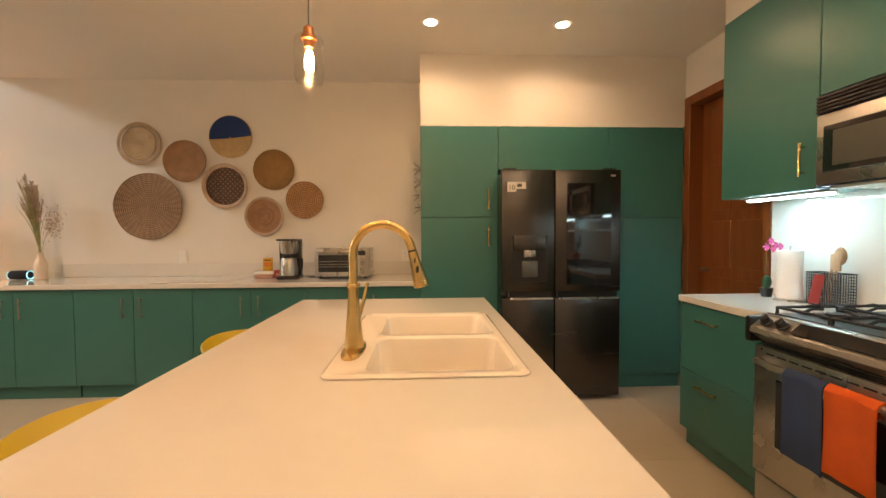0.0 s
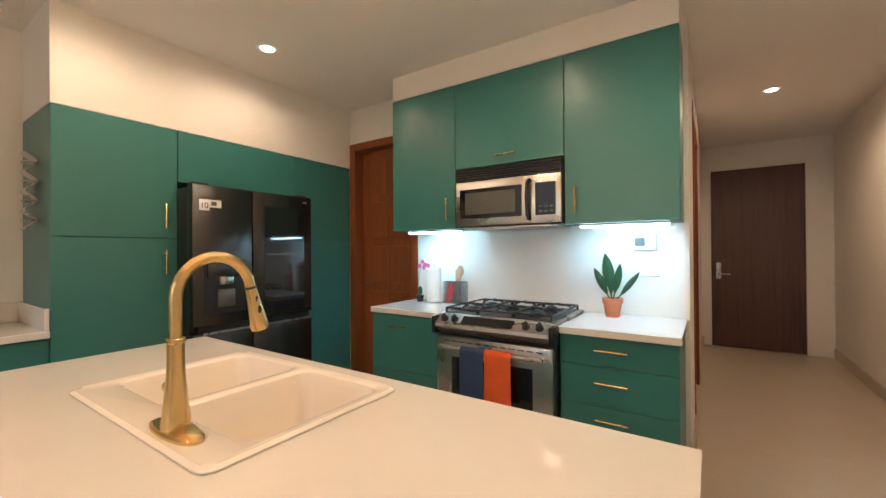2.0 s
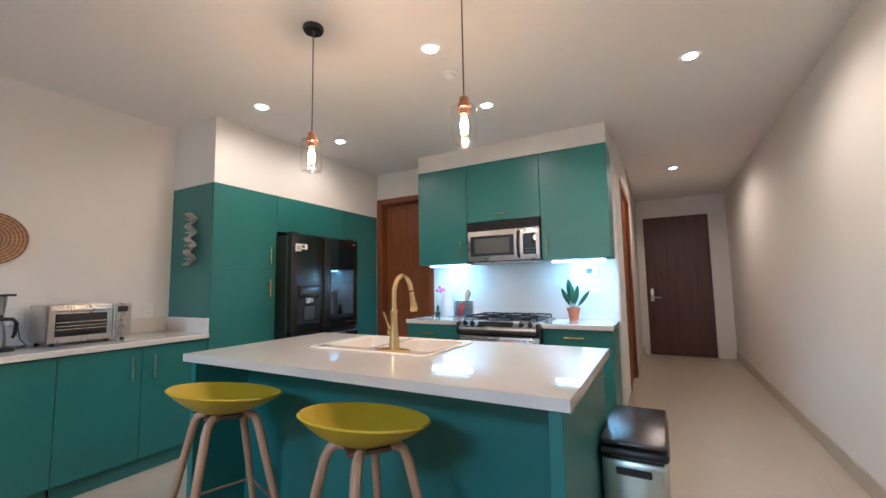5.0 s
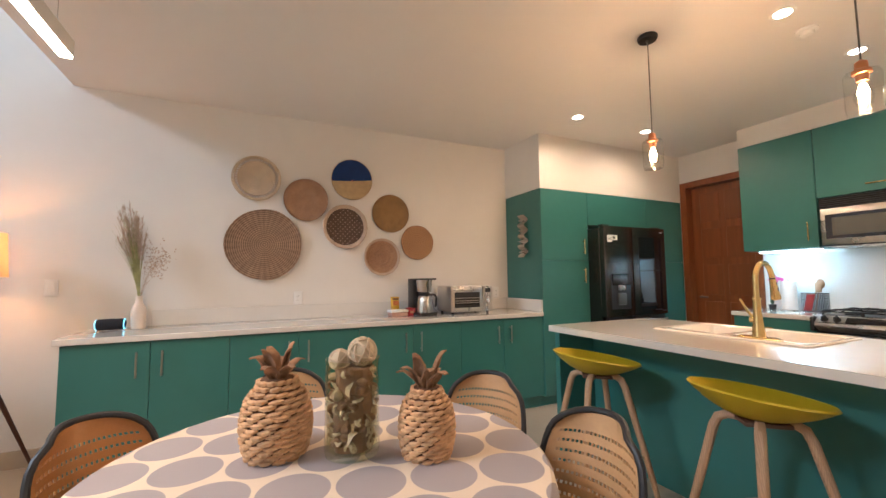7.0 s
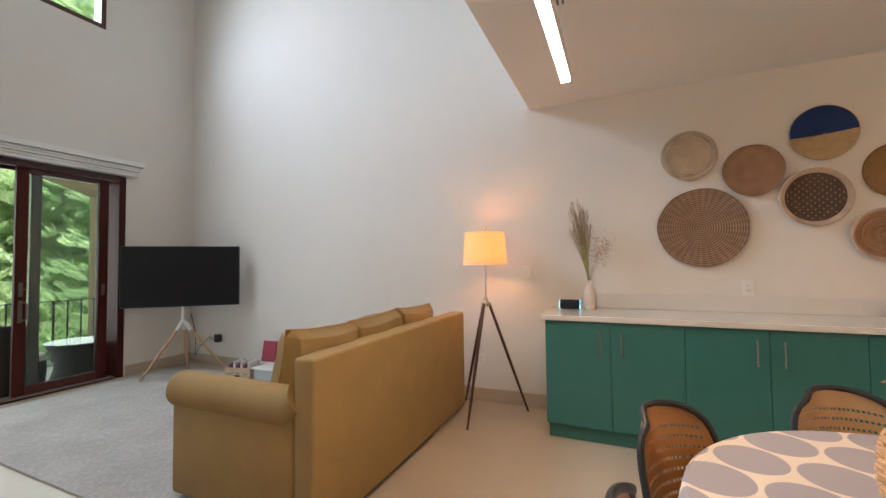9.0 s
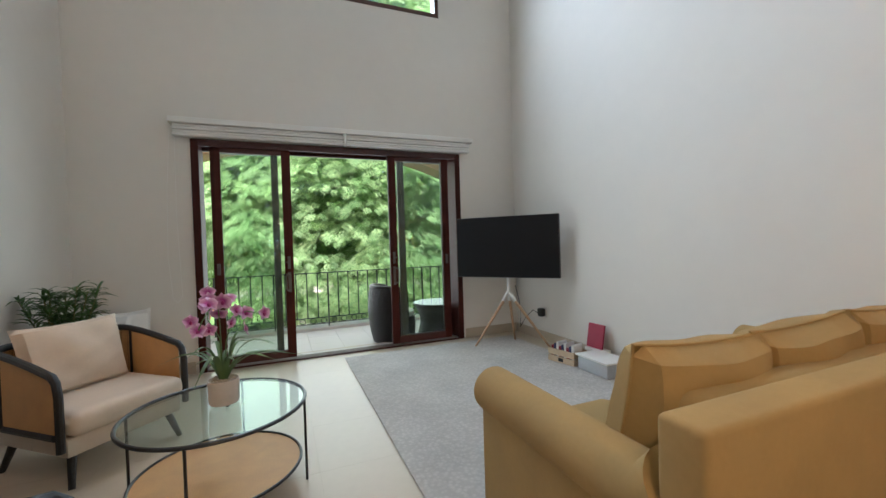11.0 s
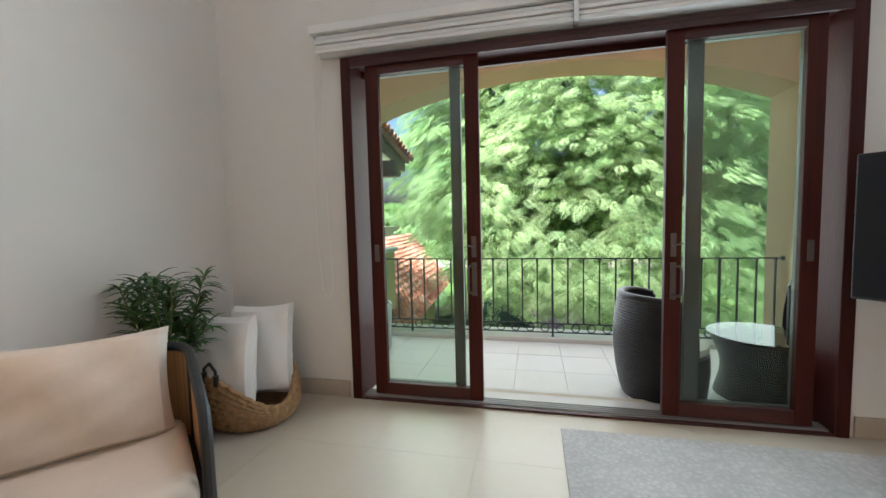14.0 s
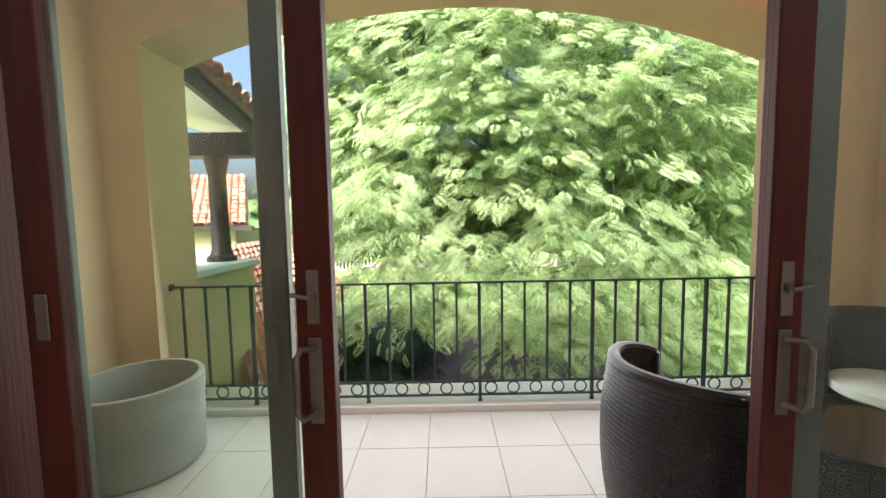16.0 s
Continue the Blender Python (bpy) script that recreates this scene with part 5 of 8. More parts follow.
# ---- things on the right worktops ----
d = thing("potted_plant", pose(1.80, 0.985, 0.911), "small broad-leaved plant in a terracotta pot", "plant")
part("pot", lathe(B(), [(0.0, 0.0), (0.040, 0.0), (0.054, 0.085), (0.060, 0.086), (0.062, 0.115), (0.055, 0.115), (0.050, 0.09), (0.0, 0.088)], 26), TERRACOTTA, d)


def leaf(bm, base, tip, w, sag=0.25, up=Vector((0, 0, 1)), n=6):
    """A folded, curved blade from base to tip."""
    base, tip = Vector(base), Vector(tip)
    d = tip - base
    side = d.cross(up)
    side = side.normalized() if side.length > 1e-4 else Vector((1, 0, 0))
    nrm = side.cross(d).normalized()
    L = d.length
    rows = []
    for i in range(n + 1):
        t = i / n
        c = base + d * t + nrm * (L * sag * math.sin(math.pi * t))
        ww = w * (math.sin(math.pi * min(1, t * 0.93 + 0.05)) ** 0.8) * 0.5
        rows.append([bm.verts.new(c - side * ww + nrm * ww * 0.35), bm.verts.new(c), bm.verts.new(c + side * ww + nrm * ww * 0.35)])
    for a, b in zip(rows, rows[1:]):
        bm.faces.new((a[0], a[1], b[1], b[0]))
        bm.faces.new((a[1], a[2], b[2], b[1]))


for tip, w, sag in (((0.02, 0.045, 0.39), 0.085, 0.06), ((-0.02, -0.05, 0.33), 0.055, 0.10), ((0.0, -0.155, 0.28), 0.042, -0.08), ((-0.03, 0.10, 0.30), 0.06, -0.08), ((0.05, 0.03, 0.30), 0.055, 0.1)):
    bm = B()
    st = Vector(tip) * 0.30 + Vector((0, 0, 0.05))
    tube(bm, [(0, 0, 0.085), st], 0.004, 6)
    leaf(bm, st, tip, w * 0.85, sag * 0.3, up=Vector((1, 0, 0.1)))
    part("leaf", bm, DARKLEAF, d)
d = thing("artificial_orchid", pose(1.79, 2.47, 0.911), "tiny pink orchid and cactus in a black pot", "plant")
part("pot", lathe(B(), [(0.0, 0), (0.024, 0), (0.033, 0.052), (0.029, 0.052), (0.0, 0.045)], 18), BLACK, d)
part("leaf", ball(B(), (0, 0, 0.085), 0.034, 10, (0.9, 0.35, 1.2)), DARKLEAF, d)
part("stem", tube(B(), [(0.0, 0, 0.05), (0.0, 0.012, 0.16), (0.0, 0.0, 0.26), (0.0, -0.03, 0.29)], 0.002, 5), DARKLEAF, d)
pinkp = mat("pink_petal", (0.60, 0.10, 0.30), 0.6, var=0.2, scale=40)
for (fy, fz) in ((-0.06, 0.30), (-0.03, 0.325), (0.0, 0.29), (-0.045, 0.28), (-0.09, 0.295)):
    bm = B()
    for k in range(5):
        a = 2 * math.pi * k / 5
        leaf(bm, (-0.004, fy, fz), (-0.010, fy + 0.022 * math.cos(a), fz + 0.022 * math.sin(a)), 0.020, 0.1, up=Vector((1, 0, 0)), n=3)
    part("flower", bm, pinkp, d)
d = thing("paper_towel_holder", pose(1.80, 2.335, 0.911), "white paper towel roll on a small stand", "paper towel")
part("base", lathe(B(), [(0.0, 0), (0.070, 0), (0.070, 0.008), (0.0, 0.010)], 24), STEEL, d)
part("roll", lathe(B(), [(0.018, 0.011), (0.058, 0.011), (0.058, 0.275), (0.018, 0.275)], 28), WHITECLOTH, d)
part("post", tube(B(), [(0, 0, 0.01), (0, 0, 0.30)], 0.006, 8), STEEL, d)
meshm = mat("black_mesh", (0.05, 0.055, 0.06), 0.5, 0.3, 0.3, 60)
d = thing("utensil_holder", pose(1.855, 2.165, 0.911), "black wire mesh utensil holder", "utensil holder")
bm = B()
for k in range(15):
    f = -0.084 + 0.012 * k
    for sx in (-0.042, 0.042):
        tube(bm, [(sx, f, 0.005), (sx, f, 0.165)], 0.0016, 4)
for k in range(12):
    z = 0.008 + 0.0142 * k
    tube(bm, [(-0.042, -0.084, z), (0.042, -0.084, z), (0.042, 0.084, z), (-0.042, 0.084, z)], 0.0016, 4, closed=True)
part("mesh", bm, meshm, d)
part("rim", tube(B(), [(-0.043, -0.085, 0.166), (0.043, -0.085, 0.166), (0.043, 0.085, 0.166), (-0.043, 0.085, 0.166)], 0.003, 6, closed=True), BLACK, d)
part("base", box(B(), -0.043, -0.085, 0.0, 0.043, 0.085, 0.004), BLACK, d)
bm = tube(B(), [(1.84, 2.16, 0.925), (1.845, 2.125, 1.12)], 0.006, 8)
ball(bm, (1.848, 2.115, 1.165), 0.040, 12, (0.35, 0.8, 1.15))
solo("wooden_spoon", bm, LEGWOOD, pose(0, 0, 0), "pale wooden spoon standing in the utensil holder", "spoon")
bm = tube(B(), [(1.845, 2.20, 0.925), (1.84, 2.145, 1.10)], 0.006, 8)
box(bm, 1.836, 2.105, 1.09, 1.848, 2.155, 1.175, bev=0.005)
solo("wooden_spatula", bm, LEGWOOD, pose(0, 0, 0), "pale wooden spatula leaning in the utensil holder", "spatula")
# small dark red spatula, a thin curved blade beside the holder
bm = B()
grid(bm, lambda u, v: (1.806 - 0.012 * math.sin(u * math.pi), 2.175 + 0.055 * u - 0.03 * v, 0.92 + 0.15 * v), 6, 6)
thicken(bm, 0.004)
solo("red_spatula", bm, mat("red_silicone", (0.28, 0.03, 0.03), 0.5), pose(0, 0, 0), "small dark red cooking spatula beside the holder", "spatula")


# ---- bar stools ----
def stool(x, y):
    d = thing("bar_stool", pose(x, y, 0, 0, 0, -41), "mustard yellow moulded bar stool on pale wooden legs", "bar stool", "bar stools at the island")

    def f(u, v):
        a = 2 * math.pi * u
        fr_ = math.cos(a)
        r = 0.225 * v
        lift = 0.094 + 0.036 * math.cos(a - radians(200))
        z = 0.690 + lift * (v ** 2.2)
        return (r * fr_ * 1.06, r * math.sin(a) * 0.98, z)
    bm = grid(B(), f, 40, 14)
    bmesh.ops.remove_doubles(bm, verts=bm.verts, dist=1e-4)
    thicken(bm, 0.009)
    part("seat", bm, YELLOW, d)
    part("seat_mount", box(B(), -0.08, -0.08, 0.668, 0.08, 0.08, 0.686, bev=0.006), mat("brown_mount", (0.10, 0.05, 0.03), 0.5), d)
    feet = []
    for k in range(4):
        a = radians(68 + 90 * k)
        c, s = math.cos(a), math.sin(a)
        pts = [(0.05 * c, 0.05 * s, 0.678), (0.105 * c, 0.105 * s, 0.680), (0.137 * c, 0.137 * s, 0.664), (0.155 * c, 0.155 * s, 0.625), (0.240 * c, 0.240 * s, 0.30), (0.315 * c, 0.315 * s, 0.0)]
        part("leg", tube(B(), pts, [0.017, 0.018, 0.019, 0.019, 0.017, 0.015], 10), LEGWOOD, d)
        feet.append((0.252 * c, 0.252 * s, 0.27))
    for k in range(4):
        part("footrest", tube(B(), [feet[k], feet[(k + 1) % 4]], 0.0065, 8), mat("matt_brown_steel", (0.36, 0.25, 0.18), 0.45, 0.5), d)
    return d


st = stool(-0.955, 2.075)
copy_thing(st, pose(-0.955, 1.235, 0, 0, 0, -41))

# ---- pedal bin ----
d = thing("pedal_bin", pose(0.068, 0.388, 0), "brushed steel rectangular bin with a dark steel lid", "bin")
part("body", softbox(B(), -0.282, -0.132, 0.02, 0.282, 0.132, 0.500, 0.03, 4), mat("satin_steel", (0.56, 0.62, 0.58), 0.24, 0.95, 0.05, 3, 0.03, 200, stretch=(1, 1, 8)), d)
part("rim", softbox(B(), -0.292, -0.140, 0.501, 0.292, 0.140, 0.546, 0.020, 3), BLACK, d)
part("lid", softbox(B(), -0.285, -0.134, 0.546, 0.285, 0.134, 0.572, 0.011, 3), DARKSTEEL, d)
part("base", box(B(), -0.27, -0.12, 0.0, 0.27, 0.12, 0.02, bev=0.004), BLACK, d)
part("grip", box(B(), -0.286, -0.070, 0.432, -0.2815, 0.070, 0.464, bev=0.004), BLACK, d, "black recessed grip")


# ---- dining table and chairs ----
def cloth_mat():
    m = mat("patterned_tablecloth", (0.74, 0.65, 0.53), 0.75, var=0.04, scale=5, bump=0.12, bscale=300)
    n, l = m.node_tree.nodes, m.node_tree.links
    tc = n["Texture Coordinate"]
    res = []
    for off in ((0.0, 0.0), (0.5, 0.5)):
        mp = n.new("ShaderNodeMapping")
        mp.inputs["Scale"].default_value = (1 / 0.30, 1 / 0.20, 0.0)
        mp.inputs["Location"].default_value = (off[0], off[1], 0)
        l.new(tc.outputs["UV"], mp.inputs["Vector"])
        fr2 = n.new("ShaderNodeVectorMath")
        fr2.operation = 'FRACTION'
        l.new(mp.outputs[0], fr2.inputs[0])
        sb = n.new("ShaderNodeVectorMath")
        sb.operation = 'SUBTRACT'
        sb.inputs[1].default_value = (0.5, 0.5, 0)
        l.new(fr2.outputs[0], sb.inputs[0])
        sc = n.new("ShaderNodeVectorMath")
        sc.operation = 'MULTIPLY'
        sc.inputs[1].default_value = (0.30, 0.20, 0)
        l.new(sb.outputs[0], sc.inputs[0])
        ln = n.new("ShaderNodeVectorMath")
        ln.operation = 'LENGTH'
        l.new(sc.outputs[0], ln.inputs[0])
        res.append(ln.outputs["Value"])
    mn = n.new("ShaderNodeMath")
    mn.operation = 'MINIMUM'
    l.new(res[0], mn.inputs[0])
    l.new(res[1], mn.inputs[1])
    mr = n.new("ShaderNodeMapRange")
    mr.inputs["From Min"].default_value, mr.inputs["From Max"].default_value = 0.0835, 0.0855
    l.new(mn.outputs[0], mr.inputs["Value"])
    mx = n.new("ShaderNodeMix")
    mx.data_type = 'RGBA'
    mx.inputs[6].default_value = (0.36, 0.335, 0.36, 1)
    l.new(mr.outputs[0], mx.inputs[0])
    l.new(n["Color Ramp"].outputs[0], mx.inputs[7])
    l.new(mx.outputs[2], n["Principled BSDF"].inputs["Base Color"])
    return m


TX, TY, TR = -2.585, 1.47, 0.60
d = thing("dining_table", pose(TX, TY, 0), "round dining table on a central pedestal", "table")
part("tabletop", lathe(B(), [(0.0, 0.725), (TR - 0.01, 0.725), (TR, 0.735), (TR - 0.002, 0.752), (0.0, 0.753)], 56), WHITEPL, d)
part("pedestal", lathe(B(), [(0.20, 0.022), (0.06, 0.05), (0.04, 0.12), (0.04, 0.65), (0.10, 0.724)], 24), WHITEPL, d)
part("base", lathe(B(), [(0.0, 0.0), (0.28, 0.0), (0.28, 0.012), (0.18, 0.024), (0.0, 0.024)], 32), WHITEPL, d)
bm = B()
uvl = bm.loops.layers.uv.new("uv")
SEG, prev, flat = 96, None, {}
rings = [(0.0, 0.757), (0.2, 0.757), (0.4, 0.757), (0.56, 0.757), (0.598, 0.756), (0.608, 0.748), (0.613, 0.73), (0.618, 0.69), (0.622, 0.64), (0.628, 0.58), (0.632, 0.54)]
arc = 0.0
loops = []
for i, (r, z) in enumerate(rings):
    if i:
        arc += math.hypot(r - rings[i - 1][0], z - rings[i - 1][1])
    lp = []
    for k in range(SEG):
        a = 2 * math.pi * k / SEG
        drop = max(0.0, 0.745 - z)
        rr = r + drop * (0.14 * math.sin(9 * a + 0.5) + 0.08 * math.sin(17 * a) + 0.10)
        v = bm.verts.new((rr * math.cos(a), rr * math.sin(a), z))
        flat[v] = (arc * math.cos(a), arc * math.sin(a))
        lp.append(v)
    loops.append(lp)
for A, C in zip(loops, loops[1:]):
    for k in range(SEG):
        f = bm.faces.new((A[k], A[(k + 1) % SEG], C[(k + 1) % SEG], C[k]))
        for lo in f.loops:
            lo[uvl].uv = flat[lo.vert]
bmesh.ops.remove_doubles(bm, verts=loops[0], dist=1e-4)
solo("tablecloth", bm, cloth_mat(), pose(TX, TY, 0, 0, 0, 20), "cream tablecloth with large grey ovals draped over the round table", "tablecloth")


def pineapple(x, y, h, r, seed):
    rnd = random.Random(seed)
    d = thing("woven_pineapple", pose(x, y, 0.758), "woven rattan pineapple ornament with dried leaves", "ornament", "woven pineapples on the dining table")
    rope = mat("orange_rattan", (0.62, 0.38, 0.20), 0.75, var=0.25, scale=24, bump=0.3, bscale=120)

    def rad(t):
        return r * (0.70 + 0.30 * math.sin(math.pi * min(1, t * 1.05 + 0.08)) ** 0.7) * (1 - 0.55 * max(0, t - 0.75) ** 1.3 * 3)
    bm = lathe(B(), [(rad(t) * 0.93, h * t) for t in (0, 0.1, 0.25, 0.4, 0.55, 0.7, 0.82, 0.92, 1.0)], 22)
    part("core", bm, mat("dark_rattan_core", (0.16, 0.08, 0.04), 0.9), d)
    bm = B()
    rows = 15
    for j in range(rows):
        t = (j + 0.5) / rows
        R = rad(t)
        nn = 13
        for k in range(nn):
            a = 2 * math.pi * (k + 0.5 * (j % 2)) / nn + rnd.uniform(-0.05, 0.05)
            am = 0.27 + rnd.uniform(-0.02, 0.03)
            z = h * t + rnd.uniform(-0.002, 0.002)
            pts = []
            for s in (-1, -0.35, 0.35, 1):
                aa = a + am * s
                q = R * (1.0 if abs(s) < 0.5 else 0.955)
                pts.append((q * math.cos(aa), q * math.sin(aa), z + 0.003 * s))
            g = h / rows * 0.56
            tube(bm, pts, [g * 0.4, g, g, g * 0.4], 6)
    part("weave", bm, rope, d)
    dl = mat("dried_crown_leaf", (0.27, 0.155, 0.085), 0.85, var=0.35, scale=40, bump=0.4, bscale=90)
    for k in range(10):
        a = 2 * math.pi * k / 10 + rnd.uniform(-0.2, 0.2)
        tall = k % 3 == 0
        sp = rnd.uniform(0.035, 0.060) if tall else rnd.uniform(0.065, 0.100)
        hh = rnd.uniform(0.095, 0.120) if tall else rnd.uniform(0.055, 0.085)
        wd = rnd.uniform(0.014, 0.019)
        ux, uy = math.cos(a), math.sin(a)
        ph = rnd.uniform(0, 6)

        def blade(u, v):
            """A dry leaf that rises, bends out at the tip and cups along its middle."""
            q = 0.010 + (sp - 0.010) * v ** 1.6
            z = h - 0.012 + hh * (1 - (1 - v) ** 1.5) - 0.010 * max(0.0, v - 0.8) * 5 * (0 if tall else 1)
            w = wd * (0.75 + 0.5 * math.sin(math.pi * min(1.0, v * 1.1))) * (1 - 0.55 * v ** 5) * (1 + 0.10 * math.sin(17 * v + ph))
            m_ = 2 * u - 1
            q += 0.006 * m_ * m_
            return (q * ux - w * m_ * uy, q * uy + w * m_ * ux, z)
        bm = grid(B(), blade, 4, 10)
        thicken(bm, 0.003)
        part("leaf", bm, dl, d)
    return d


pineapple(-2.72, 1.56, 0.212, 0.094, 1)
pineapple(-2.335, 1.365, 0.186, 0.077, 2)
d = thing("glass_vase", pose(-2.528, 1.447, 0.758), "green-tinted glass cylinder filled with potpourri", "vase")
g = part("cylinder", lathe(B(), [(0.0, 0.004), (0.060, 0.004), (0.074, 0.012), (0.076, 0.03), (0.074, 0.262), (0.077, 0.270), (0.071, 0.270), (0.069, 0.03), (0.060, 0.022), (0.0, 0.020)], 32), GREENGLASS, d)
g.visible_shadow = False
rnd = random.Random(9)
pm = [mat("potpourri_cream", (0.55, 0.46, 0.33), 0.8, var=0.2, scale=40), mat("potpourri_brown", (0.20, 0.11, 0.06), 0.8, var=0.3, scale=40), mat("potpourri_moss", (0.42, 0.32, 0.20), 0.8, var=0.3, scale=40)]
part("filling", lathe(B(), [(0.0, 0.024), (0.052, 0.026), (0.054, 0.14), (0.050, 0.245), (0.0, 0.250)], 20, wob=lambda a, h: 0.06 * math.sin(5 * a + 60 * h)), pm[1], d)
for k in range(170):
    a, rr, z = rnd.uniform(0, 6.28), 0.05 * math.sqrt(rnd.random()), rnd.uniform(0.035, 0.245)
    if rnd.random() < 0.8:
        rr = 0.054
    c = Vector((rr * math.cos(a), rr * math.sin(a), z))
    bm = B()
    if k % 3 == 0:
        s = rnd.uniform(0.011, 0.017)
        e = Vector((rnd.gauss(0, 1), rnd.gauss(0, 1), rnd.gauss(0, 1))).normalized()
        u = e.orthogonal().normalized()
        w_ = e.cross(u)
        tube(bm, [c + (u * math.cos(t * 0.9) + w_ * math.sin(t * 0.9)) * s * (0.5 + 0.08 * t) for t in range(7)], 0.0045, 5)
    elif k % 3 == 1:
        ball(bm, c, rnd.uniform(0.012, 0.019), 8, (1, rnd.uniform(0.6, 1), rnd.uniform(0.5, 1)))
    else:
        leaf(bm, c, c + Vector((rnd.gauss(0, 0.02), rnd.gauss(0, 0.02), rnd.gauss(0, 0.025))), 0.026, 0.3, n=3)
    part("potpourri", bm, pm[k % 3 if k % 2 else rnd.randrange(3)], d)
RATTAN = mat("rattan_strand", (0.62, 0.50, 0.36), 0.7)
for c, r in (((0.025, -0.012, 0.288), 0.040), ((-0.034, 0.012, 0.266), 0.029)):
    b = ball(B(), c, r * 0.93, 14)
    o = part("rattan_ball", b, pm[0], d, "pale woven rattan ball")
    for k in range(9):
        bm = B()
        e = Vector((rnd.gauss(0, 1), rnd.gauss(0, 1), rnd.gauss(0, 1))).normalized()
        u = e.orthogonal().normalized()
        w_ = e.cross(u)
        tube(bm, [Vector(c) + (u * math.cos(t) + w_ * math.sin(t)) * r for t in (2 * math.pi * i / 20 for i in range(20))], 0.0026, 5, closed=True)
        part("strand", bm, RATTAN, o)


def dining_chair(m, shell, label):
    """A shell chair with a perforated back and a dark rim; it faces +x."""
    d = thing("dining_chair", m, label, "chair", "chairs round the dining table")
    rim = []

    def f(u, v):
        s = 2 * u - 1
        w = 0.172 * (1 - 0.16 * v ** 3) * (1 if v < 0.6 else math.sqrt(max(0.0, 1 - ((v - 0.6) / 0.4) ** 4 * 0.45)))
        y = s * w
        curve = 0.07 * s * s
        z = 0.50 + 0.355 * v - 0.022 * s ** 4 * v ** 2
        x = -0.215 - 0.085 * v + curve
        return (x, y, z)
    nu, nv = 26, 24
    bm = B()
    vs = [[bm.verts.new(f(i / nu, j / nv)) for j in range(nv + 1)] for i in range(nu + 1)]
    holes = 0
    for i in range(nu):
        for j in range(nv):
            q = [vs[i][j], vs[i + 1][j], vs[i + 1][j + 1], vs[i][j + 1]]
            if 1 < i < nu - 2 and 2 < j < nv - 3 and j % 2 == 1:
                c = sum((p.co for p in q), Vector()) / 4
                inner = [bm.verts.new(c + (p.co - c) * 0.60) for p in q]
                for k in range(4):
                    bm.faces.new((q[k], q[(k + 1) % 4], inner[(k + 1) % 4], inner[k]))
            else:
                bm.faces.new(q)
    thicken(bm, 0.005)
    part("backrest", bm, shell, d)
    edge = [f(0, j / 12) for j in range(13)] + [f(i / 16, 1) for i in range(1, 16)] + [f(1, 1 - j / 12) for j in range(13)]
    part("rim", tube(B(), edge, 0.010, 8), mat("charcoal_rim", (0.020, 0.022, 0.026), 0.45), d, "charcoal rim")

    def g(u, v):
        a = 2 * math.pi * u
        r = 0.225 * v
        return (r * math.cos(a) * (1.0 if math.cos(a) > 0 else 0.98), r * math.sin(a), 0.448 + 0.022 * v ** 3)
    bm = grid(B(), g, 28, 5)
    bmesh.ops.remove_doubles(bm, verts=bm.verts, dist=1e-4)
    thicken(bm, 0.012)
    part("seat", bm, shell, d)
    bm = B()
    for s in (-1, 1):
        tube(bm, [(-0.19, s * 0.13, 0.45), (-0.215, s * 0.16, 0.50), (-0.225, s * 0.16, 0.56)], 0.012, 8)
    part("bracket", bm, BLACK, d)
    for sx, sy in itertools.product((-1, 1), (-1, 1)):
        part("leg", tube(B(), [(sx * 0.12, sy * 0.13, 0.445), (sx * 0.21, sy * 0.20, 0.0)], [0.014, 0.010], 10), BLACK, d, "black metal leg")
    return d


def chair_at(bxx, byy, face):
    """Pose from the place of the top of the back and the heading."""
    a = radians(face)
    return pose(bxx + 0.27 * math.cos(a), byy + 0.27 * math.sin(a), 0, 0, 0, face)


c1 = dining_chair(chair_at(-1.90, 1.73, 215), CANE, "tan perforated shell chair with a charcoal rim")
copy_thing(c1, chair_at(-1.875, 1.165, 186))
copy_thing(c1, chair_at(-2.66, 2.18, 283))
c2 = dining_chair(chair_at(-3.215, 1.79, -42), CANEOR, "amber perforated shell chair with a charcoal rim")
copy_thing(c2, chair_at(-3.31, 1.20, 18))


# ---- sofa ----
sf = thing("sofa", pose(-5.12, 2.80, 0), "mustard fabric sofa with rolled arms and loose back cushions", "sofa")
part("base", softbox(B(), -0.47, -0.78, 0.05, 0.40, 0.78, 0.30, 0.02, 2), SOFA, sf)
part("back", softbox(B(), 0.385, -0.965, 0.035, 0.51, 0.965, 0.865, 0.018, 3), SOFA, sf)
part("back", softbox(B(), 0.24, -0.77, 0.30, 0.384, 0.77, 0.84, 0.05, 3), SOFA, sf)
for s in (-1, 1):
    y0, y1 = sorted((s * 0.79, s * 0.955))
    bm = softbox(B(), -0.53, y0, 0.035, 0.384, y1, 0.60, 0.03, 3)
    part("arm", bm, SOFA, sf)
    bm = tube(B(), [(-0.545, s * 0.885, 0.60), (-0.53, s * 0.885, 0.60), (0.30, s * 0.885, 0.60), (0.384, s * 0.885, 0.66)], [0.085, 0.100, 0.100, 0.100], 22)
    part("arm_roll", bm, SOFA, sf)


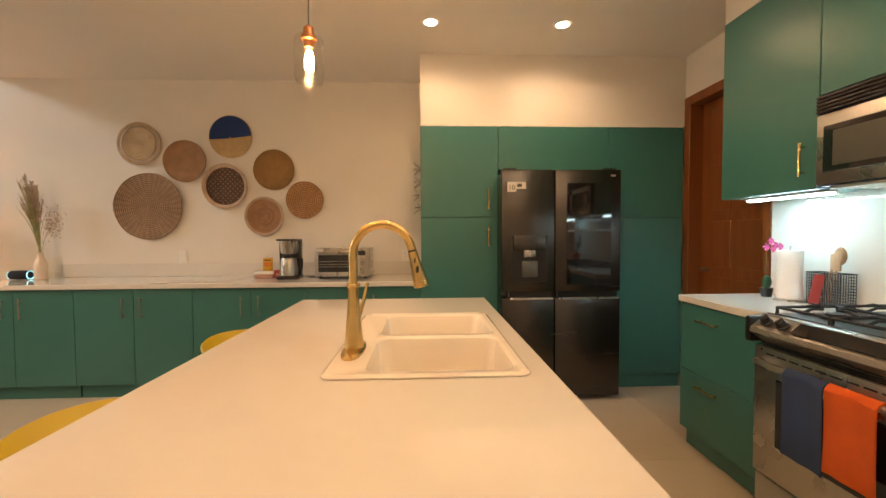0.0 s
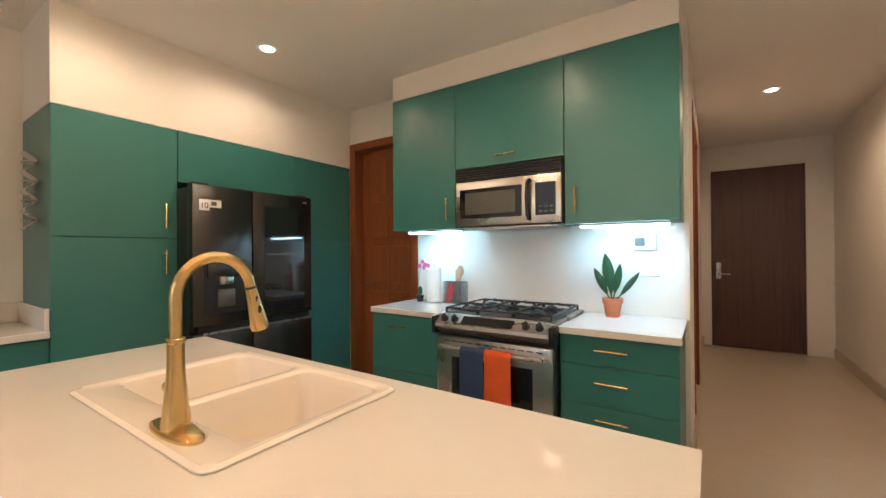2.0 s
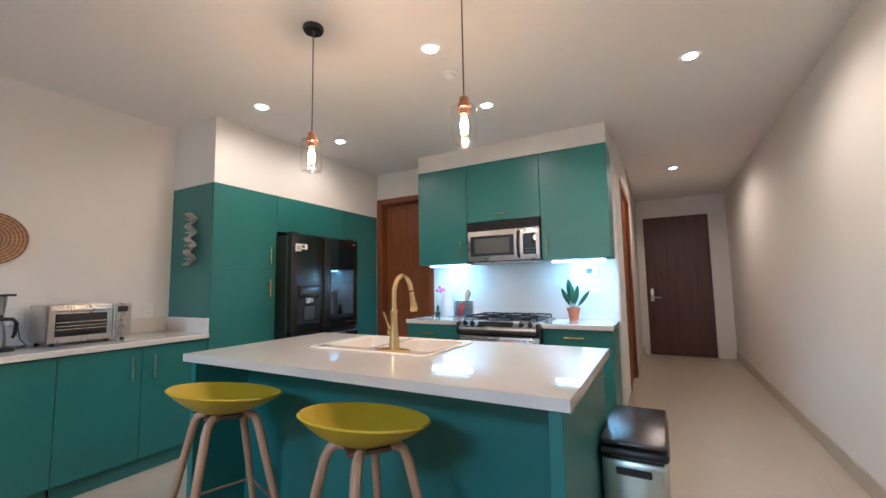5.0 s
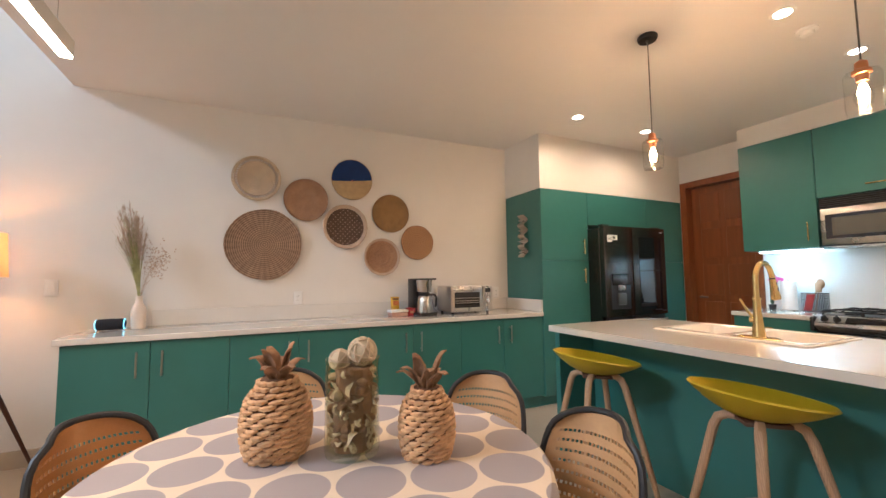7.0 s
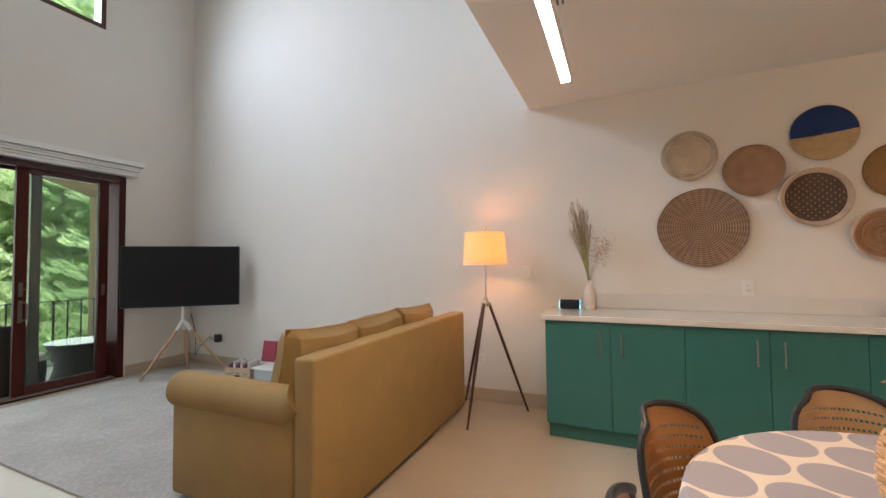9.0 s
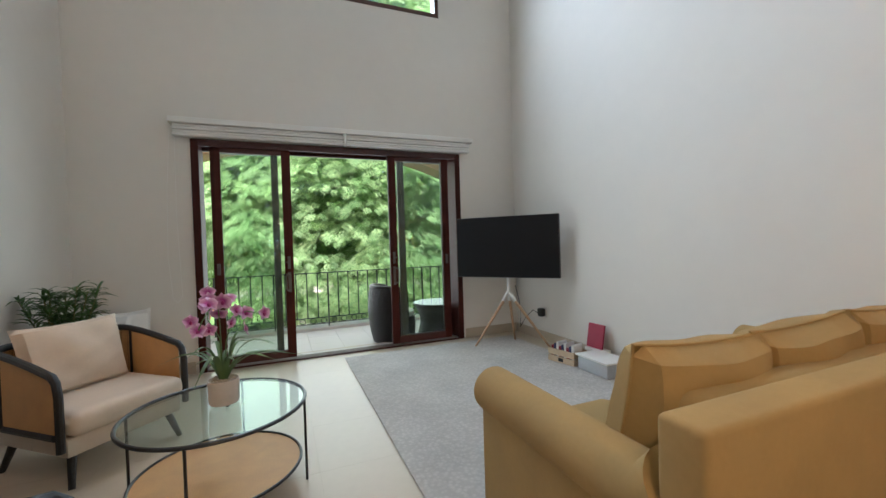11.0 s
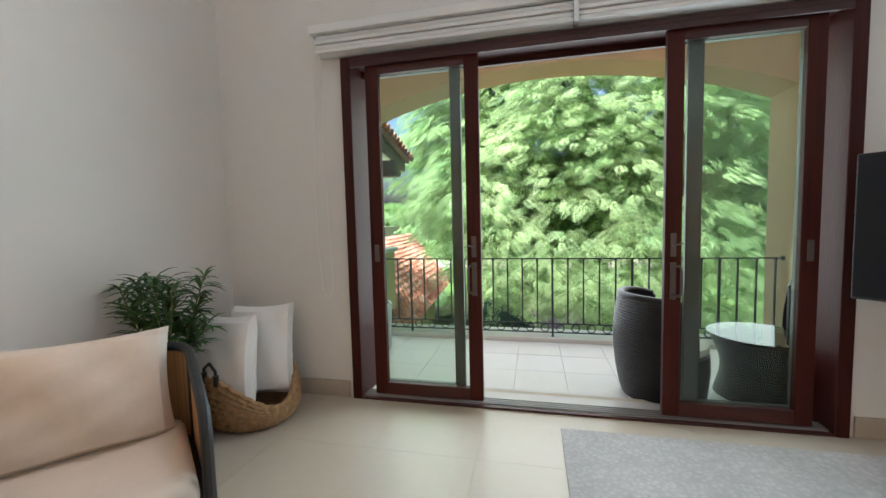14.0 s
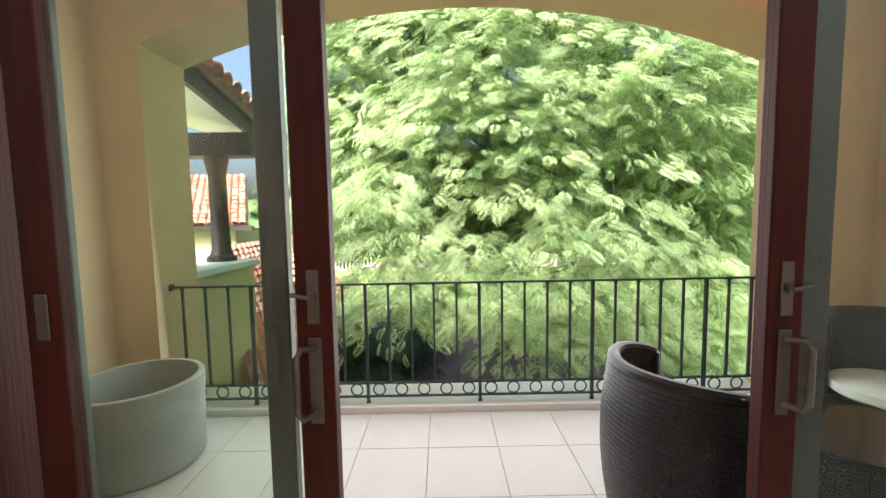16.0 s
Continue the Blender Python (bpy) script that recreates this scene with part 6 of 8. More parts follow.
def cushion(bm, cx, cy, cz, w, h, t, m=Matrix.Identity(4), puff=0.5, seed=0):
    """A filled cushion, w by h, in the plane y z, t thick, with pinched corners."""
    rnd = random.Random(seed)
    ph = rnd.uniform(0, 6)
    n = 14
    top = []
    for side in (1, -1):
        vs = []
        for i in range(n + 1):
            row = []
            for j in range(n + 1):
                u, v = 2 * i / n - 1, 2 * j / n - 1
                e = (1 - abs(u) ** 3.0) * (1 - abs(v) ** 3.0)
                th = t / 2 * max(0.0, e) ** puff
                pin = 1 - 0.07 * (1 - abs(v) ** 2) * (abs(u) ** 6)
                pin2 = 1 - 0.07 * (1 - abs(u) ** 2) * (abs(v) ** 6)
                wr = 0.010 * t / 0.15 * math.sin(5 * u + 3 * v + ph) * e + 0.006 * math.sin(11 * v - 6 * u + ph) * e
                row.append(bm.verts.new(m @ Vector((side * th + wr, u * w / 2 * pin, v * h / 2 * pin2))))
            vs.append(row)
        for i in range(n):
            for j in range(n):
                bm.faces.new((vs[i][j], vs[i + 1][j], vs[i + 1][j + 1], vs[i][j + 1]))
        top.append(vs)
    bmesh.ops.remove_doubles(bm, verts=[v for vs in top for r in vs for v in r], dist=0.0015)
    return bm


def piping(bm, w, h, m):
    pts = []
    for a, b in (((-1, -1), (1, -1)), ((1, -1), (1, 1)), ((1, 1), (-1, 1)), ((-1, 1), (-1, -1))):
        for k in range(7):
            u = a[0] + (b[0] - a[0]) * k / 7
            v = a[1] + (b[1] - a[1]) * k / 7
            p1 = 1 - 0.07 * (1 - abs(v) ** 2) * (abs(u) ** 6)
            p2 = 1 - 0.07 * (1 - abs(u) ** 2) * (abs(v) ** 6)
            pts.append(m @ Vector((0, u * w / 2 * p1, v * h / 2 * p2)))
    return tube(bm, pts, 0.006, 6, closed=True)


for k, yy in enumerate((-0.52, 0.0, 0.52)):
    bm = softbox(B(), -0.50, yy - 0.258, 0.305, 0.235, yy + 0.258, 0.475, 0.05, 3)
    part("seat_cushion", bm, SOFA, sf)
    m = pose(0.165, yy * 1.07, 0.705, 0, 11, 0) @ pose(0, 0, 0, (-3, 2, -2)[k], 0, 0)
    c = part("back_cushion", cushion(B(), 0, 0, 0, 0.60, 0.50, 0.25, m, 0.34, k), SOFA, sf)
    part("piping", piping(B(), 0.60, 0.50, m), SOFA, c)
for sx, sy in itertools.product((-0.42, 0.40), (-0.85, 0.85)):
    part("leg", tube(B(), [(sx, sy, 0.0), (sx, sy, 0.04)], 0.025, 10), BLACK, sf)

# ---- tripod floor lamp ----
SOFTBULB = emit("soft_bulb", (1.0, 0.55, 0.22), 6.0)
fl = thing("floor_lamp", pose(-4.385, 3.70, 0), "tripod floor lamp with dark wooden legs and a cream shade, lit", "floor lamp")
for fx, fy in ((-0.05, -0.36), (0.305, 0.215), (-0.30, 0.27)):
    a = Vector((fx * 0.08, fy * 0.08, 0.955))
    b = Vector((fx, fy, 0.0))
    o = Vector((-fy, fx, 0)).normalized() * 0.012
    part("leg", tube(B(), [a, a.lerp(b, 0.5), b], [0.013, 0.014, 0.009], 8), LAMPWOOD, fl)
part("hub", lathe(B(), [(0.0, 0.925), (0.035, 0.93), (0.042, 0.955), (0.020, 0.975), (0.014, 1.01), (0.0, 1.01)], 20), STEEL, fl, "steel hub")
part("pole", tube(B(), [(0, 0, 1.0), (0, 0, 1.60)], 0.008, 10), STEEL, fl)
part("finial", ball(B(), (0, 0, 1.605), 0.014, 10), STEEL, fl)
part("bulb", ball(B(), (0, 0, 1.42), 0.028, 12), SOFTBULB, fl, "glowing bulb").visible_shadow = False


def shade_mat(name, base, through_=0.45):
    """Thin cloth that passes light."""
    m = bpy.data.materials.new(name)
    m.use_nodes = True
    n, l = m.node_tree.nodes, m.node_tree.links
    b = n["Principled BSDF"]
    b.inputs["Base Color"].default_value = (*base, 1)
    b.inputs["Roughness"].default_value = 0.9
    t = n.new("ShaderNodeBsdfTranslucent")
    t.inputs["Color"].default_value = (*base, 1)
    ns = n.new("ShaderNodeTexNoise")
    ns.inputs["Scale"].default_value = 260
    bp = n.new("ShaderNodeBump")
    bp.inputs["Strength"].default_value = 0.2
    l.new(ns.outputs["Fac"], bp.inputs["Height"])
    l.new(bp.outputs[0], b.inputs["Normal"])
    mx = n.new("ShaderNodeMixShader")
    mx.inputs[0].default_value = through_
    l.new(b.outputs[0], mx.inputs[1])
    l.new(t.outputs[0], mx.inputs[2])
    l.new(mx.outputs[0], n["Material Output"].inputs["Surface"])
    return m


SHADE = shade_mat("cream_lampshade", (0.80, 0.58, 0.34), 0.28)
bm = lathe(B(), [(0.188, 1.285), (0.172, 1.565)], 40)
bmesh.ops.delete(bm, geom=[f for f in bm.faces if len(f.verts) > 4], context='FACES_ONLY')
part("shade", bm, SHADE, fl)
for r, z in ((0.189, 1.286), (0.173, 1.564)):
    part("shade_ring", tube(B(), [(r * math.cos(a), r * math.sin(a), z) for a in (2 * math.pi * i / 40 for i in range(40))], 0.003, 5, closed=True), WHITEPL, fl)
for k in range(3):
    a = k * 2.094
    part("shade_spoke", tube(B(), [(0, 0, 1.55), (0.172 * math.cos(a), 0.172 * math.sin(a), 1.56)], 0.002, 5), WHITEPL, fl)

# ---- television on its tripod ----
tv = thing("television", pose(-8.125, 3.50, 0, 0, 0, 41), "large flat black television on a pale wooden tripod stand", "television")
part("panel", box(B(), -0.62, -0.035, 0.825, 0.62, 0.02, 1.545, bev=0.006), BLACK, tv)
part("screen", box(B(), -0.612, -0.0385, 0.838, 0.612, -0.0345, 1.538), mat("matt_screen", (0.008, 0.009, 0.011), 0.42, var=0.02, spec=0.25), tv, "glossy black screen")
part("logo_bar", box(B(), -0.02, -0.0375, 0.8275, 0.02, -0.0345, 0.8325), GREYALU, tv)
wm = mat("white_metal", (0.72, 0.73, 0.72), 0.4)
part("neck", lathe(B(), [(0.022, 0.64), (0.020, 0.70), (0.020, 0.90)], 16, (0, 0.05, 0)), wm, tv, "white metal neck")
part("mount", box(B(), -0.15, 0.021, 0.90, 0.15, 0.045, 1.30), BLACK, tv)
inv = tv.matrix_basis.inverted()
for fx, fy in ((-8.30, 3.14), (-7.79, 3.86), (-8.35, 3.73)):
    b = inv @ Vector((fx, fy, 0.0))
    a = Vector((0, 0.05, 0.64))
    c = a.lerp(b, 0.16)
    part("leg_socket", tube(B(), [a, a.lerp(b, 0.07) + Vector((0, 0, 0.01)), c], [0.024, 0.024, 0.020], 10), wm, tv, "white metal leg socket")
    part("leg", tube(B(), [c, b], [0.018, 0.012], 12), LEGWOOD, tv, "pale wooden leg")

# ---- rug ----
bm = box(B(), -8.57, 1.655, 0.001, -5.22, 3.80, 0.012, bev=0.004)


def rug_mat():
    m = mat("faded_grey_rug", (0.60, 0.575, 0.55), 0.98, var=0.14, scale=2.2, bump=0.9, bscale=230, detail=8)
    n, l = m.node_tree.nodes, m.node_tree.links
    vo = n.new("ShaderNodeTexVoronoi")
    vo.inputs["Scale"].default_value = 38
    l.new(n["Mapping"].outputs[0], vo.inputs["Vector"])
    ns = n.new("ShaderNodeTexNoise")
    ns.inputs["Scale"].default_value, ns.inputs["Detail"].default_value = 24, 8
    l.new(n["Mapping"].outputs[0], ns.inputs["Vector"])
    mu = n.new("ShaderNodeMath")
    mu.operation = 'MULTIPLY'
    l.new(vo.outputs["Distance"], mu.inputs[0])
    l.new(ns.outputs["Fac"], mu.inputs[1])
    mr = n.new("ShaderNodeMapRange")
    mr.inputs["From Min"].default_value, mr.inputs["From Max"].default_value = 0.05, 0.30
    mr.inputs["To Min"].default_value, mr.inputs["To Max"].default_value = 1.0, 0.82
    l.new(mu.outputs[0], mr.inputs["Value"])
    mx = n.new("ShaderNodeMix")
    mx.data_type, mx.blend_type = 'RGBA', 'MULTIPLY'
    mx.inputs[0].default_value = 1.0
    l.new(n["Color Ramp"].outputs[0], mx.inputs[6])
    l.new(mr.outputs[0], mx.inputs[7])
    l.new(mx.outputs[2], n["Principled BSDF"].inputs["Base Color"])
    return m


solo("rug", bm, rug_mat(), pose(0, 0, 0), "large faded grey patterned rug under the sofa", "rug")

# ---- boxes beside the sofa ----
d = thing("wooden_crate", pose(-7.33, 3.70, 0.01, 0, 0, 12), "small pale wooden crate filled with games", "crate")
cr = mat("pale_crate_wood", (0.55, 0.43, 0.30), 0.7, var=0.15, scale=8)
for z0 in (0.005, 0.075):
    part("board", box(B(), -0.15, -0.10, z0, 0.15, -0.09, z0 + 0.06), cr, d)
    part("board", box(B(), -0.15, 0.09, z0, 0.15, 0.10, z0 + 0.06), cr, d)
    part("end", box(B(), -0.16, -0.10, z0, -0.15, 0.10, z0 + 0.06), cr, d)
    part("end", box(B(), 0.15, -0.10, z0, 0.16, 0.10, z0 + 0.06), cr, d)
part("base", box(B(), -0.15, -0.09, 0.0, 0.15, 0.09, 0.008), cr, d)
part("stamp", box(B(), -0.03, -0.1015, 0.02, 0.03, -0.1, 0.055), BLACK, d, "dark stamped mark")
gm = [mat("red_card", (0.30, 0.02, 0.04), 0.5), mat("white_card", (0.7, 0.7, 0.68), 0.5), mat("navy_card", (0.04, 0.05, 0.12), 0.5)]
for k in range(9):
    x0 = -0.14 + 0.031 * k
    solo("game_box", box(B(), x0, -0.07, 0.012, x0 + 0.026, 0.07, 0.16 + 0.02 * (k % 3), bev=0.002), gm[(k * 2) % 3], pose(-7.33, 3.70, 0.01, 0, 0, 12), "small card game box standing in the crate", "game box", "games in the crate")
d = thing("storage_tub", pose(-6.93, 3.78, 0.008), "clear grey plastic storage tub with a white lid", "storage tub")
part("tub", softbox(B(), -0.19, -0.13, 0, 0.19, 0.13, 0.13, 0.02, 2), mat("frosted_plastic", (0.45, 0.47, 0.50), 0.35), d)
part("lid", box(B(), -0.205, -0.145, 0.131, 0.205, 0.145, 0.150, bev=0.006), WHITEPL, d)
solo("picture_book", box(B(), -0.10, -0.012, 0, 0.10, 0.012, 0.24, bev=0.003), mat("crimson_card", (0.32, 0.02, 0.055), 0.5), pose(-7.19, 3.93, 0.155, -10, 0, 3), "crimson square book leaning over the crate", "book")
solo("book_box", box(B(), -0.12, -0.06, 0.0, 0.12, 0.06, 0.152, bev=0.004), WHITEPL, pose(-7.17, 3.95, 0.0), "white box behind the crate", "box")

# ---- bamboo lamp ----
bl = thing("bamboo_lamp", pose(-6.37, -0.36, 0, 0, 0, 14), "floor lamp of dark bamboo canes with a long cream shade, lit", "floor lamp")
part("base", box(B(), -0.36, -0.17, 0.0, 0.32, 0.19, 0.025, bev=0.004), BLACK, bl, "black base plate")
rnd = random.Random(12)
CANES = 36
for k in range(CANES):
    row = k % 3
    u = (k // 3 + 0.33 * row) / (CANES // 3)
    y = -0.085 + 0.085 * row
    tall = k in (13, 25)
    h = 1.58 if tall else rnd.uniform(1.20, 1.50)
    r = rnd.uniform(0.0175, 0.0235)
    spread = -0.28 + 0.57 * u + max(0.0, u - 0.72) * 0.22
    top = Vector((spread + (0 if tall else rnd.uniform(-0.025, 0.025)), y + rnd.uniform(-0.025, 0.025), h))
    bot = Vector((-0.245 + 0.40 * u, y, 0.025))
    pts, rs = [], []
    nn = rnd.randrange(5, 8)
    bend = Vector((rnd.uniform(-0.014, 0.014), rnd.uniform(-0.012, 0.012), 0))
    for i in range(nn):
        for t, q in ((i / nn + 0.004, 0.97), ((i + 0.5) / nn, 0.95), ((i + 1) / nn - 0.012, 1.0), ((i + 1) / nn - 0.004, 1.12)):
            pts.append(bot.lerp(top, t) + bend * math.sin(math.pi * t))
            rs.append(r * q * (1 - 0.12 * t))
    part("cane", tube(B(), pts, rs, 10), BAMBOO, bl)
part("binding", tube(B(), [(x, y, 0.20) for x, y in rrect(-0.285, -0.12, 0.215, 0.12, 0.05, 3)], 0.008, 6, closed=True), BLACK, bl)
bm = B()
z0, z1 = 1.515, 1.822
for a, b in (((-0.41, -0.125), (0.41, -0.125)), ((0.41, -0.125), (0.41, 0.125)), ((0.41, 0.125), (-0.41, 0.125)), ((-0.41, 0.125), (-0.41, -0.125))):
    vs = [bm.verts.new((*a, z0)), bm.verts.new((*b, z0)), bm.verts.new((*b, z1)), bm.verts.new((*a, z1))]
    bm.faces.new(vs)
bmesh.ops.remove_doubles(bm, verts=bm.verts, dist=1e-5)
part("shade", bm, shade_mat("white_lampshade", (0.70, 0.66, 0.60), 0.30), bl)
bm = B()
for z in (z0, z1):
    tube(bm, [(-0.411, -0.126, z), (0.411, -0.126, z), (0.411, 0.126, z), (-0.411, 0.126, z)], 0.003, 5, closed=True)
for x, y in ((-0.411, -0.126), (0.411, -0.126), (0.411, 0.126), (-0.411, 0.126)):
    tube(bm, [(x, y, z0), (x, y, z1)], 0.003, 5)
part("shade_frame", bm, WHITEPL, bl)
for xx in (-0.18, 0.18):
    part("bulb", ball(B(), (xx, 0.0, 1.66), 0.03, 12), SOFTBULB, bl, "glowing bulb").visible_shadow = False
part("pull_chain", tube(B(), [(-0.18, 0.09, 1.60), (-0.18, 0.09, 1.47)], 0.0015, 4), STEEL, bl)


# ---- armchairs ----
def cane_mat():
    m = mat("natural_cane", (0.50, 0.29, 0.12), 0.6, var=0.10, scale=9)
    n, l = m.node_tree.nodes, m.node_tree.links
    ck = n.new("ShaderNodeTexVoronoi")
    ck.inputs["Scale"].default_value, ck.inputs["Randomness"].default_value = 75, 0.0
    l.new(n["Texture Coordinate"].outputs["Object"], ck.inputs["Vector"])
    mr = n.new("ShaderNodeMapRange")
    mr.inputs["From Min"].default_value, mr.inputs["From Max"].default_value = 0.22, 0.34
    mr.inputs["To Min"].default_value = 0.22
    l.new(ck.outputs["Distance"], mr.inputs["Value"])
    mx = n.new("ShaderNodeMix")
    mx.data_type, mx.blend_type = 'RGBA', 'MULTIPLY'
    mx.inputs[0].default_value = 1.0
    l.new(n["Color Ramp"].outputs[0], mx.inputs[6])
    l.new(mr.outputs[0], mx.inputs[7])
    l.new(mx.outputs[2], n["Principled BSDF"].inputs["Base Color"])
    return m


NCANE = cane_mat()
BLACKWOOD = wood("black_wood", (0.018, 0.020, 0.022), 0.45, 8.0, (2, 2, 0.3), 0.3)


def armchair(m):
    """Faces +x; a bent top rail with cane panels round the back."""
    d = thing("armchair", m, "black-framed armchair with cane sides and cream cushions", "armchair", "armchairs round the glass table")

    def rail(t, low=False):
        """t from -1 (front of one arm) to 1 (front of the other)."""
        s = abs(t)
        if s < 0.35:
            x, y = -0.34, s / 0.35 * 0.20
        elif s < 0.62:
            q = (s - 0.35) / 0.27 * math.pi / 2
            x, y = -0.34 + 0.155 * (1 - math.cos(q)), 0.20 + 0.155 * math.sin(q)
        else:
            x, y = -0.185 + (s - 0.62) / 0.38 * 0.46, 0.355
        z = 0.72 if s < 0.5 else 0.72 - 0.10 * ((s - 0.5) / 0.5) ** 1.6
        return Vector((x, y * (1 if t > 0 else -1), z))
    pts = [rail(-1 + i / 20) for i in range(41)]
    fr1, fr2 = pts[0], pts[-1]
    full = [fr1 + Vector((0.045, 0, -0.40)), fr1 + Vector((0.045, 0, -0.10)), fr1 + Vector((0.03, 0, -0.03))] + pts + [fr2 + Vector((0.03, 0, -0.03)), fr2 + Vector((0.045, 0, -0.10)), fr2 + Vector((0.045, 0, -0.40))]
    part("top_rail", tube(B(), full, 0.021, 10), BLACKWOOD, d, "bent black wooden rail")
    low = [Vector((p.x * 0.96, p.y * 0.97, 0.29)) for p in pts]
    part("bottom_rail", tube(B(), low, 0.022, 8), BLACKWOOD, d)
    bm = B()
    vs = [[bm.verts.new(Vector((p.x, p.y, 0.31)).lerp(Vector((p.x, p.y, p.z - 0.018)), j / 4)) for j in range(5)] for p in pts]
    for i in range(40):
        for j in range(4):
            bm.faces.new((vs[i][j], vs[i + 1][j], vs[i + 1][j + 1], vs[i][j + 1]))
    thicken(bm, 0.004)
    part("cane_panel", bm, NCANE, d, "woven cane panel")
    for t in (-0.62, 0.62, -0.2, 0.2):
        p = rail(t)
        part("post", tube(B(), [(p.x, p.y, 0.29), (p.x, p.y, p.z)], 0.014, 8), BLACKWOOD, d)
    part("seat_base", softbox(B(), -0.30, -0.325, 0.17, 0.315, 0.325, 0.275, 0.015, 2), LINEN, d)
    part("seat_cushion", softbox(B(), -0.26, -0.325, 0.276, 0.37, 0.325, 0.415, 0.055, 4), LINEN, d)
    mm = pose(-0.175, 0, 0.61, 0, -16, 0)
    part("back_cushion", cushion(B(), 0, 0, 0, 0.58, 0.46, 0.20, mm, 0.42, 3), LINEN, d)
    for sx, sy in itertools.product((-1, 1), (-1, 1)):
        part("leg", tube(B(), [(sx * 0.25, sy * 0.27, 0.18), (sx * 0.31, sy * 0.31, 0.0)], [0.024, 0.016], 10), BLACKWOOD, d)
    return d


ac = armchair(pose(-7.225, -0.085, 0, 0, 0, 50))
copy_thing(ac, pose(-5.46, 0.0, 0, 0, 0, 139))

# ---- round glass table with an orchid ----
GX, GY, GR = -6.42, 0.71, 0.425
gt = thing("coffee_table", pose(GX, GY, 0), "round glass coffee table with a black frame and cane shelf", "table")
circ = [(math.cos(2 * math.pi * i / 56), math.sin(2 * math.pi * i / 56)) for i in range(56)]
part("rim", tube(B(), [(GR * c, GR * s, 0.445) for c, s in circ], 0.010, 8, closed=True), BLACK, gt, "black metal rim")
g = part("glass_top", lathe(B(), [(0.0, 0.443), (GR - 0.008, 0.443), (GR - 0.008, 0.450), (0.0, 0.450)], 56), TABLEGLASS, gt, "clear glass top")
g.visible_shadow = False
part("shelf_rim", tube(B(), [((GR - 0.03) * c, (GR - 0.03) * s, 0.125) for c, s in circ], 0.008, 8, closed=True), BLACK, gt)
part("shelf", lathe(B(), [(0.0, 0.118), (GR - 0.034, 0.118), (GR - 0.034, 0.124), (0.0, 0.124)], 56), NCANE, gt, "woven cane shelf")
for k in range(4):
    a = radians(80 + 90 * k)
    part("leg", tube(B(), [(GR * math.cos(a), GR * math.sin(a), 0.445), (GR * math.cos(a), GR * math.sin(a), 0.0)], 0.007, 8), BLACK, gt)

orc = thing("orchid", pose(-6.44, 0.735, 0.452), "pink and white orchid with strap leaves in a cream pot", "plant")
part("pot", lathe(B(), [(0.0, 0.010), (0.068, 0.010), (0.073, 0.020), (0.076, 0.135), (0.070, 0.135), (0.066, 0.11), (0.0, 0.10)], 30), mat("matt_cream_pot", (0.60, 0.53, 0.48), 0.7), orc)
for k in range(3):
    a = k * 2.094 + 0.4
    part("pot_foot", ball(B(), (0.05 * math.cos(a), 0.05 * math.sin(a), 0.006), 0.010, 8), BLACK, orc)
rnd = random.Random(21)
bm = B()
for k in range(30):
    a = rnd.uniform(0, 6.28)
    tube(bm, [(0.02 * math.cos(a), 0.02 * math.sin(a), 0.115), (0.05 * math.cos(a + 1), 0.05 * math.sin(a + 1), 0.145), (0.06 * math.cos(a + 2), 0.06 * math.sin(a + 2), 0.125)], 0.0022, 4)
part("roots", bm, mat("pale_roots", (0.45, 0.38, 0.28), 0.9), orc)
strap = mat("orchid_leaf", (0.10, 0.17, 0.055), 0.45, var=0.25, scale=12)


def strapleaf(base, d2, L, rise, droop, w):
    bm = B()
    rows = []
    side = Vector((-d2[1], d2[0], 0))
    for i in range(12):
        t = i / 11
        c = Vector(base) + Vector((d2[0], d2[1], 0)) * (L * t * (0.35 + 0.65 * t)) + Vector((0, 0, rise * math.sin(math.pi * 0.5 * min(1, t * 1.3)) - droop * t ** 3))
        ww = w * 0.5 * (0.45 + 0.55 * math.sin(math.pi * min(1, t + 0.08))) * (1 if t < 0.9 else 0.4)
        rows.append([bm.verts.new(c - side * ww + Vector((0, 0, ww * 0.5))), bm.verts.new(c), bm.verts.new(c + side * ww + Vector((0, 0, ww * 0.5)))])
    for A, C in zip(rows, rows[1:]):
        bm.faces.new((A[0], A[1], C[1], C[0]))
        bm.faces.new((A[1], A[2], C[2], C[1]))
    return bm


for k in range(15):
    a = 2 * math.pi * k / 15 + rnd.uniform(-0.2, 0.2)
    L = rnd.uniform(0.10, 0.30)
    part("leaf", strapleaf((0.02 * math.cos(a), 0.02 * math.sin(a), 0.13), (math.cos(a), math.sin(a)), L, rnd.uniform(0.12, 0.26), rnd.uniform(0.0, 0.12) * (L / 0.3), 0.022), strap, orc)
for aa, L in ((radians(62), 0.42), (radians(48), 0.34)):
    part("leaf", strapleaf((0.02 * math.cos(aa), 0.02 * math.sin(aa), 0.13), (math.cos(aa), math.sin(aa)), L, 0.16, 0.03, 0.026), strap, orc)
petal = mat("orchid_petal", (0.52, 0.17, 0.44), 0.6, var=0.2, scale=40)
pn, pk = petal.node_tree.nodes, petal.node_tree.links
ptc, pds, prm = pn.new("ShaderNodeTexCoord"), pn.new("ShaderNodeVectorMath"), pn.new("ShaderNodeValToRGB")
pds.operation = 'DISTANCE'
pds.inputs[1].default_value = (0.5, 0.5, 0.5)
pk.new(ptc.outputs["Generated"], pds.inputs[0])
pk.new(pds.outputs["Value"], prm.inputs["Fac"])
prm.color_ramp.elements[0].position, prm.color_ramp.elements[1].position = 0.14, 0.58
prm.color_ramp.elements[0].color = (0.40, 0.05, 0.28, 1)
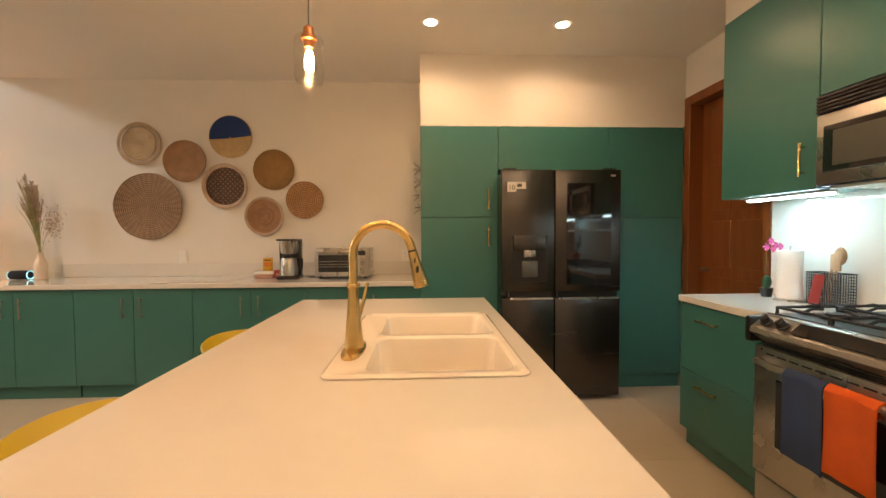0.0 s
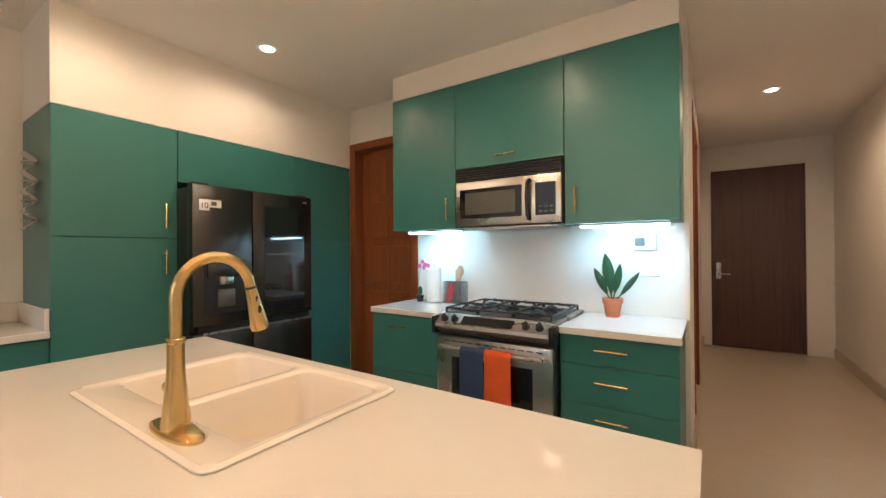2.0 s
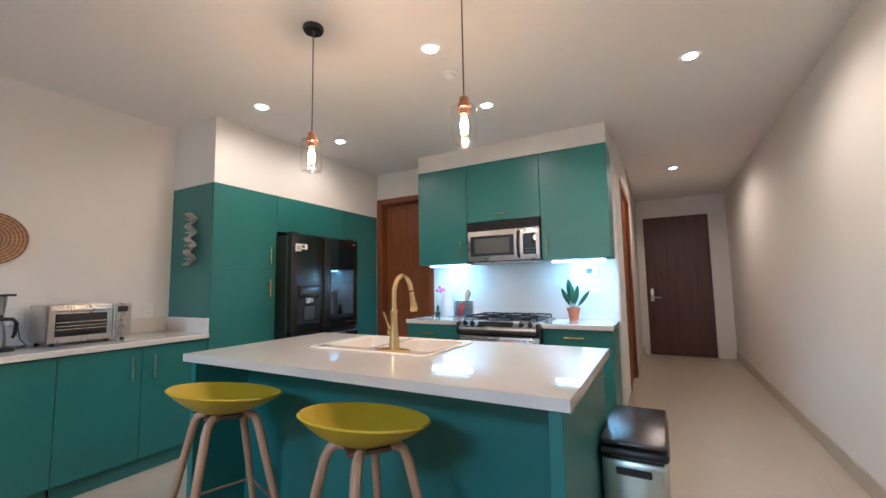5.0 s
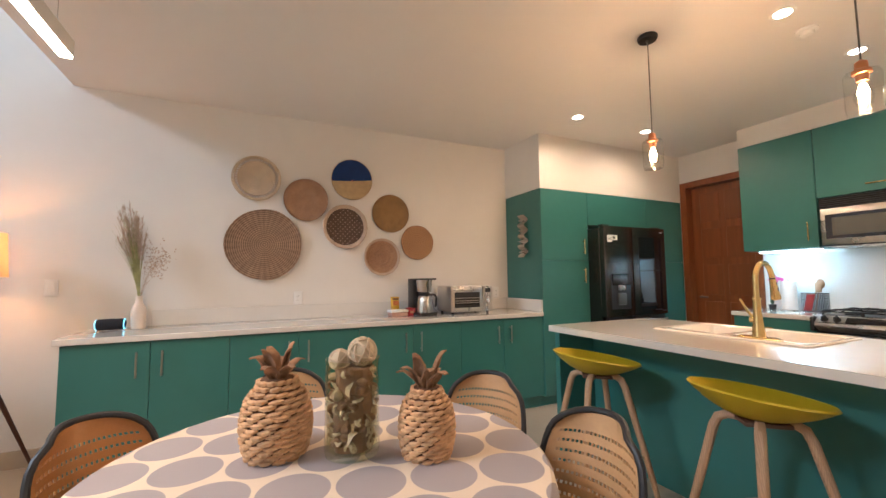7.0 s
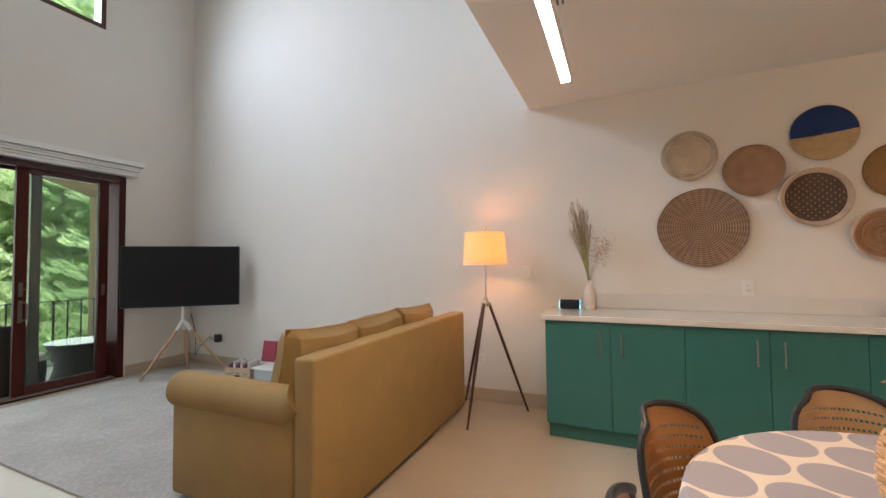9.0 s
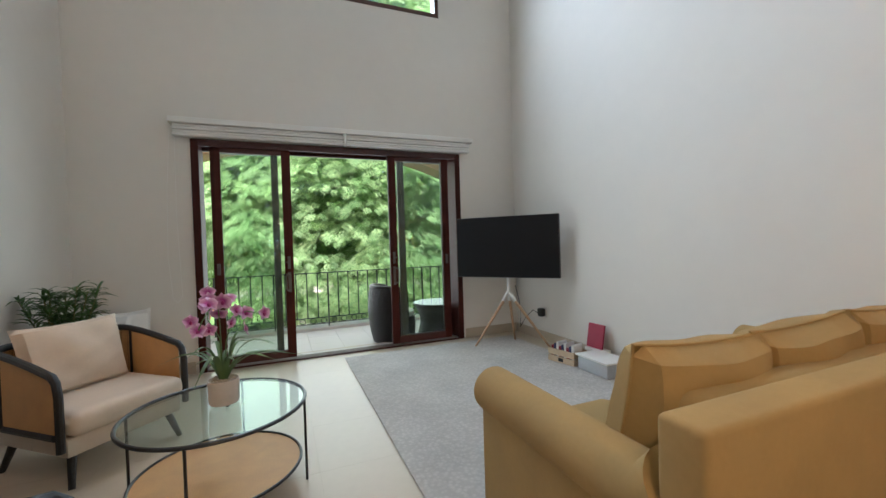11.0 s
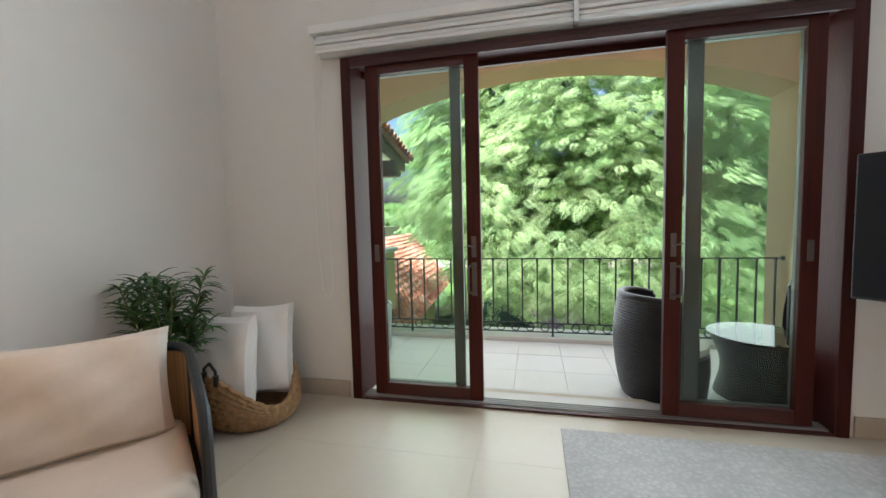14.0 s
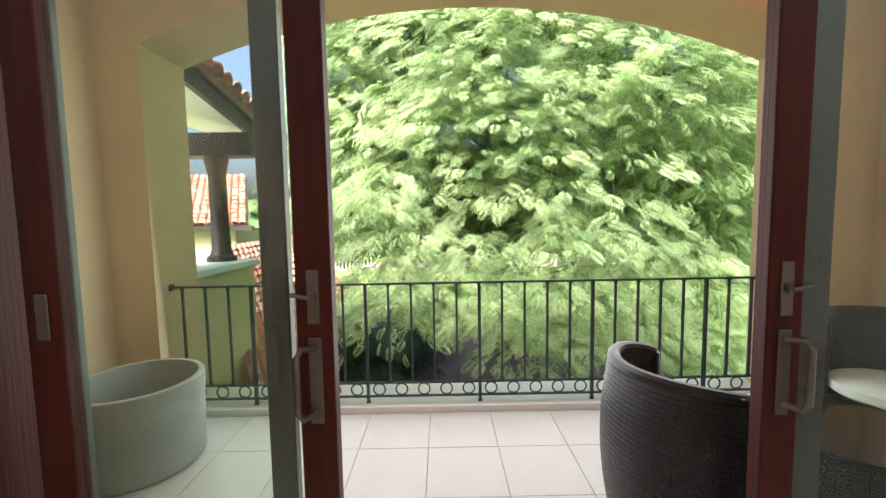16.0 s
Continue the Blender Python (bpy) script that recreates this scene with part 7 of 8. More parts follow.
prm.color_ramp.elements[1].color = (0.74, 0.50, 0.70, 1)
pk.new(prm.outputs[0], pn["Principled BSDF"].inputs["Base Color"])
lip = mat("orchid_lip", (0.30, 0.015, 0.14), 0.6)
stems = [[(0, 0, 0.13), (0.0, -0.01, 0.35), (0.02, -0.06, 0.46), (0.10, -0.03, 0.56), (0.04, -0.05, 0.60)],
         [(0, 0, 0.13), (0.05, 0.0, 0.42), (0.16, 0.01, 0.54), (0.26, 0.0, 0.56), (0.29, -0.04, 0.49), (0.27, -0.06, 0.445)],
         [(0, 0, 0.13), (0.0, 0.02, 0.33), (0.01, 0.05, 0.44), (-0.01, 0.12, 0.48), (0.02, 0.20, 0.46), (0.03, 0.21, 0.42)]]
for s in stems:
    part("stem", tube(B(), s, 0.003, 6), strap, orc)


def bloom(c, to, size):
    """Three sepals, two broad petals and a dark lip."""
    q = Vector(to).to_track_quat('Z', 'Y').to_matrix().to_4x4()
    m = Matrix.Translation(c) @ q
    bm = B()
    for k, w in ((0, 0.72), (1, 1.15), (2, 0.7), (3, 0.7), (4, 1.15)):
        a = math.pi / 2 + 2 * math.pi * k / 5
        leaf(bm, (0, 0, 0), (size * math.cos(a), size * math.sin(a), size * 0.12), size * w, 0.10, up=Vector((0, 0, 1)), n=4)
    bm.transform(m)
    f = part("flower", bm, petal, orc, "pink orchid flower")
    bm = ball(B(), (0, -size * 0.15, size * 0.15), size * 0.24, 8, (0.8, 1.1, 0.9))
    bm.transform(m)
    part("lip", bm, lip, f, "dark magenta lip")


spots = [(0.04, -0.049, 0.595), (0.08, 0.052, 0.561), (0.1, -0.04, 0.562), (0.02, 0.072, 0.49), (-0.01, 0.117, 0.468), (0.02, 0.205, 0.465), (0.06, 0.049, 0.438), (0.26, -0.015, 0.561), (0.24, 0.043, 0.572), (0.274, -0.058, 0.445), (0.24, -0.02, 0.443), (0.04, 0.127, 0.399), (0.08, 0.003, 0.497), (0.08, -0.123, 0.461), (-0.02, 0.021, 0.535), (0.08, -0.055, 0.528)]
for s in spots:
    bloom(s, (0.8 + rnd.gauss(0, 0.3), 0.1 + rnd.gauss(0, 0.45), 0.15 + rnd.gauss(0, 0.3)), rnd.uniform(0.036, 0.045))

# ---- plant and cushion basket in the corner ----
pl = thing("potted_plant", pose(-7.93, -0.50, 0), "leafy green bamboo plant in a dark pot", "plant")
part("pot", lathe(B(), [(0.0, 0.0), (0.11, 0.0), (0.145, 0.36), (0.135, 0.36), (0.125, 0.32), (0.0, 0.31)], 28), BLACK, pl)
part("soil", lathe(B(), [(0.0, 0.33), (0.128, 0.325)], 20), BARK, pl)
stalk = mat("plant_stalk", (0.20, 0.18, 0.07), 0.6, var=0.2, scale=20)
for k in range(13):
    a = rnd.uniform(0, 6.28)
    r = rnd.uniform(0.05, 0.27)
    h = rnd.uniform(0.70, 1.04)
    base = Vector((0.04 * math.cos(a), 0.04 * math.sin(a), 0.32))
    top = Vector((r * math.cos(a), r * math.sin(a), h))
    part("stalk", tube(B(), [base, base.lerp(top, 0.5) + Vector((0, 0, 0.05)), top], [0.006, 0.005, 0.003], 6), stalk, pl)
    bm = B()
    for s in range(48):
        t = rnd.uniform(0.25, 1.0) ** 0.7
        c = base.lerp(top, t) + Vector((0, 0, 0.05 * math.sin(math.pi * t)))
        b = rnd.uniform(0, 6.28)
        L = rnd.uniform(0.08, 0.15)
        leaf(bm, c, c + Vector((L * math.cos(b), L * math.sin(b), rnd.uniform(-0.03, 0.07))), 0.024, 0.12, n=3)
    part("foliage", bm, LEAF, pl)

bs = thing("storage_basket", pose(-8.40, -0.33, 0), "large round braided seagrass basket with black handles", "basket")
bm = B()
prof = [(0.20, 0.0), (0.255, 0.03), (0.285, 0.08), (0.295, 0.13), (0.285, 0.18), (0.27, 0.22)]
seag = mat("braided_seagrass", (0.32, 0.19, 0.085), 0.85, var=0.35, scale=30, bump=0.5, bscale=60)


def brad(z):
    for (r0, z0), (r1, z1) in zip(prof, prof[1:]):
        if z <= z1:
            return r0 + (r1 - r0) * (z - z0) / (z1 - z0)
    return prof[-1][0]


bb = lathe(B(), [(0.0, 0.004)] + [(r - 0.012, z + 0.004) for r, z in prof] + [(r - 0.020, z + 0.004) for r, z in reversed(prof)] + [(0.0, 0.012)], 40)
HANDLE_AT = radians(-15)


def dip(a):
    """How high the scooped rim stands at the angle a, against its middle height."""
    return 1.06 + 0.50 * math.cos(2 * (a - HANDLE_AT))


for v in bb.verts:
    v.co.z *= dip(math.atan2(v.co.y, v.co.x))
part("body", bb, seag, bs)
for k in range(9):
    z = 0.014 + k * 0.0255
    R = brad(z)
    pts = []
    for i in range(90):
        a = 2 * math.pi * i / 90
        rr = R + 0.004 * math.sin(i * 2.1)
        pts.append((rr * math.cos(a), rr * math.sin(a), (z + 0.006 * math.sin(i * 2.1 + k)) * dip(a)))
    part("braid", tube(B(), pts, 0.0165, 5, closed=True), seag, bs)
for a in (HANDLE_AT, HANDLE_AT + math.pi):
    c, s = math.cos(a), math.sin(a)
    t = Vector((-s, c, 0))
    o = Vector((0.275 * c, 0.275 * s, 0.345))
    part("handle", tube(B(), [o - t * 0.06, o - t * 0.055 + Vector((0, 0, 0.06)), o + Vector((0, 0, 0.10)), o + t * 0.055 + Vector((0, 0, 0.06)), o + t * 0.06], 0.009, 8), BLACK, bs, "black wrapped handle")
    for q in (-1, 1):
        part("handle_wrap", tube(B(), [o + t * (0.06 * q) + Vector((0, 0, -0.03)), o + t * (0.058 * q) + Vector((0, 0, 0.035))], 0.017, 8), BLACK, bs)
for k, (m, nm) in enumerate(((pose(-8.27, -0.40, 0.40, 0, 0, 0) @ pose(0, 0, 0, 0, -7, 2), 1), (pose(-8.50, -0.31, 0.42, 0, 0, 0) @ pose(0, 0, 0, 0, -9, 20), 2))):
    c = solo("throw_pillow", cushion(B(), 0, 0, 0, 0.42, 0.62, 0.17, Matrix.Identity(4), 0.40, 30 + k), WHITECLOTH, m, "white cotton pillow standing in the braided basket", "pillow", "pillows in the basket")

# ---- balcony ----
XB = -10.33
ZB = -0.03
bm = box(B(), -10.80, -0.9, -0.30, XW - 0.25, 4.6, ZB - 0.012)
structure("balcony_floor", bm, mat("balcony_grout", (0.46, 0.43, 0.41), 0.9, var=0.08, scale=8), "pale tiled balcony floor")
structure("curb", box(B(), -10.78, -0.398, ZB - 0.2, -10.40, 3.773, 0.012, bev=0.006), CURB, "white painted balcony kerb")
bm = B()
AY0, AY1, AXO = -0.40, 3.775, -10.77
box(bm, AXO, -1.6, -3.4, XB, AY0, 3.6)
box(bm, AXO, AY1, -3.4, XB, 5.4, 3.6)
box(bm, AXO, AY0, -3.4, XB, AY1, ZB - 0.21)
# arch: springing at 2.38, crown at 2.78
n = 28
vin, vout = [], []
ym, hw, rise, zs = (AY0 + AY1) / 2, (AY1 - AY0) / 2, 0.40, 2.385
Rr = (hw * hw + rise * rise) / (2 * rise)
for i in range(n + 1):
    y = AY0 + (AY1 - AY0) * i / n
    z = zs + rise - Rr + math.sqrt(Rr * Rr - (y - ym) ** 2)
    for x, lst in ((XB, vin), (AXO, vout)):
        lst.append((bm.verts.new((x, y, z)), bm.verts.new((x, y, 3.6))))
for i in range(n):
    for lst in (vin, vout):
        bm.faces.new((lst[i][0], lst[i + 1][0], lst[i + 1][1], lst[i][1]))
    bm.faces.new((vin[i][0], vin[i + 1][0], vout[i + 1][0], vout[i][0]))
    bm.faces.new((vin[i][1], vin[i + 1][1], vout[i + 1][1], vout[i][1]))
structure("balcony_arch", bm, STUCCO, "ochre plastered balcony arch")
bm = box(B(), XB, -0.95, -0.3, XW - 0.25, -0.68, 3.6)
box(bm, XB, 4.22, -0.3, XW - 0.25, 4.6, 3.6)
structure("wall_balcony", bm, STUCCO, "ochre plastered balcony side wall")
bm = box(B(), XW - 0.262, -0.68, ZB, XW - 0.2505, DY0 - 0.001, 3.2)
box(bm, XW - 0.262, DY1 + 0.001, ZB, XW - 0.2505, 4.22, 3.2)
box(bm, XW - 0.262, DY0, DZ, XW - 0.2505, DY1, 3.2)
structure("wall_balcony_house", bm, STUCCO, "ochre plastered house wall")
structure("ceiling", box(B(), AXO, -0.95, 2.98, XW - 0.2505, 4.6, 3.15), CEIL, "white balcony ceiling")

rl = thing("balcony_railing", pose(-10.47, 0, 0), "dark wrought-iron balcony railing with a row of rings", "railing")
part("top_rail", box(B(), -0.014, AY0 + 0.002, 0.838, 0.014, AY1 - 0.002, 0.850, bev=0.002), RAILIRON, rl)
part("lower_rail", box(B(), -0.010, AY0 + 0.002, 0.148, 0.010, AY1 - 0.002, 0.158), RAILIRON, rl)
part("lower_rail", box(B(), -0.010, AY0 + 0.002, 0.052, 0.010, AY1 - 0.002, 0.062), RAILIRON, rl)
for yy in (AY0 + 0.006, AY1 - 0.006):
    part("wall_plate", box(B(), -0.025, yy - 0.004, 0.822, 0.025, yy + 0.004, 0.866, bev=0.002), RAILIRON, rl)
NB = 26
step = (AY1 - AY0) / (NB + 0.8)
bal = bx(-0.007, -0.007, 0.158, 0.007, 0.007, 0.838)
box(bal, -0.011, -0.011, 0.158, 0.011, 0.011, 0.168)
box(bal, -0.011, -0.011, 0.826, 0.011, 0.011, 0.838)
balm = mesh_from(bal, "baluster", RAILIRON)
post = bx(-0.010, -0.010, 0.013, 0.010, 0.010, 0.838)
box(post, -0.014, -0.014, 0.013, 0.014, 0.014, 0.020)
postm = mesh_from(post, "post", RAILIRON)
rg = B()
tube(rg, [(0, 0.040 * math.cos(a), 0.105 + 0.040 * math.sin(a)) for a in (2 * math.pi * i / 20 for i in range(20))], 0.0055, 5, closed=True)
rgm = mesh_from(rg, "ring", RAILIRON)
P0, SP = 0.143, 0.776 / 5
k0 = -3
ks = [k for k in range(-3, 24) if AY0 + 0.03 < P0 + SP * k < AY1 - 0.03]
for k in ks:
    y = P0 + SP * k
    isp = k % 5 == 0
    o = new("post" if isp else "baluster", postm if isp else balm)
    o.parent, o.location = rl, (0, y, 0)
    if y + SP < AY1 - 0.02:
        for q in (0.5,):
            o = new("ring", rgm)
            o.parent, o.location = rl, (0, y + SP * q, 0)


# tub chairs, table and planters
def wicker_mat():
    m = mat("woven_dark_wicker", (0.050, 0.047, 0.050), 0.36, var=0.25, scale=30, bump=0.2)
    n, l = m.node_tree.nodes, m.node_tree.links
    br = n.new("ShaderNodeTexBrick")
    br.inputs["Scale"].default_value = 15
    br.inputs["Mortar Size"].default_value = 0.09
    br.inputs["Mortar Smooth"].default_value = 0.9
    br.inputs["Brick Width"].default_value = 0.22
    br.inputs["Row Height"].default_value = 0.30
    br.inputs["Color1"].default_value = (0.9, 0.9, 0.9, 1)
    br.inputs["Color2"].default_value = (0.6, 0.6, 0.6, 1)
    br.inputs["Mortar"].default_value = (0, 0, 0, 1)
    l.new(n["Texture Coordinate"].outputs["UV"], br.inputs["Vector"])
    l.new(br.outputs["Color"], n["Bump"].inputs["Height"])
    n["Bump"].inputs["Strength"].default_value = 1.0
    n["Bump"].inputs["Distance"].default_value = 0.009
    mx = n.new("ShaderNodeMix")
    mx.data_type, mx.blend_type = 'RGBA', 'MULTIPLY'
    mx.inputs[0].default_value = 0.9
    l.new(n["Color Ramp"].outputs[0], mx.inputs[6])
    l.new(br.outputs["Color"], mx.inputs[7])
    l.new(mx.outputs[2], n["Principled BSDF"].inputs["Base Color"])
    return m


WOVEN = wicker_mat()


def uvgrid(bm, f, nu, nv, su, sv):
    uvl = bm.loops.layers.uv.verify()
    vs = [[bm.verts.new(f(i / nu, j / nv)) for j in range(nv + 1)] for i in range(nu + 1)]
    for i in range(nu):
        for j in range(nv):
            fc = bm.faces.new((vs[i][j], vs[i + 1][j], vs[i + 1][j + 1], vs[i][j + 1]))
            for lo, (a, b) in zip(fc.loops, ((i, j), (i + 1, j), (i + 1, j + 1), (i, j + 1))):
                lo[uvl].uv = (a / nu * su, b / nv * sv)
    return vs


def tub_chair(m):
    d = thing("tub_chair", m, "dark woven wicker tub chair with a white seat cushion", "chair", "wicker chairs on the balcony")

    def top(a):
        """Rim height at the angle a from the back."""
        return 0.73 - 0.05 * (a / 1.7) ** 4

    def outer(u, v):
        a = (u - 0.5) * 2 * 1.72
        z = top(a) * v
        r = 0.285 + 0.055 * math.sin(math.pi * min(1, v * 0.92)) ** 0.8 + 0.012 * v
        return (-r * math.cos(a), r * math.sin(a), z)

    def inner(u, v):
        a = (u - 0.5) * 2 * 1.72
        zt = top(a)
        r = 0.30 + 0.015 - 0.040 + 0.01 * (1 - v)
        return (-r * math.cos(a), r * math.sin(a), 0.30 + (zt - 0.30) * v)
    bm = B()
    vo = uvgrid(bm, outer, 44, 12, 2.3, 0.75)
    part("shell", bm, WOVEN, d)
    bm = B()
    uvgrid(bm, inner, 44, 8, 2.0, 0.45)
    part("inner_shell", bm, WOVEN, d)
    pts = []
    for i in range(45):
        a = (i / 44 - 0.5) * 2 * 1.72
        p, q = Vector(outer(i / 44, 1)), Vector(inner(i / 44, 1))
        pts.append((p + q) / 2)
    bm = tube(B(), pts, 0.026, 10)
    for i in (0, 44):
        p = pts[i]
        tube(bm, [p, Vector((p.x, p.y, 0.02))], 0.026, 10)
    part("rim", bm, WOVEN, d)
    part("seat_base", lathe(B(), [(0.0, 0.02), (0.27, 0.02), (0.285, 0.20), (0.28, 0.32), (0.0, 0.325)], 36), WOVEN, d)
    part("cushion", lathe(B(), [(0.0, 0.327), (0.245, 0.327), (0.268, 0.345), (0.262, 0.385), (0.22, 0.402), (0.0, 0.405)], 36, (0.01, 0, 0)), WHITECLOTH, d, "white round seat cushion")
    for k in range(4):
        a = radians(45 + 90 * k)
        part("foot", tube(B(), [(0.22 * math.cos(a), 0.22 * math.sin(a), 0), (0.22 * math.cos(a), 0.22 * math.sin(a), 0.022)], 0.018, 8), BLACK, d)
    return d


tc1 = tub_chair(pose(-9.30, 2.43, ZB, 0, 0, 100))
copy_thing(tc1, pose(-9.82, 3.83, ZB, 0, 0, -35))
tb = thing("wicker_table", pose(-9.36, 3.06, ZB), "round dark wicker side table with a glass top", "table")
bm = B()


def drum(u, v):
    a = 2 * math.pi * u
    r = 0.27 - 0.055 * math.sin(math.pi * v) ** 1.2 + 0.03 * v
    return (r * math.cos(a), r * math.sin(a), 0.425 * v)


uvgrid(bm, drum, 44, 10, 1.9, 0.45)
part("drum", bm, WOVEN, tb)
part("top", lathe(B(), [(0.0, 0.426), (0.312, 0.426), (0.318, 0.432), (0.312, 0.438), (0.0, 0.438)], 44), WOVEN, tb)
g = part("glass_top", lathe(B(), [(0.0, 0.441), (0.318, 0.441), (0.318, 0.447), (0.0, 0.447)], 44), BLACKGLASS, tb, "dark glass top")
for cx, cy, r, h, lab in ((-9.905, -0.235, 0.325, 0.47, "large round grey concrete planter, empty"), (-9.33, -0.36, 0.235, 0.42, "smaller round pale concrete planter, empty")):
    d = thing("planter", pose(cx, cy, ZB), lab, "planter", "concrete planters on the balcony")
    part("body", lathe(B(), [(0.0, 0.0), (r * 0.90, 0.0), (r * 0.95, 0.02), (r, h - 0.006), (r - 0.004, h), (r - 0.030, h), (r - 0.036, h - 0.01), (r * 0.82, 0.10), (0.0, 0.10)], 48), CONCRETE, d)


# ---- outdoors ----
GZ = -3.3
lawn = mat("lawn_grass", (0.12, 0.19, 0.04), 0.95, var=0.35, scale=0.7, bump=0.8, bscale=30, detail=8)
soil = mat("brown_soil", (0.085, 0.060, 0.042), 0.95, var=0.4, scale=1.4, bump=0.7, bscale=12, detail=8)
structure("ground", box(B(), -600, -600, GZ - 0.3, 600, 600, GZ), lawn, "green lawn")
bm = B()
cs = [bm.verts.new((-20.5 + (9.5 + 1.2 * math.sin(3 * a)) * math.cos(a), 1.5 + (6.2 + 0.8 * math.sin(5 * a)) * math.sin(a), GZ + 0.012)) for a in (2 * math.pi * i / 60 for i in range(60))]
bm.faces.new(cs)
structure("soil_bed", bm, soil, "bare brown soil under the tree")
structure("path", box(B(), -50, -40, GZ, -44, 60, GZ + 0.02), mat("pale_path", (0.42, 0.34, 0.29), 0.9, scale=2), "pale paved path beyond the lawn")

CAPM = mat("white_coping", (0.62, 0.66, 0.70), 0.7, var=0.05, scale=5)
PALEWALL = mat("pale_yellow_wall", (0.50, 0.44, 0.28), 0.9, var=0.08, scale=2, bump=0.2, bscale=80)
DARKBEAM = wood("dark_brown_beam", (0.040, 0.028, 0.024), 0.5, 4.0, (1, 1, 1), 0.4)
CLAYS = [mat("clay_tile_red", (0.46, 0.17, 0.11), 0.85, var=0.3, scale=9, bump=0.4, bscale=40), mat("clay_tile_orange", (0.58, 0.29, 0.20), 0.85, var=0.3, scale=9, bump=0.4, bscale=40), mat("clay_tile_weathered", (0.30, 0.17, 0.13), 0.9, var=0.4, scale=9, bump=0.4, bscale=40)]

nb = thing("terrace_wall", pose(-11.6, -1.0, 0), "pale yellow terrace wall with a white coping outside the balcony", "wall")
part("wall", box(B(), -0.76, -0.75, GZ, 0.81, 0.27, 0.79), PALEWALL, nb)
part("coping", box(B(), -0.80, -0.80, 0.79, 0.82, 0.32, 0.855, bev=0.01), CAPM, nb, "white coping")
po = thing("porch", pose(-12.15, -0.97, 0.855), "dark timber porch post and beam under a clay-tiled eave", "porch")
part("post", lathe(B(), [(0.15, 0.0), (0.15, 0.05), (0.115, 0.07), (0.105, 0.10), (0.095, 0.13), (0.090, 0.60), (0.088, 0.95), (0.105, 0.99), (0.105, 1.03), (0.12, 1.06), (0.12, 1.12)], 22), DARKBEAM, po, "round dark timber post")
part("beam", box(B(), -0.13, -1.8, 1.12, 0.13, 0.42, 1.36, bev=0.01), DARKBEAM, po)
A0, A1 = Vector((1.15, 0.44, 1.66)), Vector((-1.28, 0.12, 1.48))


def eave(u, v):
    p = A0.lerp(A1, u)
    return (p.x, p.y, p.z - 0.13 + 0.17 * v)


bm = grid(B(), eave, 2, 1)
thicken(bm, 0.05)
part("fascia", bm, DARKBEAM, po)
bm = grid(B(), lambda u, v: (A0.lerp(A1, u).x, A0.lerp(A1, u).y - 0.02 - 2.2 * v, A0.lerp(A1, u).z - 0.10 + 0.75 * v), 2, 1)
thicken(bm, 0.03)
part("soffit", bm, CEIL, po, "pale soffit boards")


def tiled_roof(parent, o, ex, ey, nx, ny, seed, stuff=False):
    """Rows of half-round clay tiles; ex runs along a course, ey down the slope."""
    rnd = random.Random(seed)
    o, ex, ey = Vector(o), Vector(ex), Vector(ey)
    nz = ex.cross(ey).normalized()
    if nz.z < 0:
        nz = -nz
    bms = [B(), B(), B()]
    wx, ly = ex.length / nx, ey.length / ny
    ux, uy = ex.normalized(), ey.normalized()
    for i in range(nx):
        for j in range(ny):
            bm = bms[rnd.choices((0, 1, 2), (5, 3, 2))[0]]
            c = o + ux * (wx * (i + 0.5) + rnd.uniform(-0.01, 0.01)) + uy * (ly * j)
            lift = rnd.uniform(0, 0.012)
            rows = []
            for q, zz, sc in ((0.0, 0.0 + lift, 0.86), (1.22, 0.035 + lift, 1.0)):
                rows.append([bm.verts.new(c + uy * (ly * q) + ux * (wx * 0.5 * sc * math.cos(a)) + nz * (wx * 0.42 * sc * math.sin(a) + zz)) for a in (math.pi * k / 5 for k in range(6))])
            for k in range(5):
                bm.faces.new((rows[0][k], rows[0][k + 1], rows[1][k + 1], rows[1][k]))
            r2 = [bm.verts.new(v.co - nz * 0.016) for v in rows[1]]
            for k in range(5):
                bm.faces.new((rows[1][k], rows[1][k + 1], r2[k + 1], r2[k]))
    for bm, m in zip(bms, CLAYS):
        part("roof_tiles", bm, m, parent, "weathered red clay roof tiles", kind="stuff")
    bm = B()
    vs = [bm.verts.new(o - nz * 0.02), bm.verts.new(o + ex - nz * 0.02), bm.verts.new(o + ex + ey - nz * 0.02), bm.verts.new(o + ey - nz * 0.02)]
    bm.faces.new(vs)
    thicken(bm, 0.10)
    part("roof_deck", bm, CLAYS[2], parent)


tiled_roof(po, A0 + Vector((0.05, 0.06, 0.04)) + Vector((0, -2.2, 0.85)), A1 - A0 + Vector((-0.1, 0, 0)), (0, 2.2, -0.85), 12, 7, 3)

h1 = thing("neighbour_house", pose(0, 0, 0), "low neighbouring house with a weathered red clay tile roof", "house")
R1A, R1B, R1C = Vector((-13.0, -3.4, 1.0)), Vector((-17.2, -1.3, -0.35)), Vector((-11.2, -0.4, -1.1))
tiled_roof(h1, (-15.0, -2.63, 0.77), (-5.5, -0.43, 0.0), (3.6, 2.26, -1.21), 24, 15, 4)
part("wall", box(B(), -16.4, -5.6, GZ, -13.3, -1.1, -0.75), PALEWALL, h1)
h2 = thing("far_house", pose(0, 0, 0), "far pale house with a red clay tile roof", "house")
tiled_roof(h2, (-22.6, -11.9, 2.95), (0, 6.2, 0.0), (3.0, 1.4, -1.75), 26, 12, 5)
part("wall", box(B(), -24.5, -14.4, GZ, -19.9, -4.8, 1.05), PALEWALL, h2)
part("gutter", box(B(), -19.62, -13.4, 1.02, -19.5, -4.1, 1.14), DARKBEAM, h2)


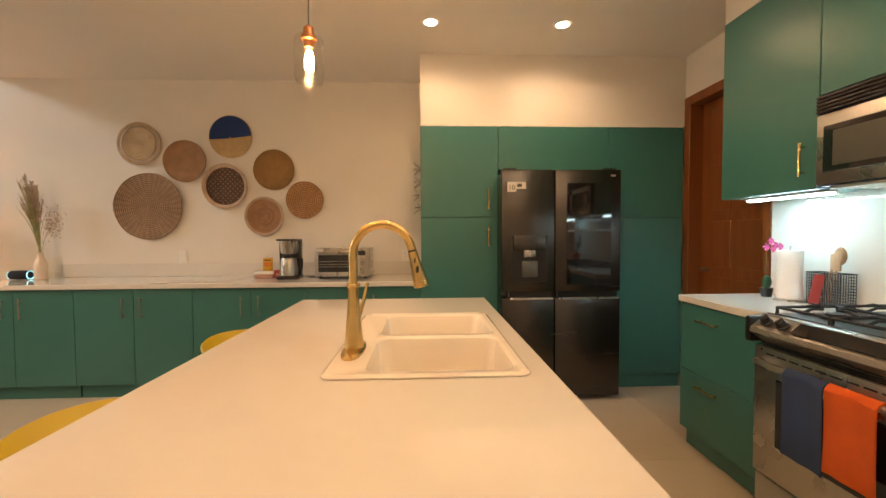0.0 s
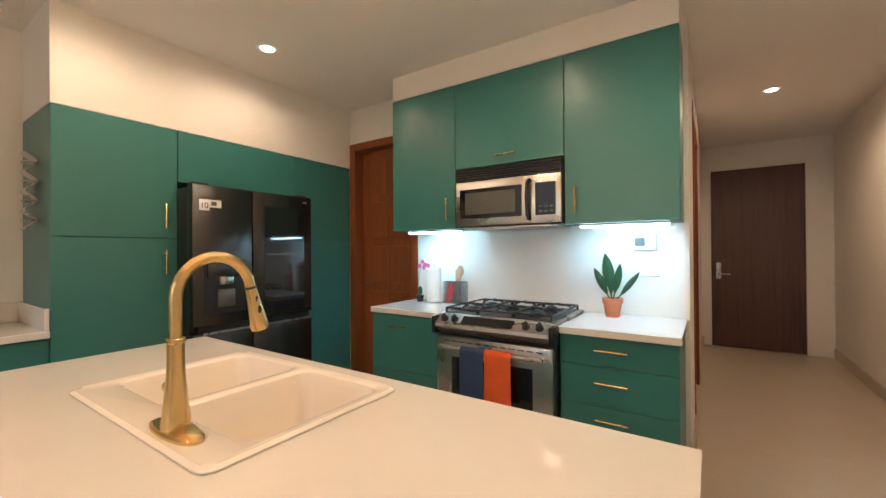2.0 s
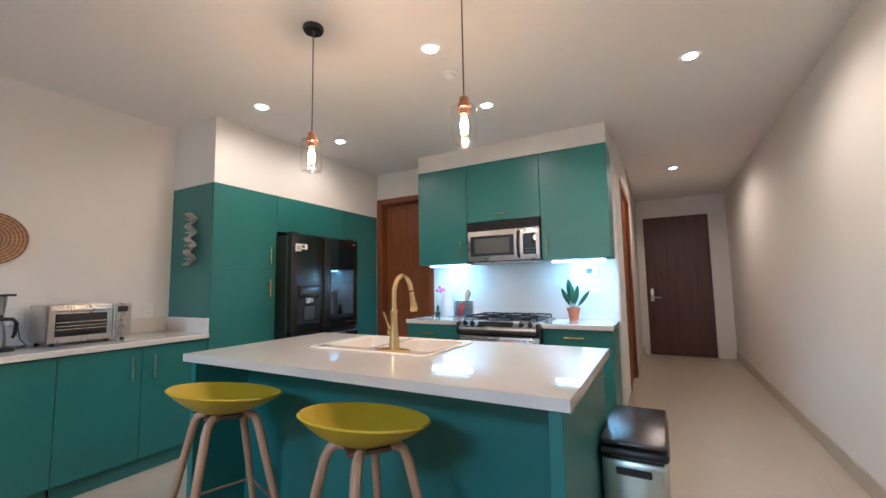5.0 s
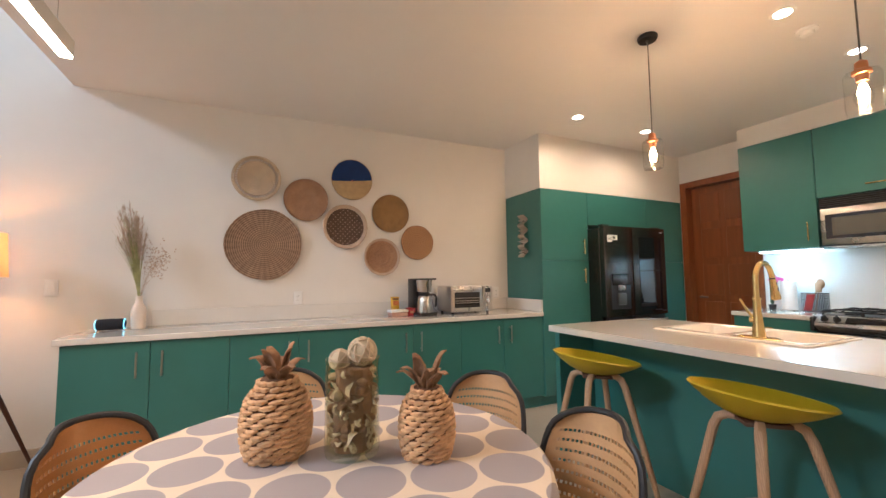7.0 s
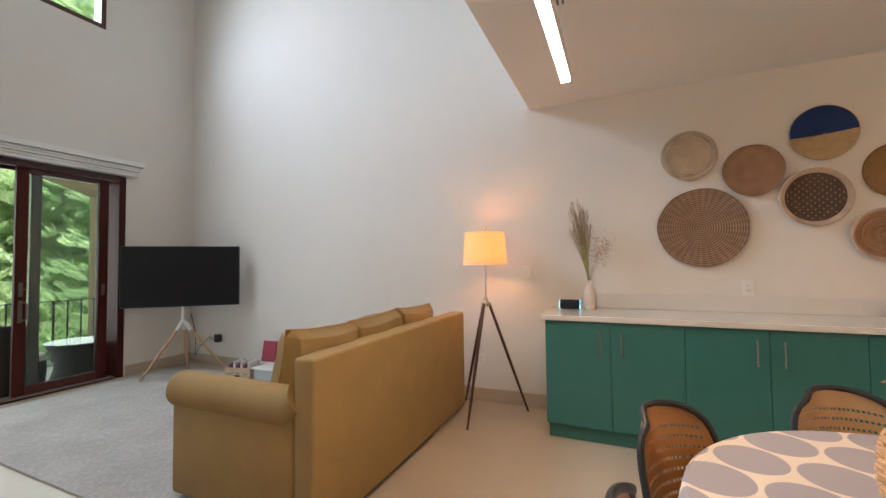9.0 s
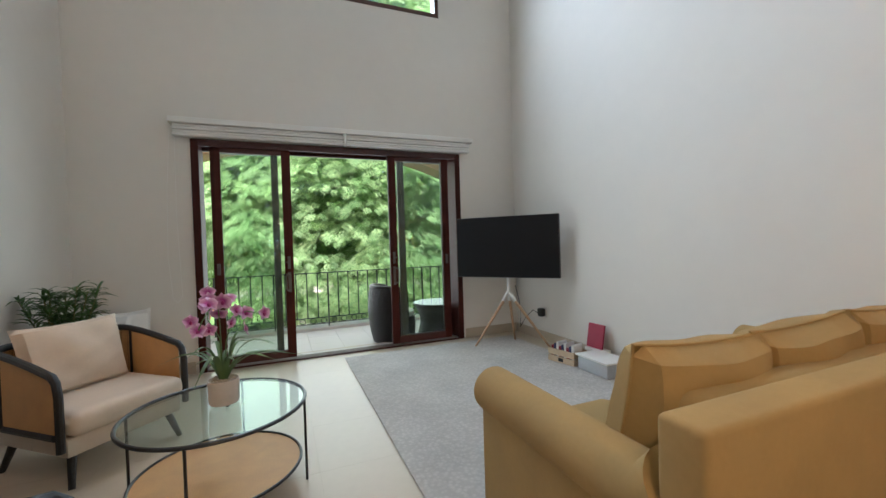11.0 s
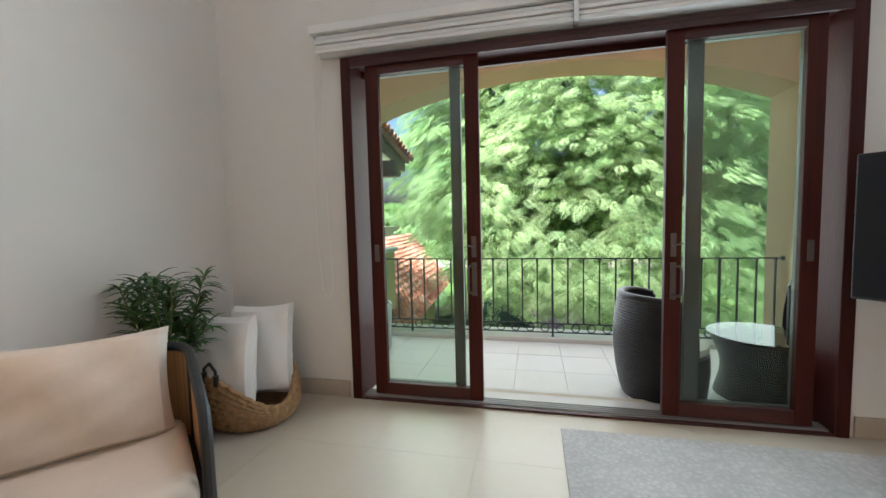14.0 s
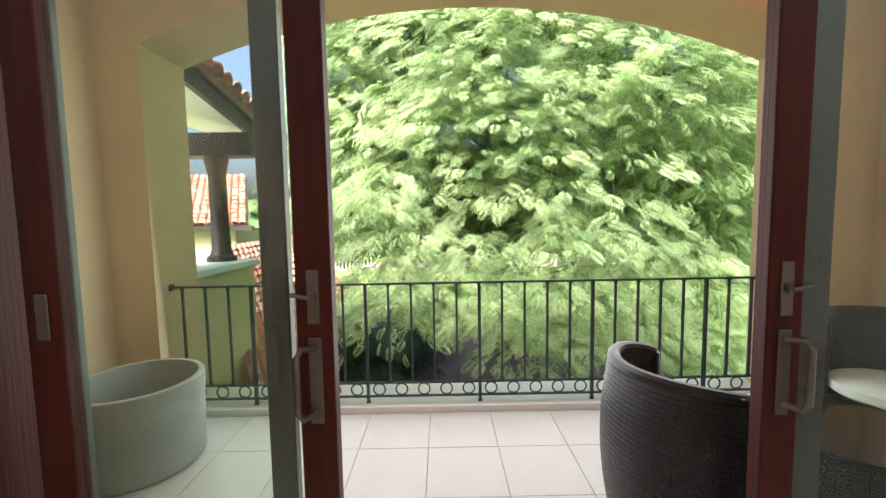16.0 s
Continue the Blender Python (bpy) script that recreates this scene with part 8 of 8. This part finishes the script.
def leaf_cloud(name, parent, clumps, fronds, material, seed, scale=1.0, pin=9, label=""):
    """Feathered fronds radiating from each clump and drooping; one joined mesh."""
    rng = np.random.default_rng(seed)
    # frond template along +x: pairs of pointed leaflets on a drooping stem
    tv, tf = [], []
    for k in range(pin):
        t = (k + 0.7) / pin
        L = 0.155 * math.sin(math.pi * (0.22 + 0.68 * t)) ** 0.7
        x = 0.10 + 0.46 * t
        z = -0.13 * t ** 2
        w = 0.0135 * 9 / (pin + 2)
        for s in (-1, 1):
            b = len(tv)
            dx, dy = 0.50 * L, s * L
            tv += [(x, 0, z), (x + dx * 0.45 - w, dy * 0.55, z - 0.004), (x + dx, dy, z - 0.035), (x + dx * 0.62 + w, dy * 0.50, z - 0.010)]
            tf.append((b, b + 1, b + 2, b + 3))
    b = len(tv)
    tv += [(0, -0.004, 0), (0.56, -0.002, -0.13), (0.56, 0.002, -0.13), (0, 0.004, 0)]
    tf.append((b, b + 1, b + 2, b + 3))
    tv, tf = np.array(tv) * scale, np.array(tf)
    V, F, off = [], [], 0
    for c, nrm, rad in clumps:
        nrm = np.array(nrm) / np.linalg.norm(nrm)
        for k in range(fronds):
            az = rng.uniform(0, 2 * math.pi)
            rr = rad * math.sqrt(rng.uniform(0, 1))
            a = np.array((math.cos(az), math.sin(az), 0.0))
            out = a * 0.85 + nrm * 0.45 + rng.normal(0, 0.16, 3)
            out[2] = out[2] * 0.3 - 0.12 - 0.35 * rr / rad
            out /= np.linalg.norm(out)
            up = np.array((0, 0, 0.55)) + nrm * 1.1 + rng.normal(0, 0.22, 3)
            side = np.cross(up, out)
            side /= np.linalg.norm(side)
            up = np.cross(out, side)
            base = np.array(c) + a * rr + nrm * rng.uniform(-0.08, 0.12) + np.array((0, 0, 0.20 * (1 - (rr / rad) ** 2) - 0.25 * rr + rng.uniform(-0.03, 0.03)))
            s = rng.uniform(0.75, 1.2)
            V.append(base + (tv * s) @ np.array((out, side, up)))
            F.append(tf + off)
            off += len(tv)
    V, F = np.concatenate(V), np.concatenate(F)
    me = bpy.data.meshes.new(name)
    me.vertices.add(len(V))
    me.vertices.foreach_set("co", V.ravel())
    me.loops.add(F.size)
    me.loops.foreach_set("vertex_index", F.ravel())
    me.polygons.add(len(F))
    me.polygons.foreach_set("loop_start", np.arange(0, F.size, 4))
    me.update(calc_edges=True)
    me.materials.append(material)
    ob = new(name, me)
    if parent is not None:
        ob.parent = parent
    return tagged(ob, label, kind="stuff")


def foliage_mat(name, dark, light):
    m = bpy.data.materials.new(name)
    m.use_nodes = True
    n, l = m.node_tree.nodes, m.node_tree.links
    b = n["Principled BSDF"]
    g = n.new("ShaderNodeNewGeometry")
    ns = n.new("ShaderNodeTexNoise")
    ns.inputs["Scale"].default_value, ns.inputs["Detail"].default_value = 1.7, 3
    tc = n.new("ShaderNodeTexCoord")
    l.new(tc.outputs["Object"], ns.inputs["Vector"])
    ad = n.new("ShaderNodeMath")
    ad.operation = 'MULTIPLY_ADD'
    ad.inputs[1].default_value = 0.35
    l.new(g.outputs["Random Per Island"], ad.inputs[0])
    l.new(ns.outputs["Fac"], ad.inputs[2])
    r = n.new("ShaderNodeValToRGB")
    r.color_ramp.elements[0].position, r.color_ramp.elements[1].position = 0.42, 0.95
    r.color_ramp.elements[0].color = (*dark, 1)
    r.color_ramp.elements[1].color = (*light, 1)
    l.new(ad.outputs[0], r.inputs["Fac"])
    l.new(r.outputs[0], b.inputs["Base Color"])
    b.inputs["Roughness"].default_value = 0.55
    t = n.new("ShaderNodeBsdfTranslucent")
    l.new(r.outputs[0], t.inputs["Color"])
    mx = n.new("ShaderNodeMixShader")
    mx.inputs[0].default_value = 0.55
    l.new(b.outputs[0], mx.inputs[1])
    l.new(t.outputs[0], mx.inputs[2])
    l.new(mx.outputs[0], n["Material Output"].inputs["Surface"])
    return m


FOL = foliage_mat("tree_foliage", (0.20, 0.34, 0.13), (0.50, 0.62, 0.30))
# FOL made darker: the inner crown's shade is put into its colour
FOLD = foliage_mat("darkened_foliage", (0.10, 0.20, 0.05), (0.26, 0.38, 0.12))
IVY = foliage_mat("ivy_foliage", (0.015, 0.045, 0.022), (0.045, 0.10, 0.045))
tree = thing("tree", pose(-20.8, 3.6, GZ), "large spreading tree with feathery bright green foliage", "tree")
TC = Vector((0.8, -0.4, 6.7))
rng = random.Random(77)
lim = [((0, 0, 0), (0.1, -0.05, 2.0), (0.0, 0.1, 4.2), (0.2, -0.2, 6.4), (0.0, -0.3, 9.0))]
part("trunk", tube(B(), lim[0], [0.50, 0.40, 0.34, 0.28, 0.16], 14), BARK, tree)
clumps, inner = [], []
for k in range(22):
    a = radians(-100 + 200 * (k + 0.5) / 22 + rng.uniform(-6, 6))
    r = rng.uniform(3.2, 5.6)
    z0 = rng.uniform(2.6, 6.5)
    z1 = z0 + rng.uniform(0.2, 2.6)
    tip = Vector((r * math.cos(a), r * math.sin(a), z1))
    mid = Vector((tip.x * 0.45, tip.y * 0.45, z0 + (z1 - z0) * 0.7 + 0.4))
    part("limb", tube(B(), [(0, 0, z0 - 0.6), mid, tip], [0.15, 0.09, 0.03], 8), BARK, tree)
for k in range(1700):
    th = rng.uniform(-88, 88)
    ph = math.degrees(math.asin(rng.uniform(-0.66, 0.9)))
    a, p = radians(th), radians(ph)
    n_ = Vector((math.cos(a) * math.cos(p), math.sin(a) * math.cos(p), math.sin(p)))
    s = 1 + 0.07 * math.sin(3.1 * a + 5 * p) + rng.uniform(-0.12, 0.05)
    q = 1.0 if p > 0 else math.cos(p) ** -0.75
    c = TC + Vector((n_.x * 6.6 * s * q, n_.y * 6.9 * s * q, n_.z * (8.6 if n_.z > 0 else 5.4) * s))
    if c.z < 1.4 or (c.z < 4.3 and c.y + 1.45 < -0.27 * (13.2 - c.x)) or (c.y + 1.2) < -0.435 * (13.2 - c.x):
        continue
    hole = abs(th - 2) < 8 and 12 < ph < 34
    if hole or (abs(th + 12) < 9 and ph < -18 and rng.random() < 0.7):
        continue
    clumps.append((tuple(c), tuple(n_), rng.uniform(0.45, 0.85)))
# inner clumps behind the outer leaves, shade painted in as darker green
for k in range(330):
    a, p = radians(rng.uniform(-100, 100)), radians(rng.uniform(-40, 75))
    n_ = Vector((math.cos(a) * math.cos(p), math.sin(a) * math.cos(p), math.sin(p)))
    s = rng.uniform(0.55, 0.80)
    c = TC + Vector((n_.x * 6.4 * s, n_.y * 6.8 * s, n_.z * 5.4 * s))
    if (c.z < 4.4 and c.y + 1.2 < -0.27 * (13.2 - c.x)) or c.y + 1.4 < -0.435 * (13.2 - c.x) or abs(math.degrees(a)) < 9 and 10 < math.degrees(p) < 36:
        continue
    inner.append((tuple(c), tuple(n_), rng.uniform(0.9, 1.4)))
for y, z, x in ((-0.4, 1.9, 6.5), (-0.9, 2.3, 6.2), (1.1, 1.6, 6.3), (1.6, 2.1, 5.9), (3.2, 1.7, 6.2), (4.0, 2.2, 5.8), (2.5, 2.4, 6.4), (4.6, 2.9, 5.4), (3.5, 2.9, 6.6), (2.4, 3.3, 7.0), (4.4, 3.8, 6.4)):
    clumps.append(((x, y, z), (0.8, 0, 0.5), 0.7))
for k in range(110):
    y = rng.uniform(-3.0, 3.6)
    low = 2.9 - 0.22 * (y + 3.0)
    clumps.append(((rng.uniform(5.5, 6.9) - 0.06 * y * y, y, rng.uniform(low, 3.9)), (0.8, 0, 0.5), rng.uniform(0.4, 0.7)))
leaf_cloud("crown", tree, clumps, 34, FOL, 1, 0.54, 8, "bright green feathery foliage")
leaf_cloud("inner_crown", tree, inner, 26, FOLD, 2, 1.15, 7, "inner foliage, darker green for the crown's shade")

# far greenery and the ivy
rng = random.Random(5)
cl = []
for k in range(60):
    y = rng.uniform(-9.5, -2.5)
    cl.append(((rng.uniform(-3, 2), y, rng.uniform(1.5, 5.4) + 0.35 * math.sin(y * 2)), (0.8, 0, 0.6), rng.uniform(0.7, 1.2)))
bush = thing("tree", pose(-26.0, 0.0, GZ), "small feathery light green tree behind the roofs", "tree")
part("trunk", tube(B(), [(0, -5, 0), (0.1, -5.1, 2), (0, -5, 3.5)], [0.2, 0.15, 0.1], 10), BARK, bush)
leaf_cloud("crown", bush, cl, 30, FOL, 3, 1.0, 7, "light green foliage")
cl = []
for k in range(150):
    u = rng.random()
    cl.append(((-6.5 * u, -1.9 + 1.9 * u + rng.gauss(0, 0.45), rng.uniform(0.2, 2.0 - 0.6 * u)), (0.7, 0.2, 0.5), rng.uniform(0.35, 0.6)))
hedge = thing("hedge", pose(-15.5, 0.6, GZ), "dark green ivy-covered bank along the path", "hedge")
leaf_cloud("foliage", hedge, cl, 40, IVY, 4, 0.55, 5, "dark ivy leaves")
bm = B()
grid(bm, lambda u, v: (-6.8 * u, -1.9 + 1.9 * u + 0.8 * (v - 0.5) * 2, (1.7 - 0.6 * u) * math.sin(math.pi * v) ** 0.5 + 0.01), 16, 8)
part("bank", bm, soil, hedge)
# dense far woods that close the view
cl = []
for k in range(260):
    y = rng.uniform(-30, 46)
    cl.append(((rng.uniform(-3, 3), y, rng.uniform(1.5, 7.5)), (0.9, 0, 0.4), rng.uniform(1.6, 2.6)))
wood_ = leaf_cloud("distant_woods", None, cl, 34, FOLD, 6, 2.3, 6, "distant green woods")
wood_.location = (-58, 4, GZ)

# ---- floor tiles ----
rnd = random.Random(3)
TS = 0.6
tm = mesh_from(box(B(), 0.0005, 0.0005, -0.011, TS - 0.0005, TS - 0.0005, 0.0), "floor_tile", TILE)
floor = bpy.data.objects["floor"]
for i in range(25):
    for j in range(9):
        x, y = XW + TS * i, YS - 0.43 + TS * j
        o = new("floor_tile", tm)
        o.parent = floor
        o.location = (x, y, rnd.uniform(-0.0003, 0.0003))
bf = bpy.data.objects["balcony_floor"]
xs = [-10.39, -9.98, -9.57, -9.16, -9.035]
big = mesh_from(box(B(), 0.0014, 0.0014, -0.011, 0.41 - 0.0014, 0.40 - 0.0014, 0.0, bev=0.001), "floor_tile", BALTILE)
small = mesh_from(box(B(), 0.0014, 0.0014, -0.011, 0.125 - 0.0014, 0.40 - 0.0014, 0.0, bev=0.001), "floor_tile", BALTILE)
for i, x in enumerate(xs[:-1]):
    for j in range(13):
        o = new("floor_tile", small if i == 3 else big)
        o.parent = bf
        o.location = (x, -0.65 - 0.40 + 0.40 * j + 0.0, ZB + rnd.uniform(-0.0004, 0.0004))
